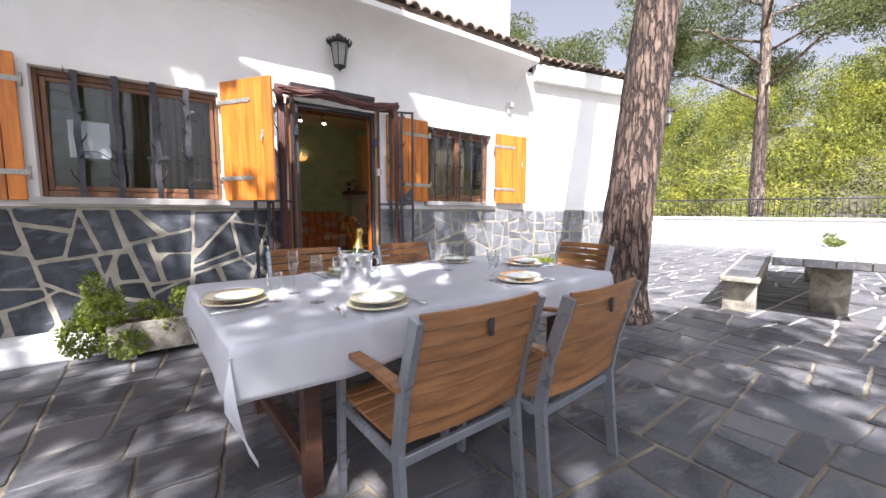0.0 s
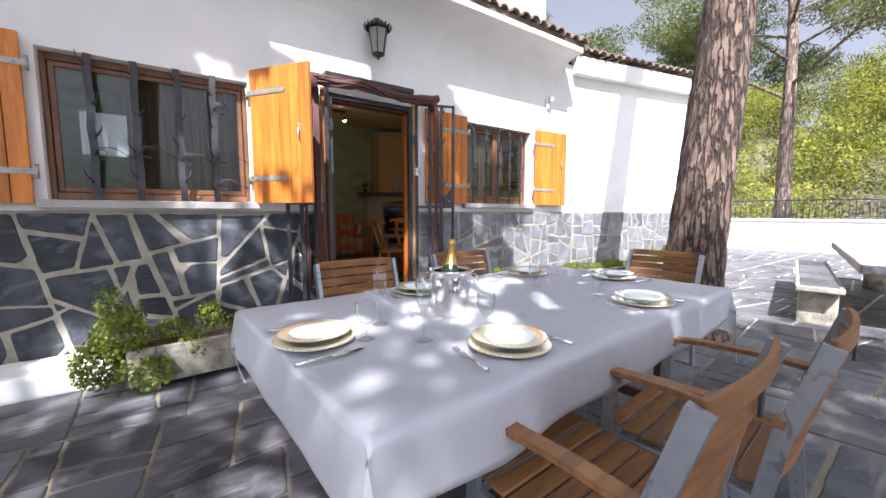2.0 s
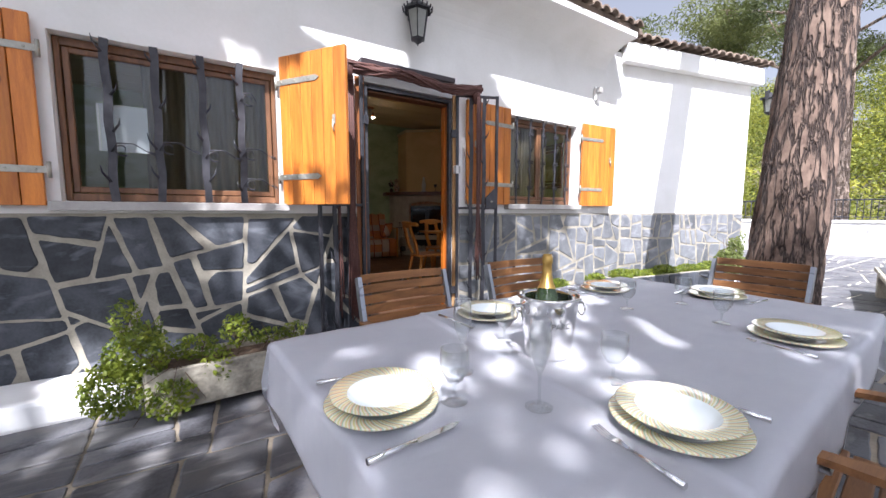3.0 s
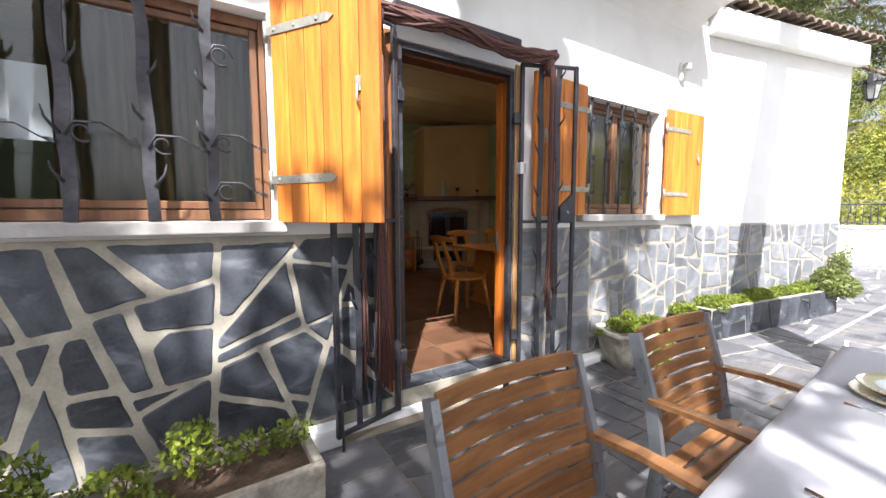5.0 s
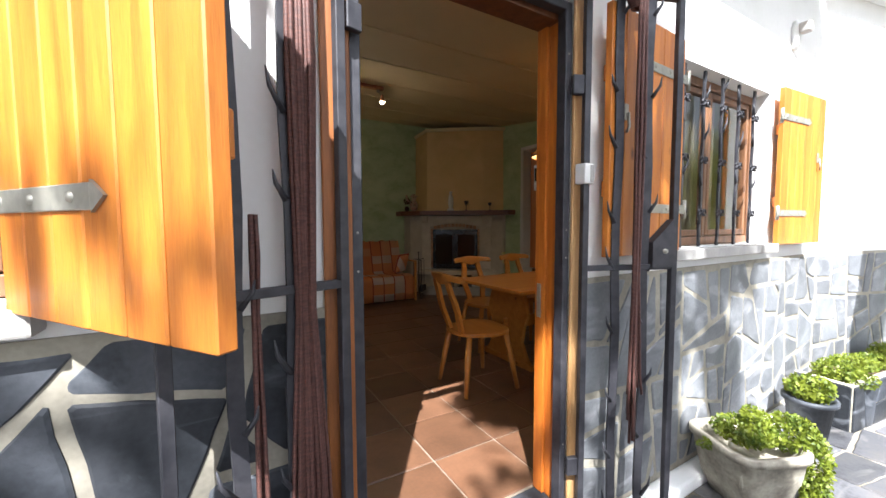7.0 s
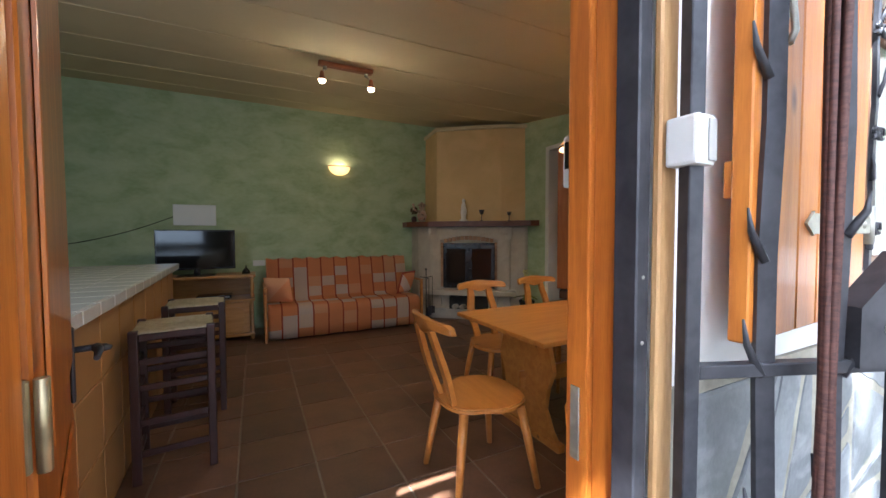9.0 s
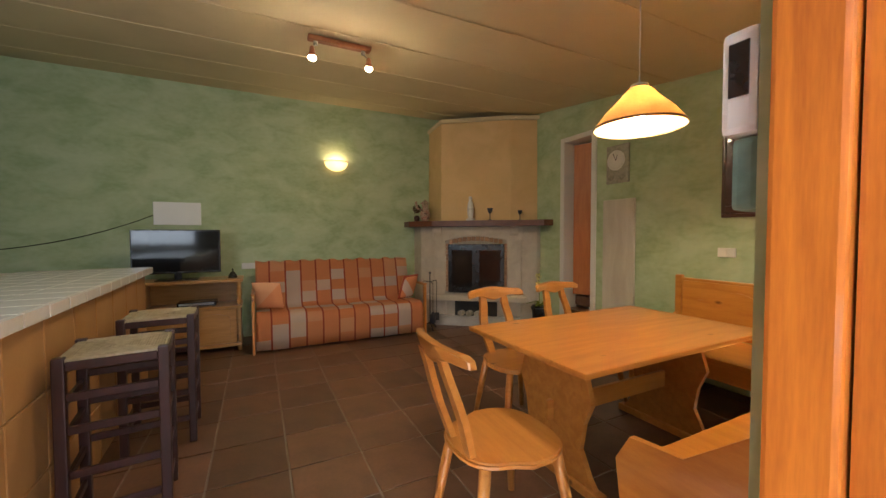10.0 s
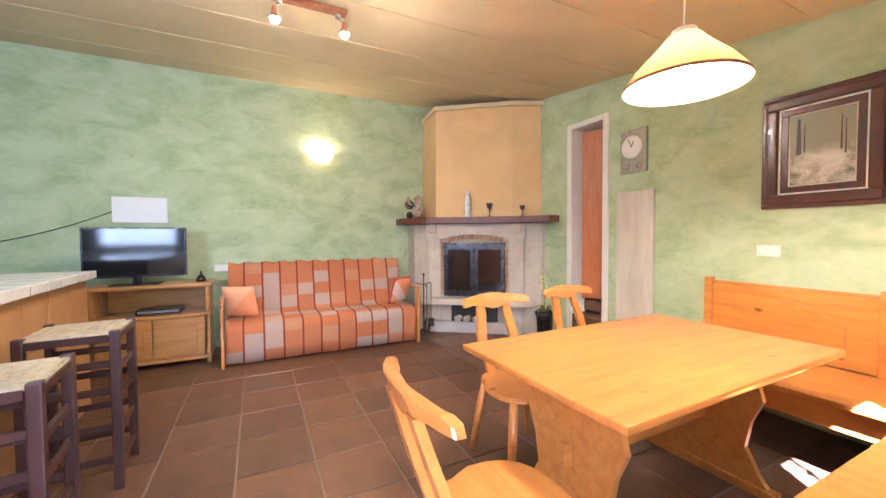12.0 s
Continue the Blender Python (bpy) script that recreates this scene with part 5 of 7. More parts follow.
part("dark_window", bm, M["black"], ic)
bm = bmesh.new()
box(bm, -0.002, 0.05, 0.002, 0.032, -0.09, -0.001, 0.008)
part("hanging_pouch", bm, M["teal"], ic)


# ---- plants in troughs and pots ----
def foliage(rng, blobs, n, size, name, parent, material, label=""):
    v, f = leaf_cloud(rng, blobs, n, size, 0.55)
    return leaf_mesh(name, v, f, material, parent, label)


rg = np.random.default_rng(31)
tr = thing("planter", "weathered concrete trough planter with leafy green shrubs by the wall", "planter", at=(-0.03, 3.97, 0), turn=2)
for a in (-0.36, 0.36):
    bm = bmesh.new()
    box(bm, a - 0.05, a + 0.05, -0.15, 0.15, 0, 0.05, 0.01)
    part("foot", bm, M["concrete"], tr)
bm = bmesh.new()
for q in ((-0.48, 0.48, -0.19, -0.15), (-0.48, 0.48, 0.15, 0.19), (-0.48, -0.44, -0.15, 0.15), (0.44, 0.48, -0.15, 0.15)):
    box(bm, *q, 0.05, 0.31, 0.008)
box(bm, -0.44, 0.44, -0.15, 0.15, 0.05, 0.08)
for v in bm.verts:
    k = 0.86 + 0.14 * min(1, v.co.z / 0.31)
    v.co.x *= 0.96 + 0.04 * k
    v.co.y *= k
part("trough", bm, M["concrete"], tr)
bm = bmesh.new()
box(bm, -0.44, 0.44, -0.14, 0.14, 0.2, 0.27)
part("soil", bm, M["soil"], tr)
bl = [((-0.50, -0.10, 0.40), (0.17, 0.15, 0.17)), ((-0.62, -0.12, 0.24), (0.16, 0.14, 0.17)), ((-0.36, -0.24, 0.16), (0.15, 0.07, 0.12)), ((-0.22, -0.02, 0.38), (0.14, 0.10, 0.08)), ((-0.10, -0.15, 0.28), (0.10, 0.06, 0.13)), ((0.02, 0.0, 0.44), (0.10, 0.08, 0.12)), ((0.22, 0.04, 0.36), (0.15, 0.08, 0.05)), ((0.40, 0.04, 0.37), (0.10, 0.08, 0.06)), ((-0.56, 0.05, 0.60), (0.09, 0.06, 0.13)), ((-0.44, 0.02, 0.52), (0.08, 0.06, 0.08))]
foliage(rg, bl, 5200, 0.0145, "leaves", tr, M["leaf"])
bm = bmesh.new()
for c, r in bl:
    for k in range(7):
        e = Vector(c) + Vector(rg.normal(size=3)) * r[0] * 0.55
        tube(bm, [(c[0] * 0.8, c[1] * 0.3, 0.26), (c[0] * 0.92 + 0.02, c[1] * 0.7, 0.34), e], [0.004, 0.003, 0.0015], 4)
part("twig_tangle", bm, M["soil"], tr, kind="stuff")

po = thing("flower_pot", "square weathered concrete pot with a trailing green plant", "plant pot", at=(3.17, 4.20, 0), turn=-25)
bm = bmesh.new()
sq = lambda r, z: [bm.verts.new((r * (abs(math.cos(a)) ** 0.45) * (1 if math.cos(a) > 0 else -1), r * (abs(math.sin(a)) ** 0.45) * (1 if math.sin(a) > 0 else -1), z)) for a in [math.pi * 2 * k / 32 for k in range(32)]]
rings = [sq(0.001, 0.0), sq(0.13, 0.0), sq(0.165, 0.10), sq(0.19, 0.22), sq(0.20, 0.29), sq(0.215, 0.295), sq(0.215, 0.33), sq(0.185, 0.332), sq(0.175, 0.25), sq(0.001, 0.25)]
for a, b in zip(rings, rings[1:]):
    for k in range(32):
        bm.faces.new((a[k], a[(k + 1) % 32], b[(k + 1) % 32], b[k])).smooth = True
part("bowl", bm, M["concrete"], po)
for k in range(20):
    a = k * math.pi / 10 + 0.1
    r1 = 0.155 / max(abs(math.cos(a)), abs(math.sin(a))) ** 0.8
    bm = bmesh.new()
    tube(bm, [(r1 * 0.9 * math.cos(a), r1 * 0.9 * math.sin(a), 0.08), (r1 * 1.08 * math.cos(a), r1 * 1.08 * math.sin(a), 0.17), (r1 * 1.16 * math.cos(a), r1 * 1.16 * math.sin(a), 0.26)], [0.006, 0.011, 0.008], 6)
    part("flute", bm, M["concrete"], po)
foliage(rg, [((-0.02, 0.0, 0.37), (0.15, 0.15, 0.06)), ((0.02, -0.02, 0.44), (0.07, 0.07, 0.07)), ((0.20, -0.05, 0.37), (0.13, 0.12, 0.10)), ((0.27, -0.10, 0.22), (0.10, 0.09, 0.18)), ((0.27, -0.14, 0.06), (0.07, 0.06, 0.10)), ((-0.24, 0.0, 0.31), (0.05, 0.03, 0.03))], 6500, 0.0115, "leaves", po, M["leaf"])

lp = thing("raised_bed", "slate-faced raised flower bed with low green plants along the wall", "planter", at=(4.52, 4.09, 0), turn=-7.5)
LL = 2.72
bm = bmesh.new()
for q in ((0, LL, 0, 0.05), (0, 0.05, 0.05, 0.33), (LL - 0.05, LL, 0.05, 0.40)):
    box(bm, *q, 0, 0.34, 0.006)
part("rim", bm, M["mortar"], lp)
bm = bmesh.new()
box(bm, 0.05, LL - 0.05, 0.05, 0.33, 0.0, 0.29)
part("soil", bm, M["soil"], lp)
rr = random.Random(3)
stones("stone", shatter([(0.0, 0.0), (LL, 0.0), (LL, 0.34), (0.0, 0.34)], 0.055, 10, rr), lambda a, b, c: (a, -c, b), 0.0, 0.012, 0.006, M["slate"], lp, rr)
stones("stone", shatter([(0.0, 0.0), (0.33, 0.0), (0.33, 0.34), (0.0, 0.34)], 0.055, 10, rr), lambda a, b, c: (-c, a, b), 0.0, 0.012, 0.006, M["slate"], lp, rr)
foliage(rg, [((0.25 + 0.3 * k, 0.17 + 0.03 * math.sin(k * 2), 0.36 + 0.03 * math.sin(k * 3)), (0.2, 0.15, 0.06 + 0.03 * (k % 3 == 0))) for k in range(8)] + [((0.15, 0.0, 0.36), (0.12, 0.08, 0.06))], 8000, 0.013, "leaves", lp, M["leaf"])
rb = thing("rosemary_bush", "tall feathery grey-green bush at the end of the raised bed", "bush", at=(7.0, 3.78, 0.28))
foliage(rg, [((0, 0, 0.18), (0.2, 0.18, 0.2)), ((0.12, -0.05, 0.36), (0.12, 0.12, 0.22)), ((0.22, -0.1, 0.5), (0.06, 0.06, 0.18)), ((0.18, -0.12, 0.1), (0.2, 0.16, 0.15))], 3400, 0.02, "leaves", rb, M["sage"])
bm = bmesh.new()
for k in range(14):
    e = Vector((rg.uniform(-0.1, 0.25), rg.uniform(-0.15, 0.1), rg.uniform(0.3, 0.62)))
    tube(bm, [(0, 0, -0.02), e * 0.5, e], [0.006, 0.004, 0.001], 4)
part("twig_tangle", bm, M["soil"], rb, kind="stuff")
sp = thing("flower_pot", "small round dark pot with green shoots beside the raised bed", "plant pot", at=(4.25, 4.24, 0))
bm = bmesh.new()
lathe(bm, [(0, 0), (0.10, 0), (0.13, 0.24), (0.15, 0.25), (0.15, 0.28), (0.13, 0.28), (0.12, 0.22), (0, 0.22)], 24)
part("bowl", bm, M["slate"], sp)
foliage(rg, [((0.0, 0.0, 0.34), (0.14, 0.14, 0.09))], 900, 0.017, "leaves", sp, M["leaf"])


# ---- the laid table ----
TB = Matrix.Translation((1.22, 2.0, 0)) @ Matrix.Rotation(radians(4.0), 4, "Z")
tb = thing("dining_table", "brown wooden garden table under a white cloth", "table", at=(1.22, 2.0, 0), turn=4)
bm = bmesh.new()
box(bm, -1.12, 1.16, -0.60, 0.60, 0.725, 0.762, 0.006)
part("tabletop", bm, M["tablewood"], tb)
for x in (-0.85, 0.85):
    for y in (-0.42, 0.42):
        bm = bmesh.new()
        box(bm, x - 0.035, x + 0.035, y - 0.035, y + 0.035, 0, 0.725, 0.005)
        part("leg", bm, M["tablewood"], tb)
    bm = bmesh.new()
    box(bm, x - 0.02, x + 0.02, -0.384, 0.384, 0.08, 0.14, 0.004)
    part("cross_rail", bm, M["tablewood"], tb)
bm = bmesh.new()
box(bm, -0.83, 0.83, -0.02, 0.02, 0.64, 0.7, 0.004)
part("stretcher", bm, M["tablewood"], tb)

cl = thing("tablecloth", "white cloth draped over the table, creased, one corner hanging low", "tablecloth", at=(1.22, 2.0, 0), turn=4)
bm = bmesh.new()
NX, NY = 230, 76
HX, HY, LEFT = 1.20, 0.625, 1.15
grid = {}
for i in range(NX + 1):
    for j in range(NY + 1):
        u = -LEFT - 0.22 + (LEFT + HX + 0.48) * i / NX
        w = -HY - 0.19 + (2 * HY + 0.36) * j / NY
        HU = HX if u > 0 else LEFT
        ox, oy = max(0, abs(u) - HU), max(0, abs(w) - HY)
        su, sw = (1 if u > 0 else -1), (1 if w > 0 else -1)
        fold = 0.022 * noise.noise(Vector((u * 3.1, w * 3.1, 0.3)))
        drop = max(ox, oy) + 0.9 * min(ox, oy)
        x = su * (min(abs(u), HU) + (0.010 + 0.02 * ox + (0.006 * math.sin(w * 11) + 0.02 * noise.noise(Vector((w * 3, 1, 2)))) * min(1, ox * 6) if ox else 0))
        y = sw * (min(abs(w), HY) + (0.012 + 0.04 * oy + (0.008 * math.sin(u * 9 + 1) + 0.03 * noise.noise(Vector((u * 3, 5, 2)))) * min(1, oy * 6) if oy else 0))
        if ox and oy:
            x += su * 0.03 * min(1, oy * 8) - su * 0.45 * oy * min(1, ox * 5)
            y += sw * 0.03 * min(1, ox * 8)
        z = 0.772 - drop + 0.007 * noise.noise(Vector((u * 2.2, w * 5.0, 7))) + 0.004 * noise.noise(Vector((u * 9, w * 9, 1)))
        # a second cloth overlaps the first along a slanting edge
        lap = u + 0.592 - 0.1265 * w
        crease = 0.0035 * min(1, max(0, lap / 0.012 + 0.5)) + 0.004 * math.exp(-((lap - 0.01) / 0.012) ** 2)
        grid[i, j] = bm.verts.new((x, y, z + crease))
for i in range(NX):
    for j in range(NY):
        bm.faces.new((grid[i, j], grid[i + 1, j], grid[i + 1, j + 1], grid[i, j + 1])).smooth = True
bmesh.ops.solidify(bm, geom=bm.faces, thickness=0.0012)
part("cloth", bm, M["cloth"], cl)

TZ = 0.777


def on_table(x, y):
    return TB @ Vector((x, y, TZ))


def plates():
    t = thing("place_plates", "deep plate on a dinner plate, rims painted with pastel arcs", "plates", group="place settings of plates")
    bm = bmesh.new()
    lathe(bm, [(0.0, 0.002), (0.07, 0.002), (0.078, 0.008), (0.085, 0.010)], 48)
    lathe(bm, [(0.0, 0.0), (0.07, 0.0), (0.134, 0.013)], 48)
    p = part("dinner_plate", bm, M["china"], t)
    bm = bmesh.new()
    lathe(bm, [(0.085, 0.010), (0.133, 0.0185), (0.136, 0.0165), (0.134, 0.013)], 48)
    part("rim", bm, M["rim"], p, "rim painted with pastel arcs")
    bm = bmesh.new()
    lathe(bm, [(0.0, 0.014), (0.055, 0.014), (0.076, 0.030), (0.082, 0.037)], 48)
    lathe(bm, [(0.0, 0.011), (0.058, 0.011), (0.12, 0.038)], 48)
    p = part("soup_plate", bm, M["china"], t)
    bm = bmesh.new()
    lathe(bm, [(0.082, 0.037), (0.120, 0.043), (0.123, 0.041), (0.12, 0.038)], 48)
    part("rim", bm, M["rim"], p, "rim painted with pastel arcs")
    return t


def knife():
    t = thing("knife", "steel table knife lying on the white cloth", "cutlery", group="cutlery on the table")
    bm = bmesh.new()
    prism(bm, [(0.0, -0.008), (0.09, -0.009), (0.115, 0.0), (0.10, 0.008), (0.0, 0.007)], 0, 0.002, "z")
    part("blade", bm, M["steel"], t)
    bm = bmesh.new()
    tube(bm, [(0.0, 0, 0.003), (-0.05, 0, 0.004), (-0.11, 0, 0.004)], [0.0045, 0.006, 0.007], 8)
    part("handle", bm, M["steel"], t)
    return t


def fork():
    t = thing("fork", "steel table fork lying on the white cloth", "cutlery", group="cutlery on the table")
    bm = bmesh.new()
    for k in (-1.5, -0.5, 0.5, 1.5):
        tube(bm, [(0.03, k * 0.005, 0.004), (0.05, k * 0.006, 0.002), (0.085, k * 0.006, 0.008)], 0.0016, 5)
    prism(bm, [(0.0, -0.004), (0.033, -0.010), (0.033, 0.010), (0.0, 0.004)], 0.002, 0.006, "z")
    part("tines", bm, M["steel"], t)
    bm = bmesh.new()
    tube(bm, [(0.0, 0, 0.004), (-0.05, 0, 0.005), (-0.11, 0, 0.004)], [0.0035, 0.005, 0.007], 8)
    part("handle", bm, M["steel"], t)
    return t


def glass_of(kind, prof, label):
    t = thing(kind, label, "glass", group="glasses on the table")
    bm = bmesh.new()
    lathe(bm, prof, 28)
    part("bowl_and_stem", bm, M["glass"], t)
    bm = bmesh.new()
    lathe(bm, [(0.0, 0.0), (0.030, 0.0), (0.033, 0.002), (0.012, 0.0055), (0.004, 0.007), (0.0, 0.007)], 28)
    part("foot", bm, M["glass"], t)
    return t


flute_prof = [(0.004, 0.0075), (0.0035, 0.03), (0.004, 0.085), (0.012, 0.10), (0.024, 0.135), (0.027, 0.17), (0.024, 0.215), (0.0228, 0.215), (0.0255, 0.17), (0.0225, 0.136), (0.010, 0.104), (0.0, 0.10)]
goblet_prof = [(0.005, 0.0075), (0.004, 0.025), (0.005, 0.045), (0.02, 0.056), (0.034, 0.08), (0.037, 0.10), (0.034, 0.135), (0.0328, 0.135), (0.0358, 0.10), (0.0325, 0.081), (0.019, 0.058), (0.0, 0.052)]
settings = [(0.19, 1.92, 180), (0.70, 1.50, -90), (0.90, 2.40, 90), (1.84, 2.46, 90), (2.21, 2.03, 0), (1.66, 1.56, -90)]
pl1, kn1, fo1 = plates(), knife(), fork()
for k, (x, y, d) in enumerate(settings):
    a = radians(d)
    fx, fy = math.cos(a), math.sin(a)       # outward from the table
    m = pose(x, y, TZ, 0, 0, d + 10 * math.sin(k * 5))
    rx, ry = -fy, fx                         # the guest's left, seen from the seat
    mk = pose(x + rx * 0.175, y + ry * 0.175, TZ, 0, 0, d + 180 + 6)
    mf = pose(x - rx * 0.175, y - ry * 0.175, TZ, 0, 0, d + 180 - 8)
    if k == 0:
        pl1.matrix_basis, kn1.matrix_basis, fo1.matrix_basis = m, mk, mf
    else:
        copy_thing(pl1, m)
        copy_thing(kn1, mk)
        copy_thing(fo1, mf)
fl1 = glass_of("champagne_flute", flute_prof, "clear empty champagne flute on the white cloth")
fl1.matrix_basis = pose(0.46, 1.97, TZ)
copy_thing(fl1, pose(0.50, 1.71, TZ))
gb1 = glass_of("goblet", goblet_prof, "clear empty stemmed wine glass on the white cloth")
gb1.matrix_basis = pose(0.345, 1.84, TZ)
for x, y in ((0.745, 2.11), (0.775, 1.70), (1.55, 2.14), (1.88, 2.05), (1.66, 1.79)):
    copy_thing(gb1, pose(x, y, TZ))
bk = thing("ice_bucket", "polished steel champagne bucket with ring handles", "ice bucket", at=(0.78, 1.94, TZ))
bm = bmesh.new()
lathe(bm, [(0, 0), (0.068, 0), (0.072, 0.004), (0.092, 0.17), (0.094, 0.185), (0.101, 0.19), (0.101, 0.196), (0.092, 0.197), (0.088, 0.185), (0.068, 0.012), (0, 0.01)], 48)
body = part("bucket", bm, M["steel"], bk)
for s in (-1, 1):
    bm = bmesh.new()
    tube(bm, [(0.118 * s + 0.0, 0.022 * math.cos(a), 0.145 + 0.022 * math.sin(a)) for a in [k * math.pi / 8 for k in range(17)]], 0.0035, 6)
    h = part("ring_handle", bm, M["steel"], bk)
    bm = bmesh.new()
    box(bm, min(s * 0.085, s * 0.118), max(s * 0.085, s * 0.118), -0.006, 0.006, 0.160, 0.172, 0.002)
    part("lug", bm, M["steel"], h)
    bk.rotation_euler = (0, 0, radians(-20))
cu = bpy.data.curves.new("engraving", "FONT")
cu.body, cu.size, cu.extrude, cu.align_x = "PARC", 0.026, 0.0004, "CENTER"
tx = new("lettering_curve", cu)
bpy.context.view_layer.update()
me = bpy.data.meshes.new_from_object(tx)
bpy.data.objects.remove(tx)
for v in me.vertices:
    a = v.co.x / 0.088
    rr0 = 0.0842 + v.co.z + 0.11 * (v.co.y)
    v.co = Vector((rr0 * math.sin(a), -rr0 * math.cos(a), 0.105 + v.co.y))
me.materials.append(M["black"])
eng = new("lettering", me)
eng.parent = bk
bo = thing("champagne_bottle", "dark champagne bottle with gold foil neck leaning in the bucket", "bottle", at=(0.80, 1.955, TZ + 0.015))
bo.matrix_basis = pose(0.775, 1.945, TZ + 0.016, -9, 10, 0)
bm = bmesh.new()
lathe(bm, [(0, 0), (0.040, 0), (0.043, 0.01), (0.043, 0.14), (0.036, 0.18), (0.020, 0.215), (0.0155, 0.24), (0, 0.24)], 28)
part("body", bm, M["bottle"], bo)
bm = bmesh.new()
lathe(bm, [(0.030, 0.196), (0.0215, 0.218), (0.0165, 0.245), (0.0155, 0.28), (0.018, 0.283), (0.018, 0.30), (0.014, 0.312), (0, 0.314)], 28)
part("foil", bm, M["gold"], bo, "crinkled gold foil")


# ---- garden chairs ----
def garden_chair():
    """Teak slats on a grey aluminium frame. The seat looks to +y; the origin is on the ground under its middle."""
    t = thing("garden_chair", "slatted teak and grey aluminium armchair at the laid table", "chair", group="chairs round the outdoor table")
    W = 0.275
    for s in (-1, 1):
        bm = bmesh.new()
        tube(bm, [(s * W, -0.27, 0), (s * W, -0.245, 0.22), (s * W, -0.225, 0.43), (s * W, -0.255, 0.62), (s * W, -0.31, 0.80), (s * W, -0.335, 0.885)], 1, flat=(0.024, 0.045))
        part("back_leg", bm, M["alu"], t)
        bm = bmesh.new()
        tube(bm, [(s * W, 0.23, 0), (s * W, 0.225, 0.3), (s * W, 0.21, 0.635)], 1, flat=(0.024, 0.040))
        part("front_leg", bm, M["alu"], t)
        bm = bmesh.new()
        box(bm, s * W - 0.011, s * W + 0.011, -0.205, 0.205, 0.385, 0.42, 0.003)
        part("seat_rail", bm, M["alu"], t)
        bm = bmesh.new()
        tube(bm, [(s * (W + 0.004), -0.262, 0.655), (s * (W + 0.006), -0.1, 0.665), (s * (W + 0.004), 0.08, 0.66), (s * W, 0.245, 0.640)], 1, flat=(0.046, 0.018))
        part("armrest", bm, M["teak"], t, "teak armrest")
        bm = bmesh.new()
        box(bm, s * W - 0.028, s * W + 0.028, 0.17, 0.265, 0.620, 0.634, 0.004)
        part("arm_bracket", bm, M["alu"], t)
    for nm, y, z in (("front_rail", 0.215, 0.40), ("back_rail", -0.215, 0.385)):
        bm = bmesh.new()
        box(bm, -W + 0.012, W - 0.012, y - 0.011, y + 0.011, z - 0.018, z + 0.018, 0.003)
        part(nm, bm, M["alu"], t)
    for i in range(7):
        y = -0.185 + i * 0.066
        bm = bmesh.new()
        bow = 0.012 * ((i - 3) / 3) ** 2
        box(bm, -W + 0.014, W - 0.014, y - 0.029, y + 0.029, 0.424 + bow, 0.438 + bow, 0.004)
        part("seat_slat", bm, M["teak"], t)
    for i in range(8):
        k = i / 7
        z = 0.49 + 0.385 * k
        y = -0.238 - 0.094 * k ** 1.2
        bm = bmesh.new()
        n = 8
        bow = [(-W + 0.014 + (2 * W - 0.028) * j / n, y - 0.026 * (1 - (2 * j / n - 1) ** 2), z) for j in range(n + 1)]
        tube(bm, bow, 1, flat=(0.014, 0.046))
        for e in bm.edges:
            e.smooth = False
        part("back_slat", bm, M["teak"], t)
    bm = bmesh.new()
    box(bm, -0.010, 0.010, -0.364, -0.356, 0.79, 0.86, 0.002)
    part("maker_plate", bm, M["iron"], t)
    return t


gc = garden_chair()
seats = [(0.79, 1.235, 3), (1.38, 1.18, 5), (0.82, 2.73, 182), (1.73, 2.76, 181), (2.82, 2.13, 92)]
gc.matrix_basis = pose(seats[0][0], seats[0][1], 0, 0, 0, seats[0][2])
for x, y, a in seats[1:]:
    copy_thing(gc, pose(x, y, 0, 0, 0, a))

# ---- stone picnic table and benches ----
st_dir = 12.0
st = thing("stone_table", "long stone table with slate-edged top on round concrete legs", "table", at=(5.45, 1.30, 0), turn=st_dir)
for x in (0.75, 3.35):
    bm = bmesh.new()
    lathe(bm, [(0, 0), (0.17, 0), (0.17, 0.60), (0, 0.60)], 28, at=(x, -0.52, 0))
    part("leg", bm, M["concrete"], st)
bm = bmesh.new()
box(bm, 0.0, 4.1, -1.0, 0.0, 0.60, 0.69, 0.008)
part("top", bm, M["mortar"], st)
rr = random.Random(6)
stones("tile", shatter([(0.0, -1.0), (4.1, -1.0), (4.1, 0.0), (0.0, 0.0)], 0.07, 3, rr), lambda a, b, c: (a, b, c), 0.69, 0.702, 0.006, M["paletop"], st, rr)
for i in range(4):
    bm = bmesh.new()
    box(bm, -0.014, -0.001, -1.0 + 0.25 * i + 0.006, -0.75 + 0.25 * i - 0.006, 0.61, 0.695, 0.003)
    part("edge_tile", bm, M["paver"], st)


def stone_bench(at, turn, ln, label):
    t = thing("stone_bench", label, "bench", at=at, turn=turn, group="stone benches")
    for x in (0.14, ln - 0.32):
        bm = bmesh.new()
        box(bm, x, x + 0.22, -0.16, 0.16, 0, 0.37, 0.012)
        part("support", bm, M["concrete"], t)
    bm = bmesh.new()
    box(bm, 0, ln, -0.19, 0.19, 0.37, 0.43, 0.015)
    part("slab", bm, M["concrete"], t)
    for i in range(int(ln / 0.3)):
        bm = bmesh.new()
        box(bm, 0.04 + i * 0.3, 0.04 + i * 0.3 + 0.285, -0.15, 0.15, 0.431, 0.438, 0.002)
        part("tile", bm, M["paver"], t)
    return t


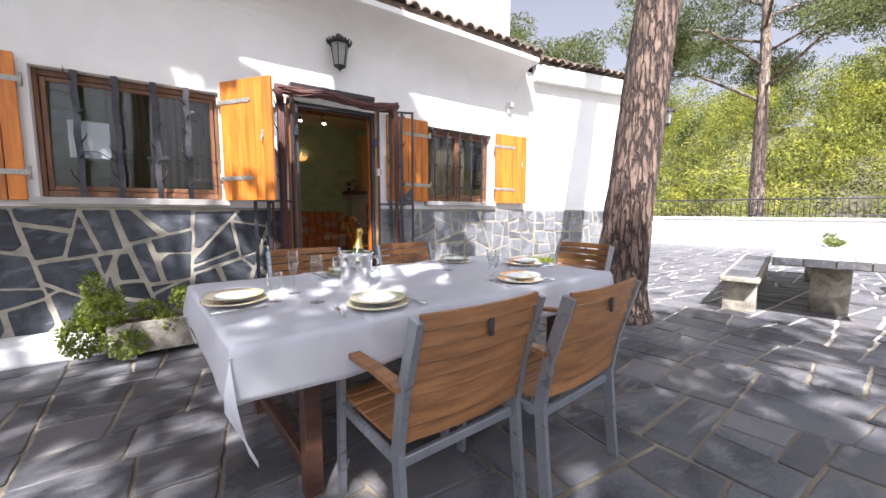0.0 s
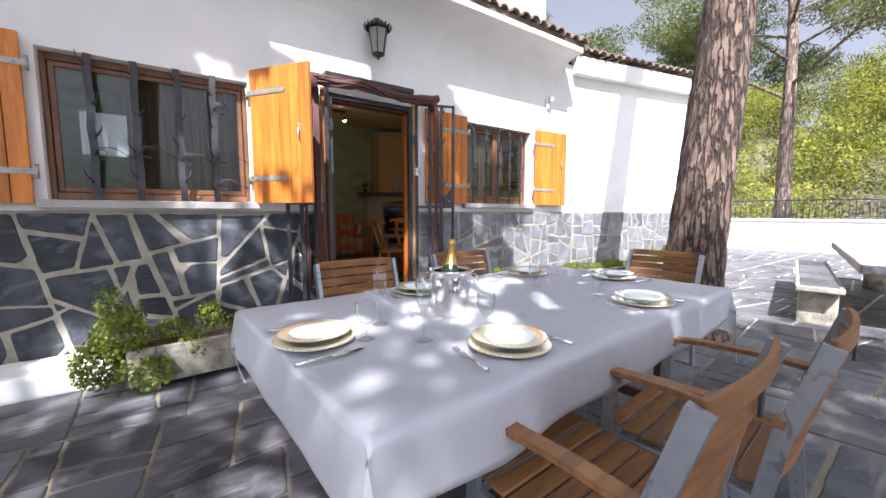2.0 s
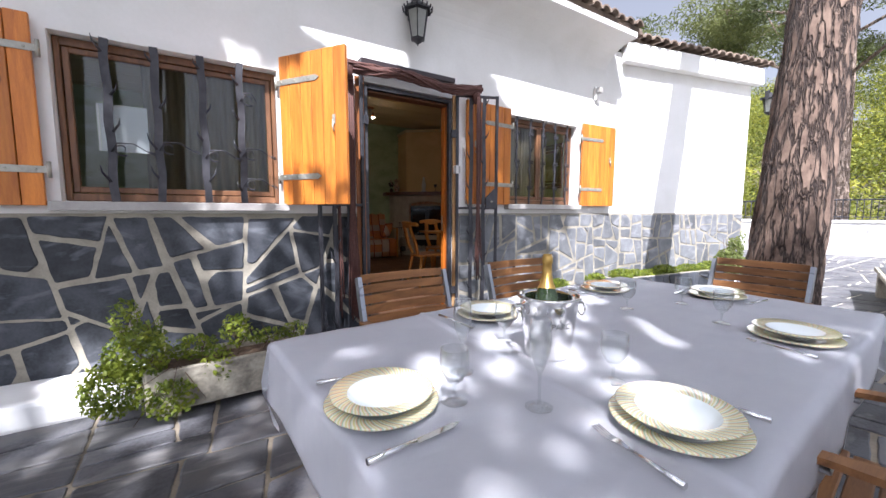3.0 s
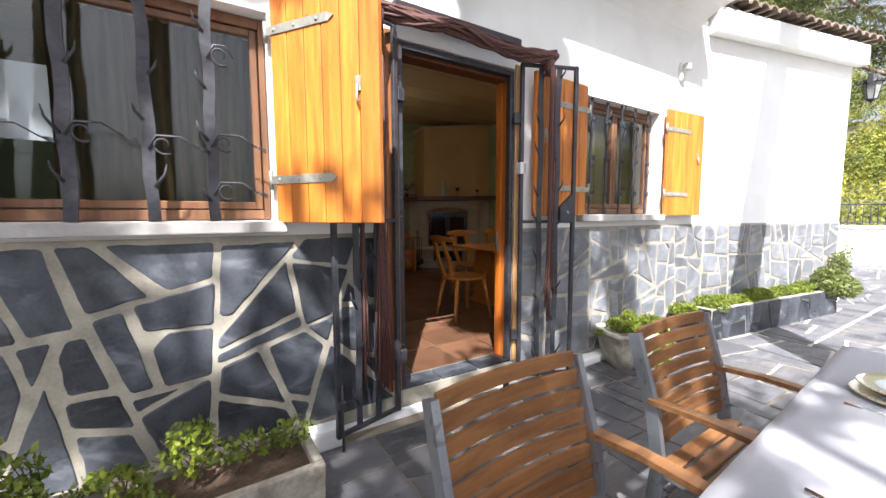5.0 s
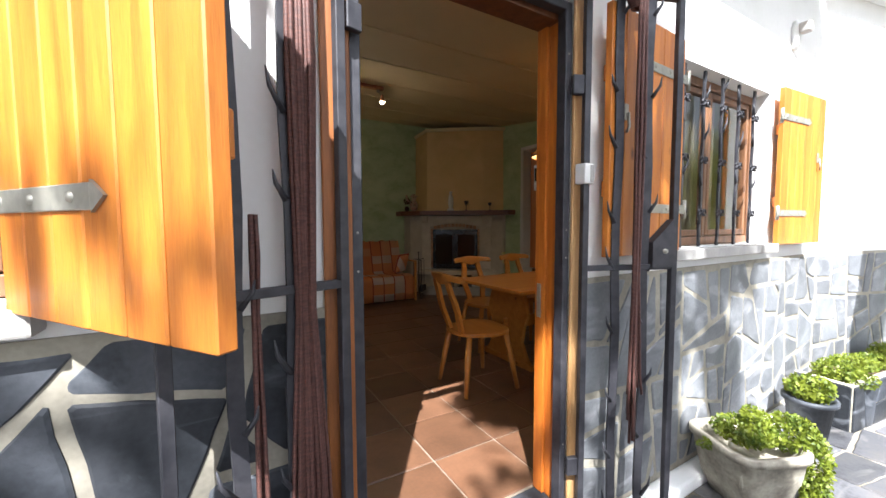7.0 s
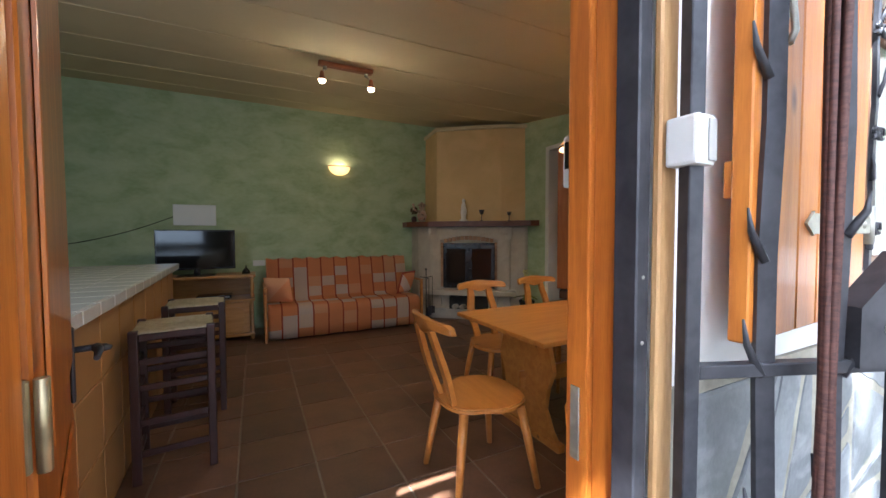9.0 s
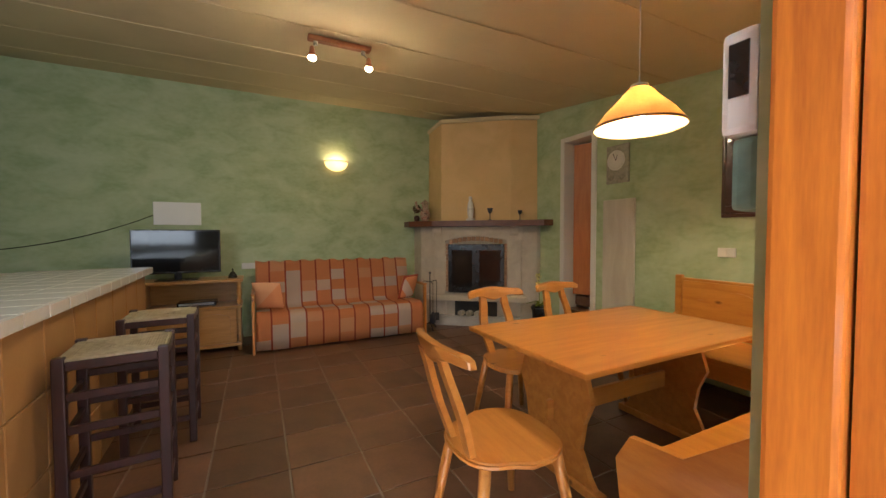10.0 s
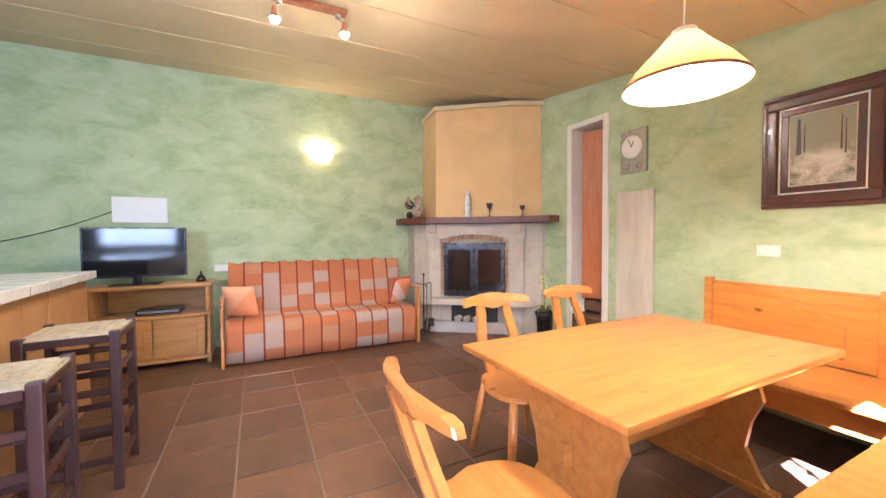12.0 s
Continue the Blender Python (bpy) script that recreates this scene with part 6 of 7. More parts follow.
stone_bench((5.35, 1.56, 0), 12.0, 3.1, "concrete bench with slate seat tiles beside the stone table")
stone_bench((5.95, -0.25, 0), 12.0, 3.1, "concrete bench with slate seat tiles beyond the stone table")
mp = thing("table_plant", "pale cut branches lying on the stone table", "plant", at=(7.6, 1.15, 0.702), turn=10)
foliage(rg, [((0, 0, 0.07), (0.25, 0.12, 0.06)), ((0.25, 0.05, 0.13), (0.12, 0.1, 0.07))], 500, 0.02, "leaves", mp, M["sage"])

# ---- the room: bar counter ----
ct = thing("bar_counter", "bar counter faced with ochre tiles under a white tiled top", "counter", at=(0.87, 5.30, FL), turn=2.4)
bm = bmesh.new()
box(bm, -2.2, -0.065, 0.0, 3.38, 0, 1.0)
part("body", bm, M["grout"], ct)
bm = bmesh.new()
box(bm, -2.25, -0.012, -0.04, 3.42, 1.0, 1.044)
part("top_bed", bm, M["pale_grout"], ct)
tile_meshes = {}


def tile_part(name, sx, sy, sz, material, parent, at, bevel=0.004):
    """A tile of the given size with its corner at the place; alike tiles share one mesh."""
    key = (name, round(sx, 3), round(sy, 3), round(sz, 3), material.name)
    if key not in tile_meshes:
        bm = bmesh.new()
        box(bm, 0, sx, 0, sy, 0, sz, bevel)
        me = bpy.data.meshes.new(name)
        bm.to_mesh(me)
        bm.free()
        me.materials.append(material)
        tile_meshes[key] = me
    o = new(name, tile_meshes[key])
    o.parent, o.location = parent, at
    return o


for i in range(10):
    for j in range(3):
        tile_part("wall_tile", 0.012, 0.330, 0.325, M["walltile"], ct, (-0.065, 0.004 + i * 0.338, 0.005 + j * 0.332), 0.003)
for i in range(16):
    for j in range(4):
        tile_part("top_tile", 0.205, 0.208, 0.010, M["whitetile"], ct, (-0.222 - j * 0.212, -0.035 + i * 0.2155, 1.044), 0.003)
for i in range(16):
    tile_part("edge_tile", 0.012, 0.208, 0.056, M["whitetile"], ct, (-0.012, -0.035 + i * 0.2155, 0.998), 0.005)


def bar_stool(at, turn):
    t = thing("bar_stool", "dark stained bar stool with a woven rush seat", "stool", at=at, turn=turn, group="bar stools")
    h, w = 0.82, 0.175
    for x in (-w, w):
        for y in (-w, w):
            bm = bmesh.new()
            box(bm, x - 0.021, x + 0.021, y - 0.021, y + 0.021, 0, h + 0.012, 0.006)
            part("leg", bm, M["darkwood"], t)
    for z, r in ((0.16, 0.012), (0.33, 0.012), (0.52, 0.012), (0.66, 0.012)):
        for s in (-1, 1):
            bm = bmesh.new()
            box(bm, -w + 0.02, w - 0.02, s * w - 0.009, s * w + 0.009, z - 0.018, z + 0.018, 0.004)
            part("rung", bm, M["darkwood"], t)
            bm = bmesh.new()
            box(bm, s * w - 0.009, s * w + 0.009, -w + 0.02, w - 0.02, z - 0.058, z - 0.022, 0.004)
            part("rung", bm, M["darkwood"], t)
    for s in (-1, 1):
        bm = bmesh.new()
        box(bm, -w + 0.021, w - 0.021, s * w - 0.018, s * w + 0.018, h - 0.045, h - 0.006, 0.004)
        part("apron", bm, M["darkwood"], t)
        bm = bmesh.new()
        box(bm, s * w - 0.018, s * w + 0.018, -w + 0.021, w - 0.021, h - 0.045, h - 0.006, 0.004)
        part("apron", bm, M["darkwood"], t)
    bm = bmesh.new()
    N = 76
    g = {}
    for i in range(N + 1):
        for j in range(N + 1):
            x, y = -0.19 + 0.38 * i / N, -0.19 + 0.38 * j / N
            d = max(abs(x), abs(y))
            edge = 0.012 if max(i, j) == N or min(i, j) == 0 else 0
            dip = 0.006 * (1 - d / 0.19)
            g[i, j] = bm.verts.new((x, y, h + 0.002 - dip - edge * 1.5 + 0.0035 * abs(math.sin(d * 270)) - 0.004 * (abs(abs(x) - abs(y)) < 0.004)))
    for i in range(N):
        for j in range(N):
            bm.faces.new((g[i, j], g[i + 1, j], g[i + 1, j + 1], g[i, j + 1]))
    bmesh.ops.solidify(bm, geom=bm.faces, thickness=0.008)
    part("rush_seat", bm, M["rush"], t, "woven natural rush seat")
    return t


bar_stool((1.0, 6.72, FL), 6)
bar_stool((1.01, 7.50, FL), 3)


# ---- dining corner ----
def tyrol_chair(at, turn):
    """A pine chair with two splats, a curved top rail and splayed turned legs; it looks to +y."""
    t = thing("dining_chair", "honey pine chair with twin splats and curved top rail", "chair", at=at, turn=turn, group="pine chairs round the inner table")
    bm = bmesh.new()
    out = []
    for k in range(28):
        a = 2 * math.pi * k / 28
        c, s = math.cos(a), math.sin(a)
        out.append((0.215 * abs(c) ** 0.75 * (1 if c > 0 else -1) * (1.0 if s > -0.2 else 0.86), 0.205 * abs(s) ** 0.75 * (1 if s > 0 else -1)))
    vs = prism(bm, out, 0.425, 0.452, "z")
    bmesh.ops.bevel(bm, geom=[e for e in bm.edges if abs(e.verts[0].co.z - e.verts[1].co.z) < 1e-4], offset=0.008, segments=2, affect="EDGES")
    part("seat", bm, M["pine"], t)
    for x, y in ((-0.15, 0.14), (0.15, 0.14), (-0.13, -0.14), (0.13, -0.14)):
        bm = bmesh.new()
        tube(bm, [(x, y, 0.426), (x * 1.18, y * 1.18, 0.25), (x * 1.42, y * 1.40, 0.0)], [0.021, 0.0205, 0.0145], 12)
        part("leg", bm, M["pine"], t)
    for s in (-1, 1):
        bm = bmesh.new()
        pr = [(0.052, 0.44), (0.058, 0.50), (0.080, 0.60), (0.072, 0.70), (0.058, 0.78), (0.062, 0.84), (0.105, 0.84), (0.112, 0.76), (0.128, 0.68), (0.130, 0.60), (0.108, 0.50), (0.098, 0.44)]
        vs = prism(bm, [(s * a, b) for a, b in pr], -0.012, 0.012, "y")
        for v in vs:
            v.co.y += -0.165 - 0.28 * (v.co.z - 0.44)
        part("splat", bm, M["pine"], t)
    bm = bmesh.new()
    top = []
    for k in range(19):
        u = -1 + 2 * k / 18
        top.append((0.215 * u, 0.895 + 0.009 * math.cos(u * math.pi) * (1 - 0.2 * abs(u)) - (0.02 if abs(u) > 0.9 else 0)))
    bot = [(0.215 * u * 0.99, 0.822 + 0.014 * abs(u) ** 2 * 2 - 0.012 * math.cos(u * 6)) for u in [1 - 2 * k / 18 for k in range(19)]]
    vs = prism(bm, top + bot, -0.014, 0.014, "y")
    for v in vs:
        v.co.y += -0.165 - 0.28 * (v.co.z - 0.44) + 0.05 * (v.co.x / 0.215) ** 2
    bmesh.ops.bevel(bm, geom=[e for e in bm.edges if abs(e.verts[0].co.y - e.verts[1].co.y) < 0.012], offset=0.004, segments=1, affect="EDGES")
    part("top_rail", bm, M["pine"], t)
    for c in t.children:
        for v in c.data.vertices:
            v.co.x *= 1.13
            v.co.y = (v.co.y + 0.165) * 1.16 - 0.165
            v.co.z *= 1.03
    return t


tyrol_chair((2.50, 5.79, FL), -92)
tyrol_chair((3.22, 6.60, FL), 178)
tyrol_chair((3.92, 6.66, FL), 184)

it = thing("dining_table", "honey pine trestle table with a plain rectangular top", "table", at=(3.58, 6.055, FL), turn=0.5)
bm = bmesh.new()
box(bm, -0.78, 0.78, -0.475, 0.475, 0.722, 0.752, 0.009)
part("tabletop", bm, M["pine"], it)
for x in (-0.50, 0.50):
    bm = bmesh.new()
    o = [(0.30, 0.05), (0.26, 0.10), (0.20, 0.22), (0.225, 0.36), (0.275, 0.48), (0.24, 0.60), (0.22, 0.68), (0.30, 0.720)]
    prism(bm, o + [(-a, b) for a, b in reversed(o)], x - 0.016, x + 0.016, "x")
    part("trestle", bm, M["pine"], it)
    bm = bmesh.new()
    box(bm, x - 0.03, x + 0.03, -0.34, 0.34, 0, 0.05, 0.010)
    part("foot", bm, M["pine"], it)
bm = bmesh.new()
box(bm, -0.56, 0.56, -0.013, 0.013, 0.30, 0.41, 0.005)
part("stretcher", bm, M["pine"], it)

cb = thing("corner_bench", "L-shaped honey pine corner bench with panelled back", "bench", at=(0, 0, FL))
SX0, BX = 4.46, RX - 0.03
bm = bmesh.new()
box(bm, SX0, BX - 0.05, 5.425, 6.60, 0.425, 0.455, 0.008)
part("seat", bm, M["benchpine"], cb)
bm = bmesh.new()
box(bm, 2.88, BX - 0.05, 4.88, 5.42, 0.425, 0.455, 0.008)
part("seat", bm, M["benchpine"], cb)
bm = bmesh.new()
box(bm, SX0 + 0.05, SX0 + 0.07, 5.36, 6.58, 0.29, 0.424, 0.003)
part("seat_front", bm, M["benchpine"], cb)
bm = bmesh.new()
box(bm, 2.95, SX0 + 0.048, 5.345, 5.365, 0.29, 0.424, 0.003)
part("seat_front", bm, M["benchpine"], cb)
for y0, y1 in ((4.90, 5.62), (5.68, 6.58)):
    bm = bmesh.new()
    box(bm, BX - 0.045, BX - 0.015, y0, y1, 0.456, 0.915, 0.006)
    b = part("back_panel", bm, M["benchpine"], cb)
    bm = bmesh.new()
    n = 10
    d = 0.10
    up = [(y0 + 0.14 + (y1 - y0 - 0.28) * k / n, 0.80 - 0.05 * math.cos(math.pi * 2 * k / n)) for k in range(n + 1)]
    prism(bm, [(y0 + 0.14, 0.55)] + up + [(y1 - 0.14, 0.55)], BX - 0.056, BX - 0.046, "x")
    part("raised_panel", bm, M["benchpine"], b)
    bm = bmesh.new()
    box(bm, BX - 0.055, BX - 0.008, y0 - 0.01, y1 + 0.01, 0.915, 0.94, 0.008)
    part("cap_rail", bm, M["benchpine"], b)
for y in (5.65, 6.61):
    bm = bmesh.new()
    box(bm, BX - 0.062, BX - 0.004, y - 0.028, y + 0.028, 0.0, 0.965, 0.012)
    part("post", bm, M["benchpine"], cb)
bm = bmesh.new()
prism(bm, [(4.86, 0.0), (5.42, 0.0), (5.44, 0.30), (5.46, 0.45), (5.40, 0.56), (5.2, 0.58), (4.95, 0.80), (4.86, 0.82)], 2.85, 2.878, "x")
part("end_panel", bm, M["benchpine"], cb)
bm = bmesh.new()
prism(bm, [(BX - 0.06, 0.0), (SX0 + 0.02, 0.0), (SX0, 0.45), (SX0 + 0.1, 0.52), (BX - 0.2, 0.56), (BX - 0.06, 0.62)], 6.602, 6.63, "y")
part("end_panel", bm, M["benchpine"], cb)
bm = bmesh.new()
prism(bm, [(5.33, 0.20), (5.40, 0.40), (5.42, 0.424), (5.34, 0.424), (5.31, 0.3)], SX0 - 0.012, SX0 + 0.03, "x")
part("corner_bracket", bm, M["benchpine"], cb)


# ---- hanging and wall lamps (lit) ----
def bulb_light(name, at, power, radius, color=(1.0, 0.62, 0.28)):
    o = new(name, bpy.data.lights.new(name, "POINT"))
    o.data.energy, o.data.shadow_soft_size, o.data.color = power, radius, color
    o.location = at
    return o


LX0, LY0 = 3.45, 5.82
pn = thing("pendant_lamp", "lit conical cream pendant lamp on a white cord", "ceiling lamp", at=(LX0, LY0, 2.10))
zc = 3.42 - 0.125 * (BY - LY0) - 2.10
bm = bmesh.new()
lathe(bm, [(0.2253, 0.0), (0.2270, 0.012), (0.1720, 0.085), (0.1032, 0.155), (0.0602, 0.205), (0.0387, 0.220), (0.0387, 0.216), (0.0585, 0.20), (0.1015, 0.151), (0.1694, 0.083), (0.2219, 0.01), (0.2253, 0.0)], 48)
part("shade", bm, M["shade"], pn, "scorched cream parchment shade")
bm = bmesh.new()
lathe(bm, [(0.2262, -0.001), (0.2296, 0.004), (0.2279, 0.012), (0.2236, 0.004), (0.2262, -0.001)], 48)
part("rim_band", bm, M["brownwood"], pn)
bm = bmesh.new()
lathe(bm, [(0, 0.235), (0.045, 0.23), (0.048, 0.21), (0.02, 0.20), (0.02, 0.15), (0, 0.15)], 20)
part("socket", bm, M["plastic"], pn)
bm = bmesh.new()
tube(bm, [(0, 0, 0.23), (0, 0, zc - 0.03)], 0.004, 6)
part("cord", bm, M["plastic"], pn)
bm = bmesh.new()
lathe(bm, [(0.03, zc - 0.09), (0.048, zc - 0.02), (0.05, zc - 0.003), (0, zc - 0.003)], 20)
part("ceiling_rose", bm, M["plastic"], pn)
bm = bmesh.new()
lathe(bm, [(0, 0.03), (0.022, 0.04), (0.03, 0.075), (0.022, 0.12), (0.013, 0.16), (0, 0.16)], 18)
part("bulb", bm, M["bulb"], pn).visible_shadow = False
bulb_light("pendant_light", (LX0, LY0, 2.17), 1.7, 0.03, (1.0, 0.74, 0.45))

sb = thing("ceiling_spotlight", "wooden bar with two lit spotlights under the ceiling", "ceiling lamp", at=(2.22, 7.6, 3.42 - 0.125 * (BY - 7.6)), turn=0)
bm = bmesh.new()
box(bm, -0.25, 0.25, -0.035, 0.035, -0.05, -0.012, 0.012)
part("bar", bm, M["spotwood"], sb)
for s, aim in ((-1, -0.03), (1, 0.04)):
    x = s * 0.19
    bm = bmesh.new()
    lathe(bm, [(0, 0.0), (0.018, -0.004), (0.018, -0.03), (0, -0.03)], 14, at=(x, 0, -0.05))
    tube(bm, [(x, 0, -0.078), (x + aim, -0.02, -0.115)], 0.005, 6)
    arm = part("swivel_arm", bm, M["galv"], sb)
    bm = bmesh.new()
    lathe(bm, [(0.012, 0.0), (0.018, -0.01), (0.024, -0.05), (0.036, -0.085), (0.034, -0.085), (0.02, -0.05), (0.0, -0.02)], 18, at=(x + aim, -0.02, -0.105))
    part("spot_cup", bm, M["spotwood"], sb)
    bm = bmesh.new()
    bmesh.ops.create_icosphere(bm, subdivisions=2, radius=0.031, matrix=Matrix.Translation((x + aim, -0.02, -0.185)))
    part("bulb", bm, M["bulb"], sb).visible_shadow = False
    bulb_light("spot_light", (2.22 + x + aim, 7.58, 3.42 - 0.125 * (BY - 7.6) - 0.185), 1.7, 0.03, (1.0, 0.72, 0.42))

sw = thing("wall_sconce", "lit half-bowl plaster wall lamp glowing upwards", "wall lamp", at=(2.64, BY, 2.60))
bm = bmesh.new()
n = 16
rows = []
for k in range(8):
    b = (math.pi / 2) * k / 7
    r, z = 0.165 * math.cos(b), -0.13 * math.sin(b)
    rows.append([bm.verts.new((r * math.cos(math.pi + math.pi * j / n), max(r, 0.002) * math.sin(math.pi + math.pi * j / n) * 0.75 - 0.001, z)) for j in range(n + 1)])
for a, b in zip(rows, rows[1:]):
    for j in range(n):
        bm.faces.new((a[j], a[j + 1], b[j + 1], b[j])).smooth = True
bmesh.ops.solidify(bm, geom=bm.faces, thickness=0.006)
part("bowl", bm, M["sconce"], sw)
bm = bmesh.new()
tube(bm, [(0.168 * math.cos(math.pi + math.pi * j / n), 0.168 * math.sin(math.pi + math.pi * j / n) * 0.75 - 0.002, 0.004) for j in range(n + 1)], 0.006, 6)
part("rim", bm, M["spotwood"], sw)
bm = bmesh.new()
bmesh.ops.create_icosphere(bm, subdivisions=2, radius=0.028, matrix=Matrix.Translation((0, -0.062, -0.03)))
part("bulb", bm, M["dim_bulb"], sw).visible_shadow = False
bulb_light("sconce_light", (2.64, BY - 0.062, 2.60), 0.22, 0.03, (1.0, 0.72, 0.40))

# added lamp behind the curtain, stands in for daylight through the large window
fill_lamp = new("window_fill_lamp", bpy.data.lights.new("window_fill_lamp", "AREA"))
fill_lamp.data.shape, fill_lamp.data.size, fill_lamp.data.size_y = "RECTANGLE", 1.2, 0.95
fill_lamp.data.energy, fill_lamp.data.color = 1.8, (0.86, 0.94, 1.0)
fill_lamp.matrix_world = look(((W1[0] + W1[1]) / 2, FY + 0.27, 1.84), ((W1[0] + W1[1]) / 2, FY + 2.0, 1.84))

# ---- sofa ----
sf = thing("sofa_bed", "futon sofa in orange patchwork cloth with striped squares", "sofa", at=(1.52, 9.1, FL))
SWD = 2.12
for x in (0.0, SWD - 0.03):
    bm = bmesh.new()
    box(bm, x, x + 0.03, 0.0, 0.06, 0, 0.66, 0.008)
    part("arm_post", bm, M["pine"], sf)
    bm = bmesh.new()
    box(bm, x - 0.005, x + 0.035, 0.0, 0.74, 0.661, 0.69, 0.008)
    part("arm_rail", bm, M["pine"], sf)
    bm = bmesh.new()
    box(bm, x, x + 0.03, 0.68, 0.74, 0, 0.66, 0.008)
    part("arm_post", bm, M["pine"], sf)
bm = bmesh.new()
box(bm, 0.032, SWD - 0.032, 0.05, 0.64, 0.20, 0.30, 0.01)
part("frame", bm, M["pine"], sf)
# seat and back share one throw, so the cloth runs over both
NXX = 60
path = [(0.03, 0.03), (0.022, 0.16), (0.02, 0.34), (0.05, 0.415), (0.14, 0.445), (0.34, 0.435), (0.50, 0.44), (0.545, 0.47), (0.585, 0.62), (0.63, 0.80), (0.67, 0.96), (0.70, 1.01), (0.745, 0.985)]
bm = bmesh.new()
rows = []
for i in range(NXX + 1):
    x = 0.04 + (SWD - 0.08) * i / NXX
    rows.append([bm.verts.new((x, y + 0.006 * noise.noise(Vector((x * 7, z * 7, 0))), z + 0.014 * noise.noise(Vector((x * 4, y * 6, 3))) + (0.012 * math.sin(x * 33) if z > 1.0 else 0))) for y, z in path])
for a, b in zip(rows, rows[1:]):
    for j in range(len(path) - 1):
        bm.faces.new((a[j], b[j], b[j + 1], a[j + 1])).smooth = True
bmesh.ops.solidify(bm, geom=bm.faces, thickness=-0.02)
part("throw", bm, M["sofa"], sf)
bm = bmesh.new()
box(bm, 0.06, SWD - 0.06, 0.07, 0.64, 0.301, 0.405, 0.03)
part("mattress", bm, M["sofa"], sf)
bm = bmesh.new()
prism(bm, [(0.60, 0.42), (0.70, 0.42), (0.74, 0.96), (0.70, 0.96)], 0.06, SWD - 0.06, "x")
part("backrest", bm, M["sofa"], sf)
for nm, x, a in (("cushion", 0.20, 62), ("cushion", SWD - 0.20, -58)):
    cu0 = thing("cushion", "square orange patchwork cushion leaning on the sofa arm", "cushion", at=(1.52 + x, 9.1 + 0.30, FL + 0.462), turn=a, group="sofa cushions")
    bm = bmesh.new()
    N = 12
    for s in (-1, 1):
        g = {}
        for i in range(N + 1):
            for j in range(N + 1):
                u, w = -1 + 2 * i / N, -1 + 2 * j / N
                th = 0.055 * (1 - u ** 4) * (1 - w ** 4) + 0.003
                g[i, j] = bm.verts.new((s * th, 0.17 * u, 0.175 + 0.17 * w))
        for i in range(N):
            for j in range(N):
                q = (g[i, j], g[i + 1, j], g[i + 1, j + 1], g[i, j + 1])
                bm.faces.new(q if s > 0 else q[::-1]).smooth = True
    bmesh.ops.remove_doubles(bm, verts=bm.verts, dist=0.0001)
    part("cover", bm, M["sofa"], cu0)
    cu0.rotation_euler = (0, radians(-18 if x < 1 else 18), radians(a))

# ---- television and its cabinet ----
tc = thing("tv_cabinet", "oak television cabinet with open shelf and two arched doors", "cabinet", at=(0.44, 9.42, FL))
CW, CD, CH = 0.96, 0.42, 0.84
bm = bmesh.new()
box(bm, -0.03, CW + 0.03, -0.03, CD, CH - 0.035, CH, 0.010)
part("top", bm, M["oak"], tc)
for x in (0.0, CW - 0.03):
    bm = bmesh.new()
    lathe(bm, [(0.018, 0.55), (0.026, 0.57), (0.018, 0.60), (0.028, 0.68), (0.018, 0.76), (0.028, 0.79), (0.028, 0.805)], 14, at=(x + 0.015, 0.02, 0))
    part("turned_post", bm, M["oak"], tc)
    bm = bmesh.new()
    box(bm, x, x + 0.03, 0.05, CD, 0.05, CH - 0.036, 0.003)
    part("side", bm, M["oak"], tc)
    bm = bmesh.new()
    lathe(bm, [(0, 0), (0.022, 0.0), (0.03, 0.02), (0.02, 0.045), (0.03, 0.055), (0, 0.055)], 14, at=(x + 0.015, 0.03, 0))
    part("foot", bm, M["oak"], tc)
bm = bmesh.new()
box(bm, -0.015, CW + 0.015, -0.015, CD, 0.50, 0.53, 0.006)
part("shelf", bm, M["oak"], tc)
bm = bmesh.new()
box(bm, -0.01, CW + 0.01, -0.01, CD, 0.055, 0.09, 0.006)
part("base", bm, M["oak"], tc)
bm = bmesh.new()
box(bm, 0.03, CW - 0.03, CD - 0.015, CD - 0.005, 0.09, CH - 0.036)
part("back", bm, M["oak"], tc)
for k in range(2):
    x0 = 0.035 + k * 0.445
    bm = bmesh.new()
    box(bm, x0, x0 + 0.44, 0.0, 0.02, 0.095, 0.495, 0.004)
    d = part("door", bm, M["oak"], tc)
    bm = bmesh.new()
    arch = [(x0 + 0.07, 0.15)] + [(x0 + 0.07 + 0.30 * j / 12, 0.40 + 0.045 * math.sin(math.pi * j / 12)) for j in range(13)] + [(x0 + 0.37, 0.15)]
    prism(bm, arch, -0.015, -0.0005, "y")
    part("arched_panel", bm, M["oak"], d)
    bm = bmesh.new()
    lathe(bm, [(0, 0.02), (0.010, 0.018), (0.012, 0.01), (0.006, 0.0)], 12)
    bmesh.ops.rotate(bm, cent=(0, 0, 0), matrix=Matrix.Rotation(math.pi / 2, 3, "X"), verts=bm.verts)
    bmesh.ops.translate(bm, vec=(x0 + (0.41 if k == 0 else 0.03), 0.0, 0.32), verts=bm.verts)
    part("knob", bm, M["brass"], d)
TT = FL + CH
tv = thing("television", "flat black television on a glossy rectangular foot", "television", at=(0.78, 9.58, TT))
bm = bmesh.new()
box(bm, -0.42, 0.42, -0.02, 0.02, 0.075, 0.57, 0.006)
part("case", bm, M["black"], tv)
bm = bmesh.new()
box(bm, -0.405, 0.405, -0.0225, -0.0205, 0.10, 0.555)
part("screen", bm, M["screen"], tv)
bm = bmesh.new()
box(bm, -0.035, 0.035, -0.015, 0.015, 0.014, 0.08, 0.004)
part("neck", bm, M["black"], tv)
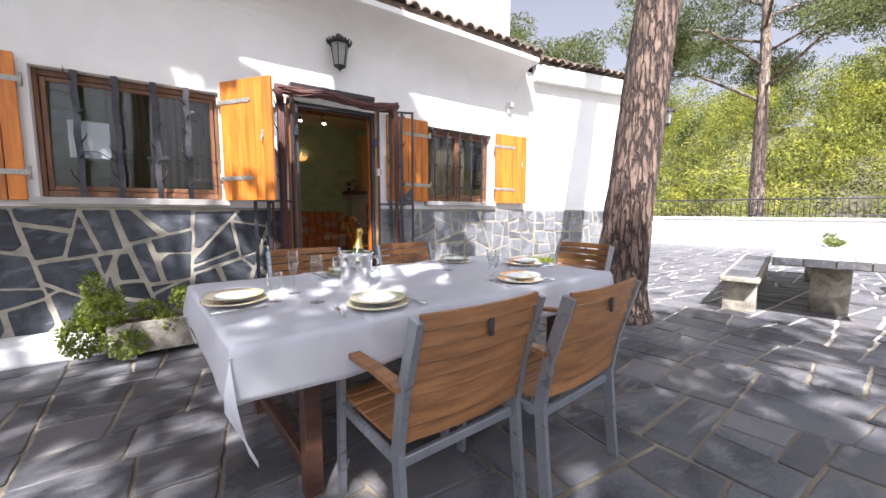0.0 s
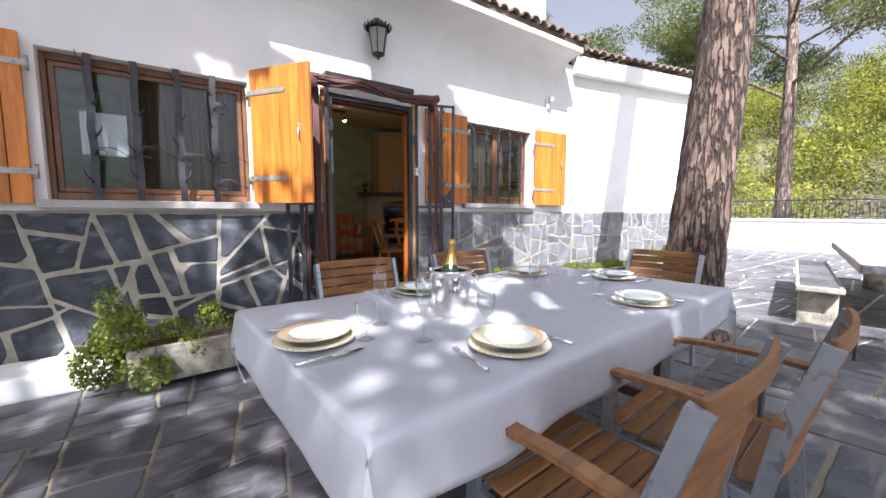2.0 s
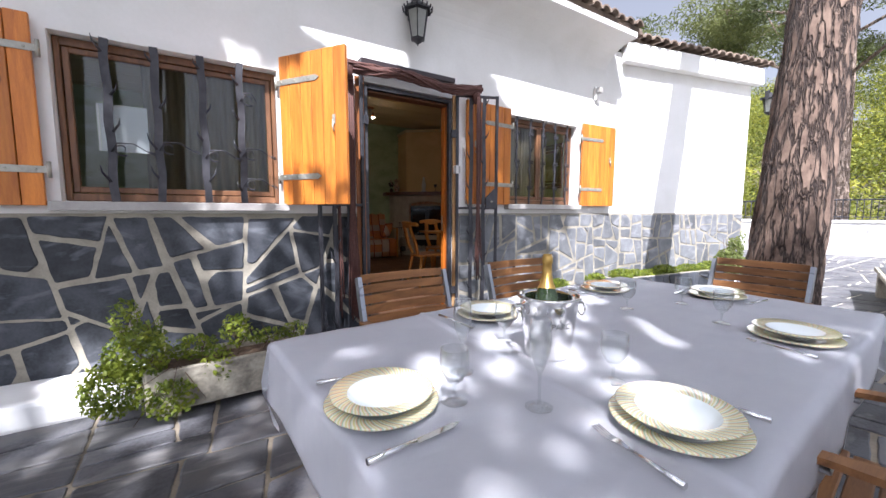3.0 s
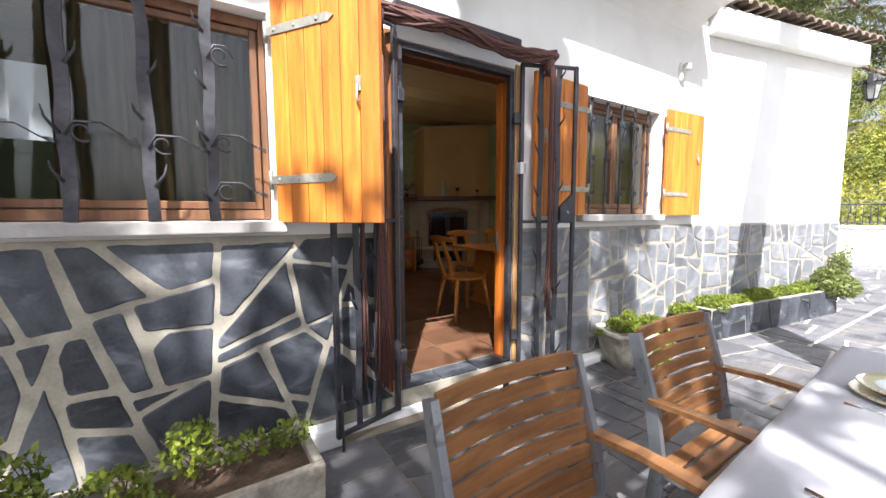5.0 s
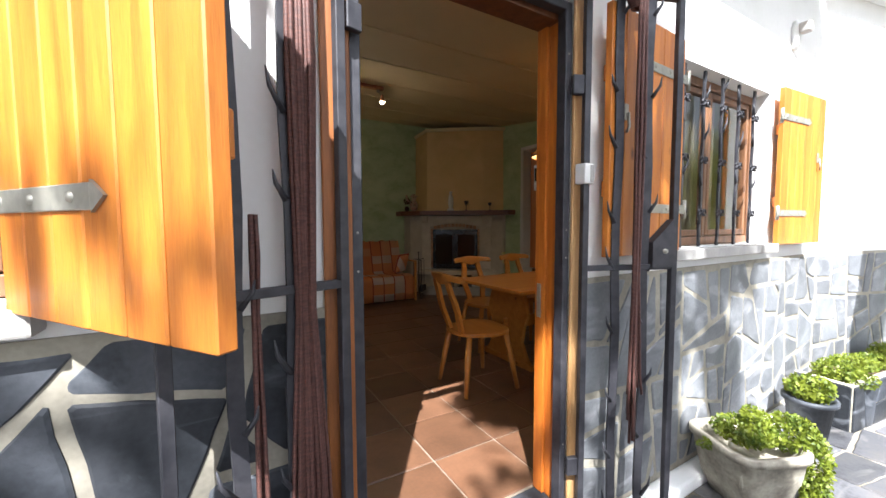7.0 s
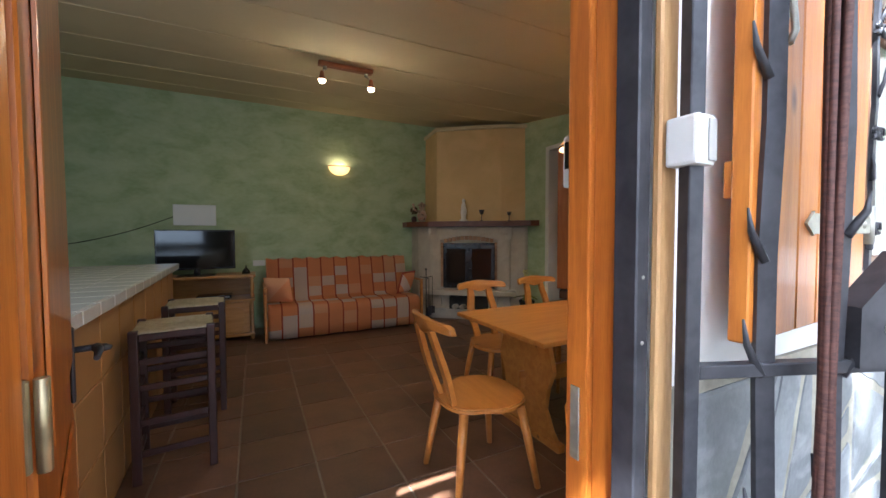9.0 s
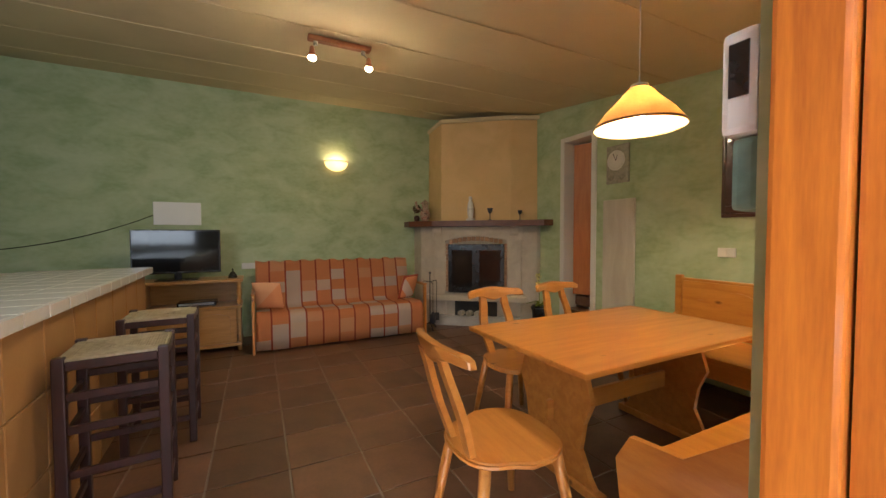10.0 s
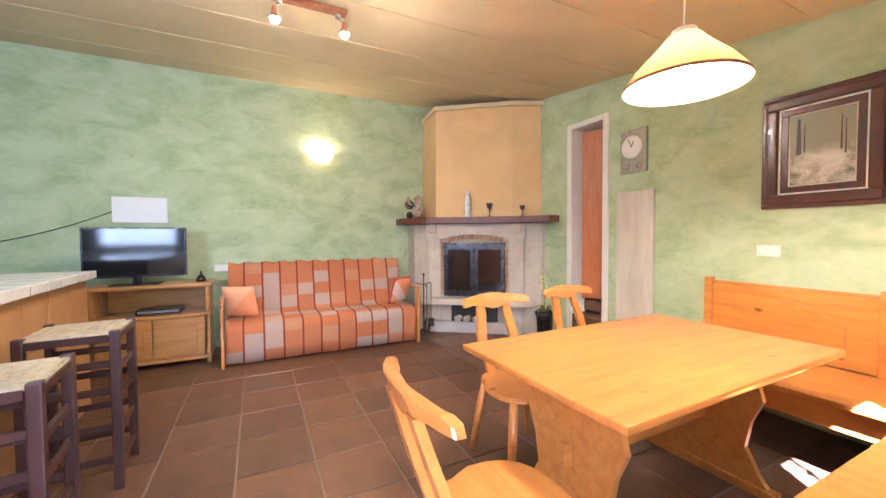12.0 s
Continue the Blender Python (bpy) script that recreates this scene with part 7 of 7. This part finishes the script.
bm = bmesh.new()
box(bm, -0.20, 0.20, -0.11, 0.10, 0.0, 0.014, 0.005)
part("foot", bm, M["black"], tv)
bx = thing("receiver", "silver television receiver on the cabinet shelf", "receiver", at=(0.96, 9.60, FL + 0.53))
bm = bmesh.new()
box(bm, -0.19, 0.19, -0.11, 0.11, 0.008, 0.055, 0.006)
part("case", bm, M["black"], bx)
bm = bmesh.new()
box(bm, -0.17, 0.17, -0.113, -0.1105, 0.02, 0.045)
part("front", bm, M["alu"], bx)
for x in (-0.16, 0.16):
    bm = bmesh.new()
    box(bm, x - 0.012, x + 0.012, -0.09, 0.09, 0, 0.008)
    part("foot", bm, M["black"], bx)
be = thing("table_bell", "small black bell on the television cabinet", "ornament", at=(1.32, 9.58, TT))
bm = bmesh.new()
lathe(bm, [(0, 0), (0.05, 0), (0.045, 0.03), (0.025, 0.065), (0.008, 0.075), (0.01, 0.10), (0, 0.115)], 18)
part("body", bm, M["black"], be)
for nm, lab, x0, x1, z0, z1 in (("blank_cover", "white plastic cover plate on the green wall", 0.47, 0.96, 1.665, 1.945), ("wall_socket", "white wall socket beside the sofa", 1.40, 1.56, 1.09, 1.17)):
    t = thing(nm, lab, "wall fitting", at=(x0, BY - 0.002, z0))
    bm = bmesh.new()
    box(bm, 0, x1 - x0, -0.014, 0, 0, z1 - z0, 0.004)
    part("plate", bm, M["plastic"], t)
cbl = thing("cable", "thin dark cable sagging along the green wall", "cable", at=(0, BY - 0.012, 0))
bm = bmesh.new()
tube(bm, [(0.47 - 1.9 * k / 12, 0, 1.78 - 0.42 * (1 - (1 - k / 12) ** 2.2)) for k in range(13)], 0.005, 6)
part("wire", bm, M["black"], cbl)

# ---- corner fireplace ----
fp = thing("fireplace", "corner fireplace with ochre hood, limestone surround and oak mantel", "fireplace")
WL, F1, F2, WR = (4.13, BY - 0.002), (4.06, 9.48), (4.87, 8.86), (RX - 0.002, 8.70)
u = Vector((F2[0] - F1[0], F2[1] - F1[1], 0))
fl_ = u.length
u.normalize()
fang = math.degrees(math.atan2(u.y, u.x))


def up_wall(bm, pts, z0, z1, grow=0.0):
    lo, hi = [], []
    cx, cy = RX, BY
    for x, y in pts:
        lo.append(bm.verts.new((x - grow * (1 if x < RX - 0.01 else 0), y - grow * (1 if y < BY - 0.01 else 0), z0)))
        hi.append(bm.verts.new((x, y, z1)))
    n = len(pts)
    bm.faces.new(lo)
    bm.faces.new(hi)
    for i in range(n):
        bm.faces.new((lo[i], lo[(i + 1) % n], hi[(i + 1) % n], hi[i]))
    bmesh.ops.recalc_face_normals(bm, faces=bm.faces)


bm = bmesh.new()
up_wall(bm, [WL, F1, F2, WR, (RX - 0.002, BY - 0.002)], 1.742, 3.17, 0.015)
part("hood", bm, M["ochre"], fp)
bm = bmesh.new()
up_wall(bm, [(WL[0] - 0.03, WL[1]), (F1[0] - 0.03, F1[1] - 0.03), (F2[0] - 0.02, F2[1] - 0.04), (WR[0], WR[1] - 0.05), (RX - 0.002, BY - 0.002)], 3.172, 3.222)
part("cornice", bm, M["ceiling"], fp)
ML, MF1, MF2, MR = (3.69, BY - 0.003), (3.88, 9.43), (4.80, 8.70), (RX - 0.003, 8.36)
bm = bmesh.new()
up_wall(bm, [ML, (3.66, 9.80), MF1, MF2, (RX - 0.15, 8.38), MR, (RX - 0.003, BY - 0.003)], 1.66, 1.74)
part("mantel", bm, M["mantel"], fp, "dark reddish oak mantel shelf")
loc = Matrix.Translation((F1[0], F1[1], 0)) @ Matrix.Rotation(radians(fang), 4, "Z")


def fbox(nm, a0, a1, d0, d1, z0, z1, material, bevel=0.006, parent=fp, label=""):
    bm = bmesh.new()
    box(bm, a0, a1, d0, d1, z0, z1, bevel, loc)
    return part(nm, bm, material, parent, label)


bm = bmesh.new()
up_wall(bm, [(3.86, BY - 0.004), (3.86, 9.80), (F1[0] - 0.02, F1[1] + 0.06), (F2[0] + 0.03, F2[1] + 0.07), (RX - 0.06, 8.62), (RX - 0.004, 8.62), (RX - 0.004, BY - 0.004)], FL, 1.655)
part("masonry", bm, M["limestone"], fp)
fbox("jamb", -0.12, 0.06, -0.02, 0.10, 0.35, 1.46, M["limestone"], 0.012)
fbox("jamb", fl_ - 0.06, fl_ + 0.14, -0.02, 0.10, 0.35, 1.46, M["limestone"], 0.012)
bm = bmesh.new()
arch = [(-0.14, 1.46), (0.06, 1.44)] + [(0.06 + (fl_ - 0.12) * j / 12, 1.45 + 0.07 * math.sin(math.pi * j / 12)) for j in range(13)] + [(fl_ - 0.06, 1.44), (fl_ + 0.16, 1.46), (fl_ + 0.16, 1.652), (-0.14, 1.652)]
prism(bm, arch, -0.05, 0.06, "y")
bmesh.ops.transform(bm, matrix=loc, verts=bm.verts)
part("lintel", bm, M["limestone"], fp)
for a in (-0.10, fl_ - 0.02):
    bm = bmesh.new()
    prism(bm, [(-0.02, 1.48), (-0.08, 1.56), (-0.10, 1.655), (0.0, 1.655), (0.0, 1.48)], a, a + 0.11, "x")
    bmesh.ops.transform(bm, matrix=loc, verts=bm.verts)
    part("corbel", bm, M["limestone"], fp)
for i in range(14):
    z = 0.70 + i * 0.051
    for a in (0.062, fl_ - 0.098):
        fbox("brick", a, a + 0.034, -0.012, 0.09, z, z + 0.043, M["brick"], 0.004)
for i in range(12):
    a = 0.115 + i * (fl_ - 0.23) / 12
    zz = 1.40 + 0.05 * math.sin(math.pi * (i + 0.5) / 12)
    fbox("brick", a, a + 0.052, -0.012, 0.09, zz, zz + 0.06, M["brick"], 0.004)
fbox("firebox_frame", 0.098, fl_ - 0.100, -0.006, 0.06, 0.68, 1.398, M["black"], 0.006)
for k in range(2):
    w = (fl_ - 0.200) / 2
    d = fbox("firebox_door", 0.104 + k * w, 0.094 + (k + 1) * w, -0.020, -0.007, 0.70, 1.38, M["black"], 0.005)
    fbox("door_glass", 0.151 + k * w, 0.048 + (k + 1) * w, -0.024, -0.0205, 0.76, 1.31, M["screen"], 0.0, d)
fbox("hearth_shelf", -0.20, fl_ + 0.22, -0.16, 0.06, 0.58, 0.66, M["limestone"], 0.012)
fbox("hearth_base", -0.10, fl_ + 0.12, -0.05, 0.06, 0.19, 0.34, M["sill"], 0.01)
# flat dark block: the shade of the log hollow is put into its colour
fbox("log_recess", 0.2, fl_ - 0.2, -0.022, 0.0, 0.345, 0.57, M["recess_dark"], 0.0)
for k in range(3):
    bm = bmesh.new()
    tube(bm, [(0.28 + k * 0.12, -0.09, 0.385), (0.34 + k * 0.12, 0.03, 0.39)], 0.04, 10)
    bmesh.ops.transform(bm, matrix=loc, verts=bm.verts)
    lg = thing("log", "short cut firewood log in the hearth recess", "firewood", group="firewood logs")
    part("log_body", bm, M["concrete"], lg)


def on_mantel(a, d):
    return loc @ Vector((a, d, 1.74))


p = on_mantel(0.44, -0.09)
bm = bmesh.new()
lathe(bm, [(0, 0), (0.062, 0), (0.06, 0.02), (0.035, 0.03), (0.048, 0.10), (0.038, 0.18), (0.03, 0.20), (0.02, 0.215)], 20, at=(0, 0, 0))
bmesh.ops.create_icosphere(bm, subdivisions=2, radius=0.026, matrix=Matrix.Translation((0, 0, 0.235)))
tube(bm, [(0.035, -0.01, 0.10), (0.02, -0.045, 0.13), (-0.02, -0.045, 0.13), (-0.04, -0.005, 0.11)], 0.014, 8)
bmesh.ops.scale(bm, vec=(1.05, 0.85, 1.35), verts=bm.verts)
st0 = part("statuette", bm, M["plastic"])
st0.location = p
tagged(st0, "small white standing religious statuette on the mantel", "statue")
bm = bmesh.new()
bmesh.ops.create_icosphere(bm, subdivisions=2, radius=0.05, matrix=Matrix.Translation((0, 0, 0.05)))
lathe(bm, [(0.045, 0.05), (0.055, 0.07), (0.03, 0.14), (0.0, 0.15)], 14)
bmesh.ops.create_icosphere(bm, subdivisions=2, radius=0.034, matrix=Matrix.Translation((0, 0, 0.17)))
lathe(bm, [(0.055, 0.19), (0.03, 0.21), (0.0, 0.235)], 14)
tube(bm, [(-0.03, 0, 0.12), (-0.09, 0, 0.14), (-0.10, 0, 0.21)], 0.012, 6)
o = part("figurine", bm, M["figurine"])
o.location = (3.87, 9.66, 1.74)
o.scale = (1.5, 1.5, 1.4)
tagged(o, "small seated clay figurine in red and brown on the mantel", "statue")
vs_ = thing("ornament", "twiggy dried flower ornament on the mantel", "ornament", at=(3.77, 9.75, 1.74))
bm = bmesh.new()
lathe(bm, [(0, 0), (0.035, 0), (0.045, 0.05), (0.03, 0.09), (0.02, 0.09), (0, 0.02)], 14)
part("vase", bm, M["darkwood"], vs_)
foliage(rg, [((0, 0, 0.19), (0.06, 0.05, 0.07))], 160, 0.018, "dried_flowers", vs_, M["soil"])
for (a, d, s, lab) in ((0.72, -0.09, 1.0, "slim metal goblet on the mantel"), (1.14, -0.06, 0.8, "small dark candle cup on the mantel")):
    g0 = thing("candle_holder", lab, "candle holder", at=on_mantel(a, d))
    bm = bmesh.new()
    lathe(bm, [(0, 0), (0.035 * s, 0), (0.03 * s, 0.006), (0.006, 0.015), (0.005, 0.09 * s), (0.012, 0.10 * s)], 16)
    part("stem", bm, M["iron"], g0)
    bm = bmesh.new()
    lathe(bm, [(0.005, 0.10 * s), (0.03 * s, 0.12 * s), (0.042 * s, 0.175 * s), (0.039 * s, 0.175 * s), (0.026 * s, 0.124 * s), (0, 0.108 * s)], 16)
    part("cup", bm, M["iron"], g0)
ft = thing("fire_irons", "black wrought-iron fireplace tool stand with poker and brush", "fireplace tools", at=(3.78, 9.30, FL))
bm = bmesh.new()
for k in range(3):
    a = k * 2.09 + 0.4
    tube(bm, [(0, 0, 0.10), (0.10 * math.cos(a), 0.10 * math.sin(a), 0.05), (0.13 * math.cos(a), 0.13 * math.sin(a), 0.0)], 0.007, 6)
part("feet", bm, M["iron"], ft)
bm = bmesh.new()
tube(bm, [(0, 0, 0.08), (0, 0, 0.80)], 0.008, 8)
bmesh.ops.create_icosphere(bm, subdivisions=1, radius=0.018, matrix=Matrix.Translation((0, 0, 0.81)))
part("pole", bm, M["iron"], ft)
bm = bmesh.new()
tube(bm, [(-0.11, 0, 0.66), (-0.10, 0, 0.70), (0, 0, 0.68), (0.10, 0, 0.70), (0.11, 0, 0.66)], 0.006, 6)
tube(bm, [(0, -0.10, 0.67), (0, 0, 0.68)], 0.006, 6)
part("hooks", bm, M["iron"], ft)
for nm, x, y in (("poker", -0.105, 0), ("shovel", 0.105, 0), ("brush", 0, -0.10)):
    bm = bmesh.new()
    tube(bm, [(x, y, 0.68), (x, y, 0.22)], 0.005, 6)
    if nm == "shovel":
        box(bm, x - 0.04, x + 0.04, y - 0.006, y + 0.006, 0.12, 0.23, 0.003)
    elif nm == "brush":
        lathe(bm, [(0.012, 0.26), (0.035, 0.22), (0.04, 0.12), (0, 0.12)], 12, at=(x, y, 0))
    part(nm, bm, M["iron"], ft)
orc = thing("orchid", "pale yellow orchid in a dark pot beside the hearth", "plant", at=(5.02, 8.42, FL))
bm = bmesh.new()
lathe(bm, [(0, 0), (0.09, 0), (0.10, 0.3), (0.12, 0.36), (0.10, 0.38), (0, 0.36)], 20)
part("stand", bm, M["black"], orc)
bm = bmesh.new()
for k in range(5):
    a = k * 1.25
    tube(bm, [(0, 0, 0.37), (0.08 * math.cos(a), 0.08 * math.sin(a), 0.43), (0.18 * math.cos(a), 0.18 * math.sin(a), 0.40)], 1, flat=(0.035, 0.004))
part("leaves", bm, M["leaf"], orc)
bm = bmesh.new()
tube(bm, [(0, 0, 0.37), (-0.01, 0, 0.62), (-0.04, -0.02, 0.82)], 0.004, 5)
part("flower_stem", bm, M["leaf"], orc)
foliage(rg, [((-0.02, -0.01, 0.66), (0.04, 0.04, 0.05)), ((-0.04, -0.02, 0.78), (0.04, 0.04, 0.05))], 70, 0.02, "petals", orc, M["petal"])

# ---- things on the right-hand wall ----
X = RX - 0.002
pc = thing("framed_picture", "wide dark brown frame round a snowy woodland picture", "picture", at=(X, 5.66, 1.67))
PW, PH = 0.63, 0.78
def ring(a, w, d, m_, nm, bevel):
    """Four mitre-free rails of a frame, a metres in from the edge and w wide."""
    for a0, a1, b0, b1 in ((a, PW - a, a, a + w), (a, PW - a, PH - a - w, PH - a), (a, a + w, a + w, PH - a - w), (PW - a - w, PW - a, a + w, PH - a - w)):
        bm = bmesh.new()
        box(bm, -d, 0, a0, a1, b0, b1, bevel)
        part(nm, bm, M[m_], pc)


ring(0.0, 0.03, 0.034, "pictureframe", "outer_bead", 0.008)
ring(0.03, 0.065, 0.046, "pictureframe", "frame_rail", 0.012)
ring(0.095, 0.011, 0.030, "plastic", "white_slip", 0.002)
ring(0.106, 0.042, 0.024, "pictureframe", "inner_frame", 0.004)
ring(0.148, 0.007, 0.020, "marble", "inner_slip", 0.002)
bm = bmesh.new()
box(bm, -0.014, 0, 0.155, PW - 0.155, 0.155, PH - 0.155)
part("canvas", bm, M["snowscene"], pc)
for y0, w, z0, z1 in ((0.43, 0.014, 0.36, 0.60), (0.40, 0.005, 0.37, 0.56), (0.22, 0.005, 0.36, 0.58), (0.20, 0.004, 0.33, 0.55)):
    bm = bmesh.new()
    prism(bm, [(y0 - w, z0), (y0 + w, z0), (y0 + w * 0.5, z1), (y0 - w * 0.5, z1)], -0.0148, -0.0141, "x")
    part("painted_trunk", bm, M["darkwood"], pc)
ck = thing("wall_clock", "silver rectangular wall clock with a round dial", "clock", at=(X, 7.20, 2.10))
bm = bmesh.new()
box(bm, -0.03, 0, 0, 0.28, 0, 0.42, 0.006)
part("case", bm, M["galv"], ck)
for nm, y, z, r in (("dial", 0.15, 0.25, 0.11), ("small_dial", 0.07, 0.06, 0.04), ("small_dial", 0.21, 0.06, 0.04)):
    bm = bmesh.new()
    lathe(bm, [(0, 0.004), (r - 0.01, 0.004), (r - 0.01, 0.01), (r, 0.01), (r, 0)], 28)
    bmesh.ops.rotate(bm, cent=(0, 0, 0), matrix=Matrix.Rotation(-math.pi / 2, 3, "Y"), verts=bm.verts)
    bmesh.ops.translate(bm, vec=(-0.031, y, z), verts=bm.verts)
    dd = part(nm, bm, M["plastic"] if nm == "dial" else M["galv"], ck)
    if nm == "dial":
        for ang, ln in ((-20, 0.06), (25, 0.085)):
            bm = bmesh.new()
            a = radians(ang)
            tube(bm, [(-0.038, y, z), (-0.038, y + ln * math.sin(a), z + ln * math.cos(a))], 0.003, 5)
            part("clock_hand", bm, M["black"], dd)
bd = thing("stone_slab", "pale veined marble slab standing against the wall", "slab", at=(X, 7.12, 0.50))
bm = bmesh.new()
box(bm, -0.03, 0, 0, 0.40, 0, 1.42, 0.004)
part("slab", bm, M["marble"], bd)
bm = bmesh.new()
box(bm, -0.15, 0, -0.02, 0.42, -0.31, -0.001, 0.01)
part("plinth_block", bm, M["limestone"], bd)
sw2 = thing("light_switch", "white double light switch on the green wall", "switch", at=(X, 6.18, 1.33))
bm = bmesh.new()
box(bm, -0.012, 0, 0, 0.14, 0, 0.08, 0.004)
part("plate", bm, M["plastic"], sw2)
for y in (0.012, 0.075):
    bm = bmesh.new()
    box(bm, -0.017, -0.0125, y, y + 0.052, 0.012, 0.068, 0.002)
    part("rocker", bm, M["plastic"], sw2)
dr = thing("door_2", "orange wooden inner door ajar in a white frame above steps", "door", at=(RX, 0, 0), kind="structure")
for y in (D2[0] - 0.0, D2[1] - 0.07):
    bm = bmesh.new()
    box(bm, -0.02, 0.22, y, y + 0.07, 0.0, D2[3], 0.004)
    part("door_frame", bm, M["plastic"], dr)
bm = bmesh.new()
box(bm, -0.02, 0.22, D2[0] + 0.07, D2[1] - 0.07, D2[3] - 0.06, D2[3], 0.004)
part("door_frame_head", bm, M["plastic"], dr)
bm = bmesh.new()
box(bm, 0, 0.47, -0.02, 0.02, 0.75, D2[3] - 0.08, 0.004)
lf = part("door_leaf", bm, M["orangedoor"], dr)
lf.matrix_basis = pose(0.14, D2[1] - 0.09, 0, 0, 0, -66)
bm = bmesh.new()
box(bm, 0.41, 0.44, -0.03, -0.021, 1.62, 1.74, 0.003)
part("lock_plate", bm, M["iron"], lf)
for i in range(3):
    bm = bmesh.new()
    box(bm, 0.0 + 0.0, 0.22 + i * 0.001, D2[0] + 0.071, D2[1] - 0.071, 0.002 + i * 0.19, 0.19 + i * 0.19, 0.006)
    part("riser_step", bm, M["floortile"], dr)

# ---- stones of the facing and the terrace, one by one ----
rr = random.Random(17)
left = crazy(-2.6, DOOR[0] - 0.02, 0.12, DADO - 0.01, 0.090, rr, 20, 0.4)
right = crazy(DOOR[1] + 0.06, BEND[0], 0.08, DADO - 0.01, 0.062, rr, 14, 0.3)
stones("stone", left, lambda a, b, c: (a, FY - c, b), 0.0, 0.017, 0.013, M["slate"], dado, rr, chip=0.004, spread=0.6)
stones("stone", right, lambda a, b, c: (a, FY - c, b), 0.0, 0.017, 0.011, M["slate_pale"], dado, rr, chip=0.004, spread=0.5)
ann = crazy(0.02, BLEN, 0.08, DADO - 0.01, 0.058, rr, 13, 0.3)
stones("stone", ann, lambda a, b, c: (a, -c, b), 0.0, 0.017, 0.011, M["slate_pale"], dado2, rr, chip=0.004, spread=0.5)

near = shatter([(-2.6, -1.5), (5.2, -1.5), (5.2, 4.36), (-2.6, 4.36)], 0.16, 6, rr)
near.sort(key=lambda p: (sum(a for a, _ in p) / len(p) - 1.6) ** 2 + (sum(b for _, b in p) / len(p) - 2.0) ** 2)
stones("paving_stone", near[:300], lambda a, b, c: (a, b, c), 0.0, 0.010, 0.010, M["paver"], terrace, rr, wob=0.003, chip=0.005, spread=0.6)
far = near[300:] + shatter([(5.2, -4.8), (17.8, -4.8), (14.1, 10.3), (8.2, 10.3), (5.2, 3.8)], 0.16, 9, rr) + shatter([(-6.8, -4.8), (5.2, -4.8), (5.2, -1.5), (-6.8, -1.5)], 0.2, 9, rr) + shatter([(-6.8, -1.5), (-2.6, -1.5), (-2.6, 4.3), (-6.8, 4.3)], 0.2, 9, rr)
stones_joined("terrace_paving", far, lambda a, b, c: (a, b, c), 0.0, 0.011, 0.017, M["paver"], rr, "grey slate paving stones with pale joints")

# ---- indoor floor tiles, one by one ----
rr = random.Random(23)
tk = 0
for i in range(22):
    for j in range(13):
        x, y = LX + i * 0.412 - 0.02, FY + T + 0.004 + j * 0.412
        sx = min(0.403, RX - 0.002 - x)
        sy = min(0.403, BY - 0.002 - y)
        if sx < 0.03 or sy < 0.03 or x < LX:
            continue
        o = tile_part("floor_tile", sx, sy, 0.008, M["floortile"], floor, (x, y, FL - 0.008 + rr.uniform(-0.0008, 0.0008)), 0.003)
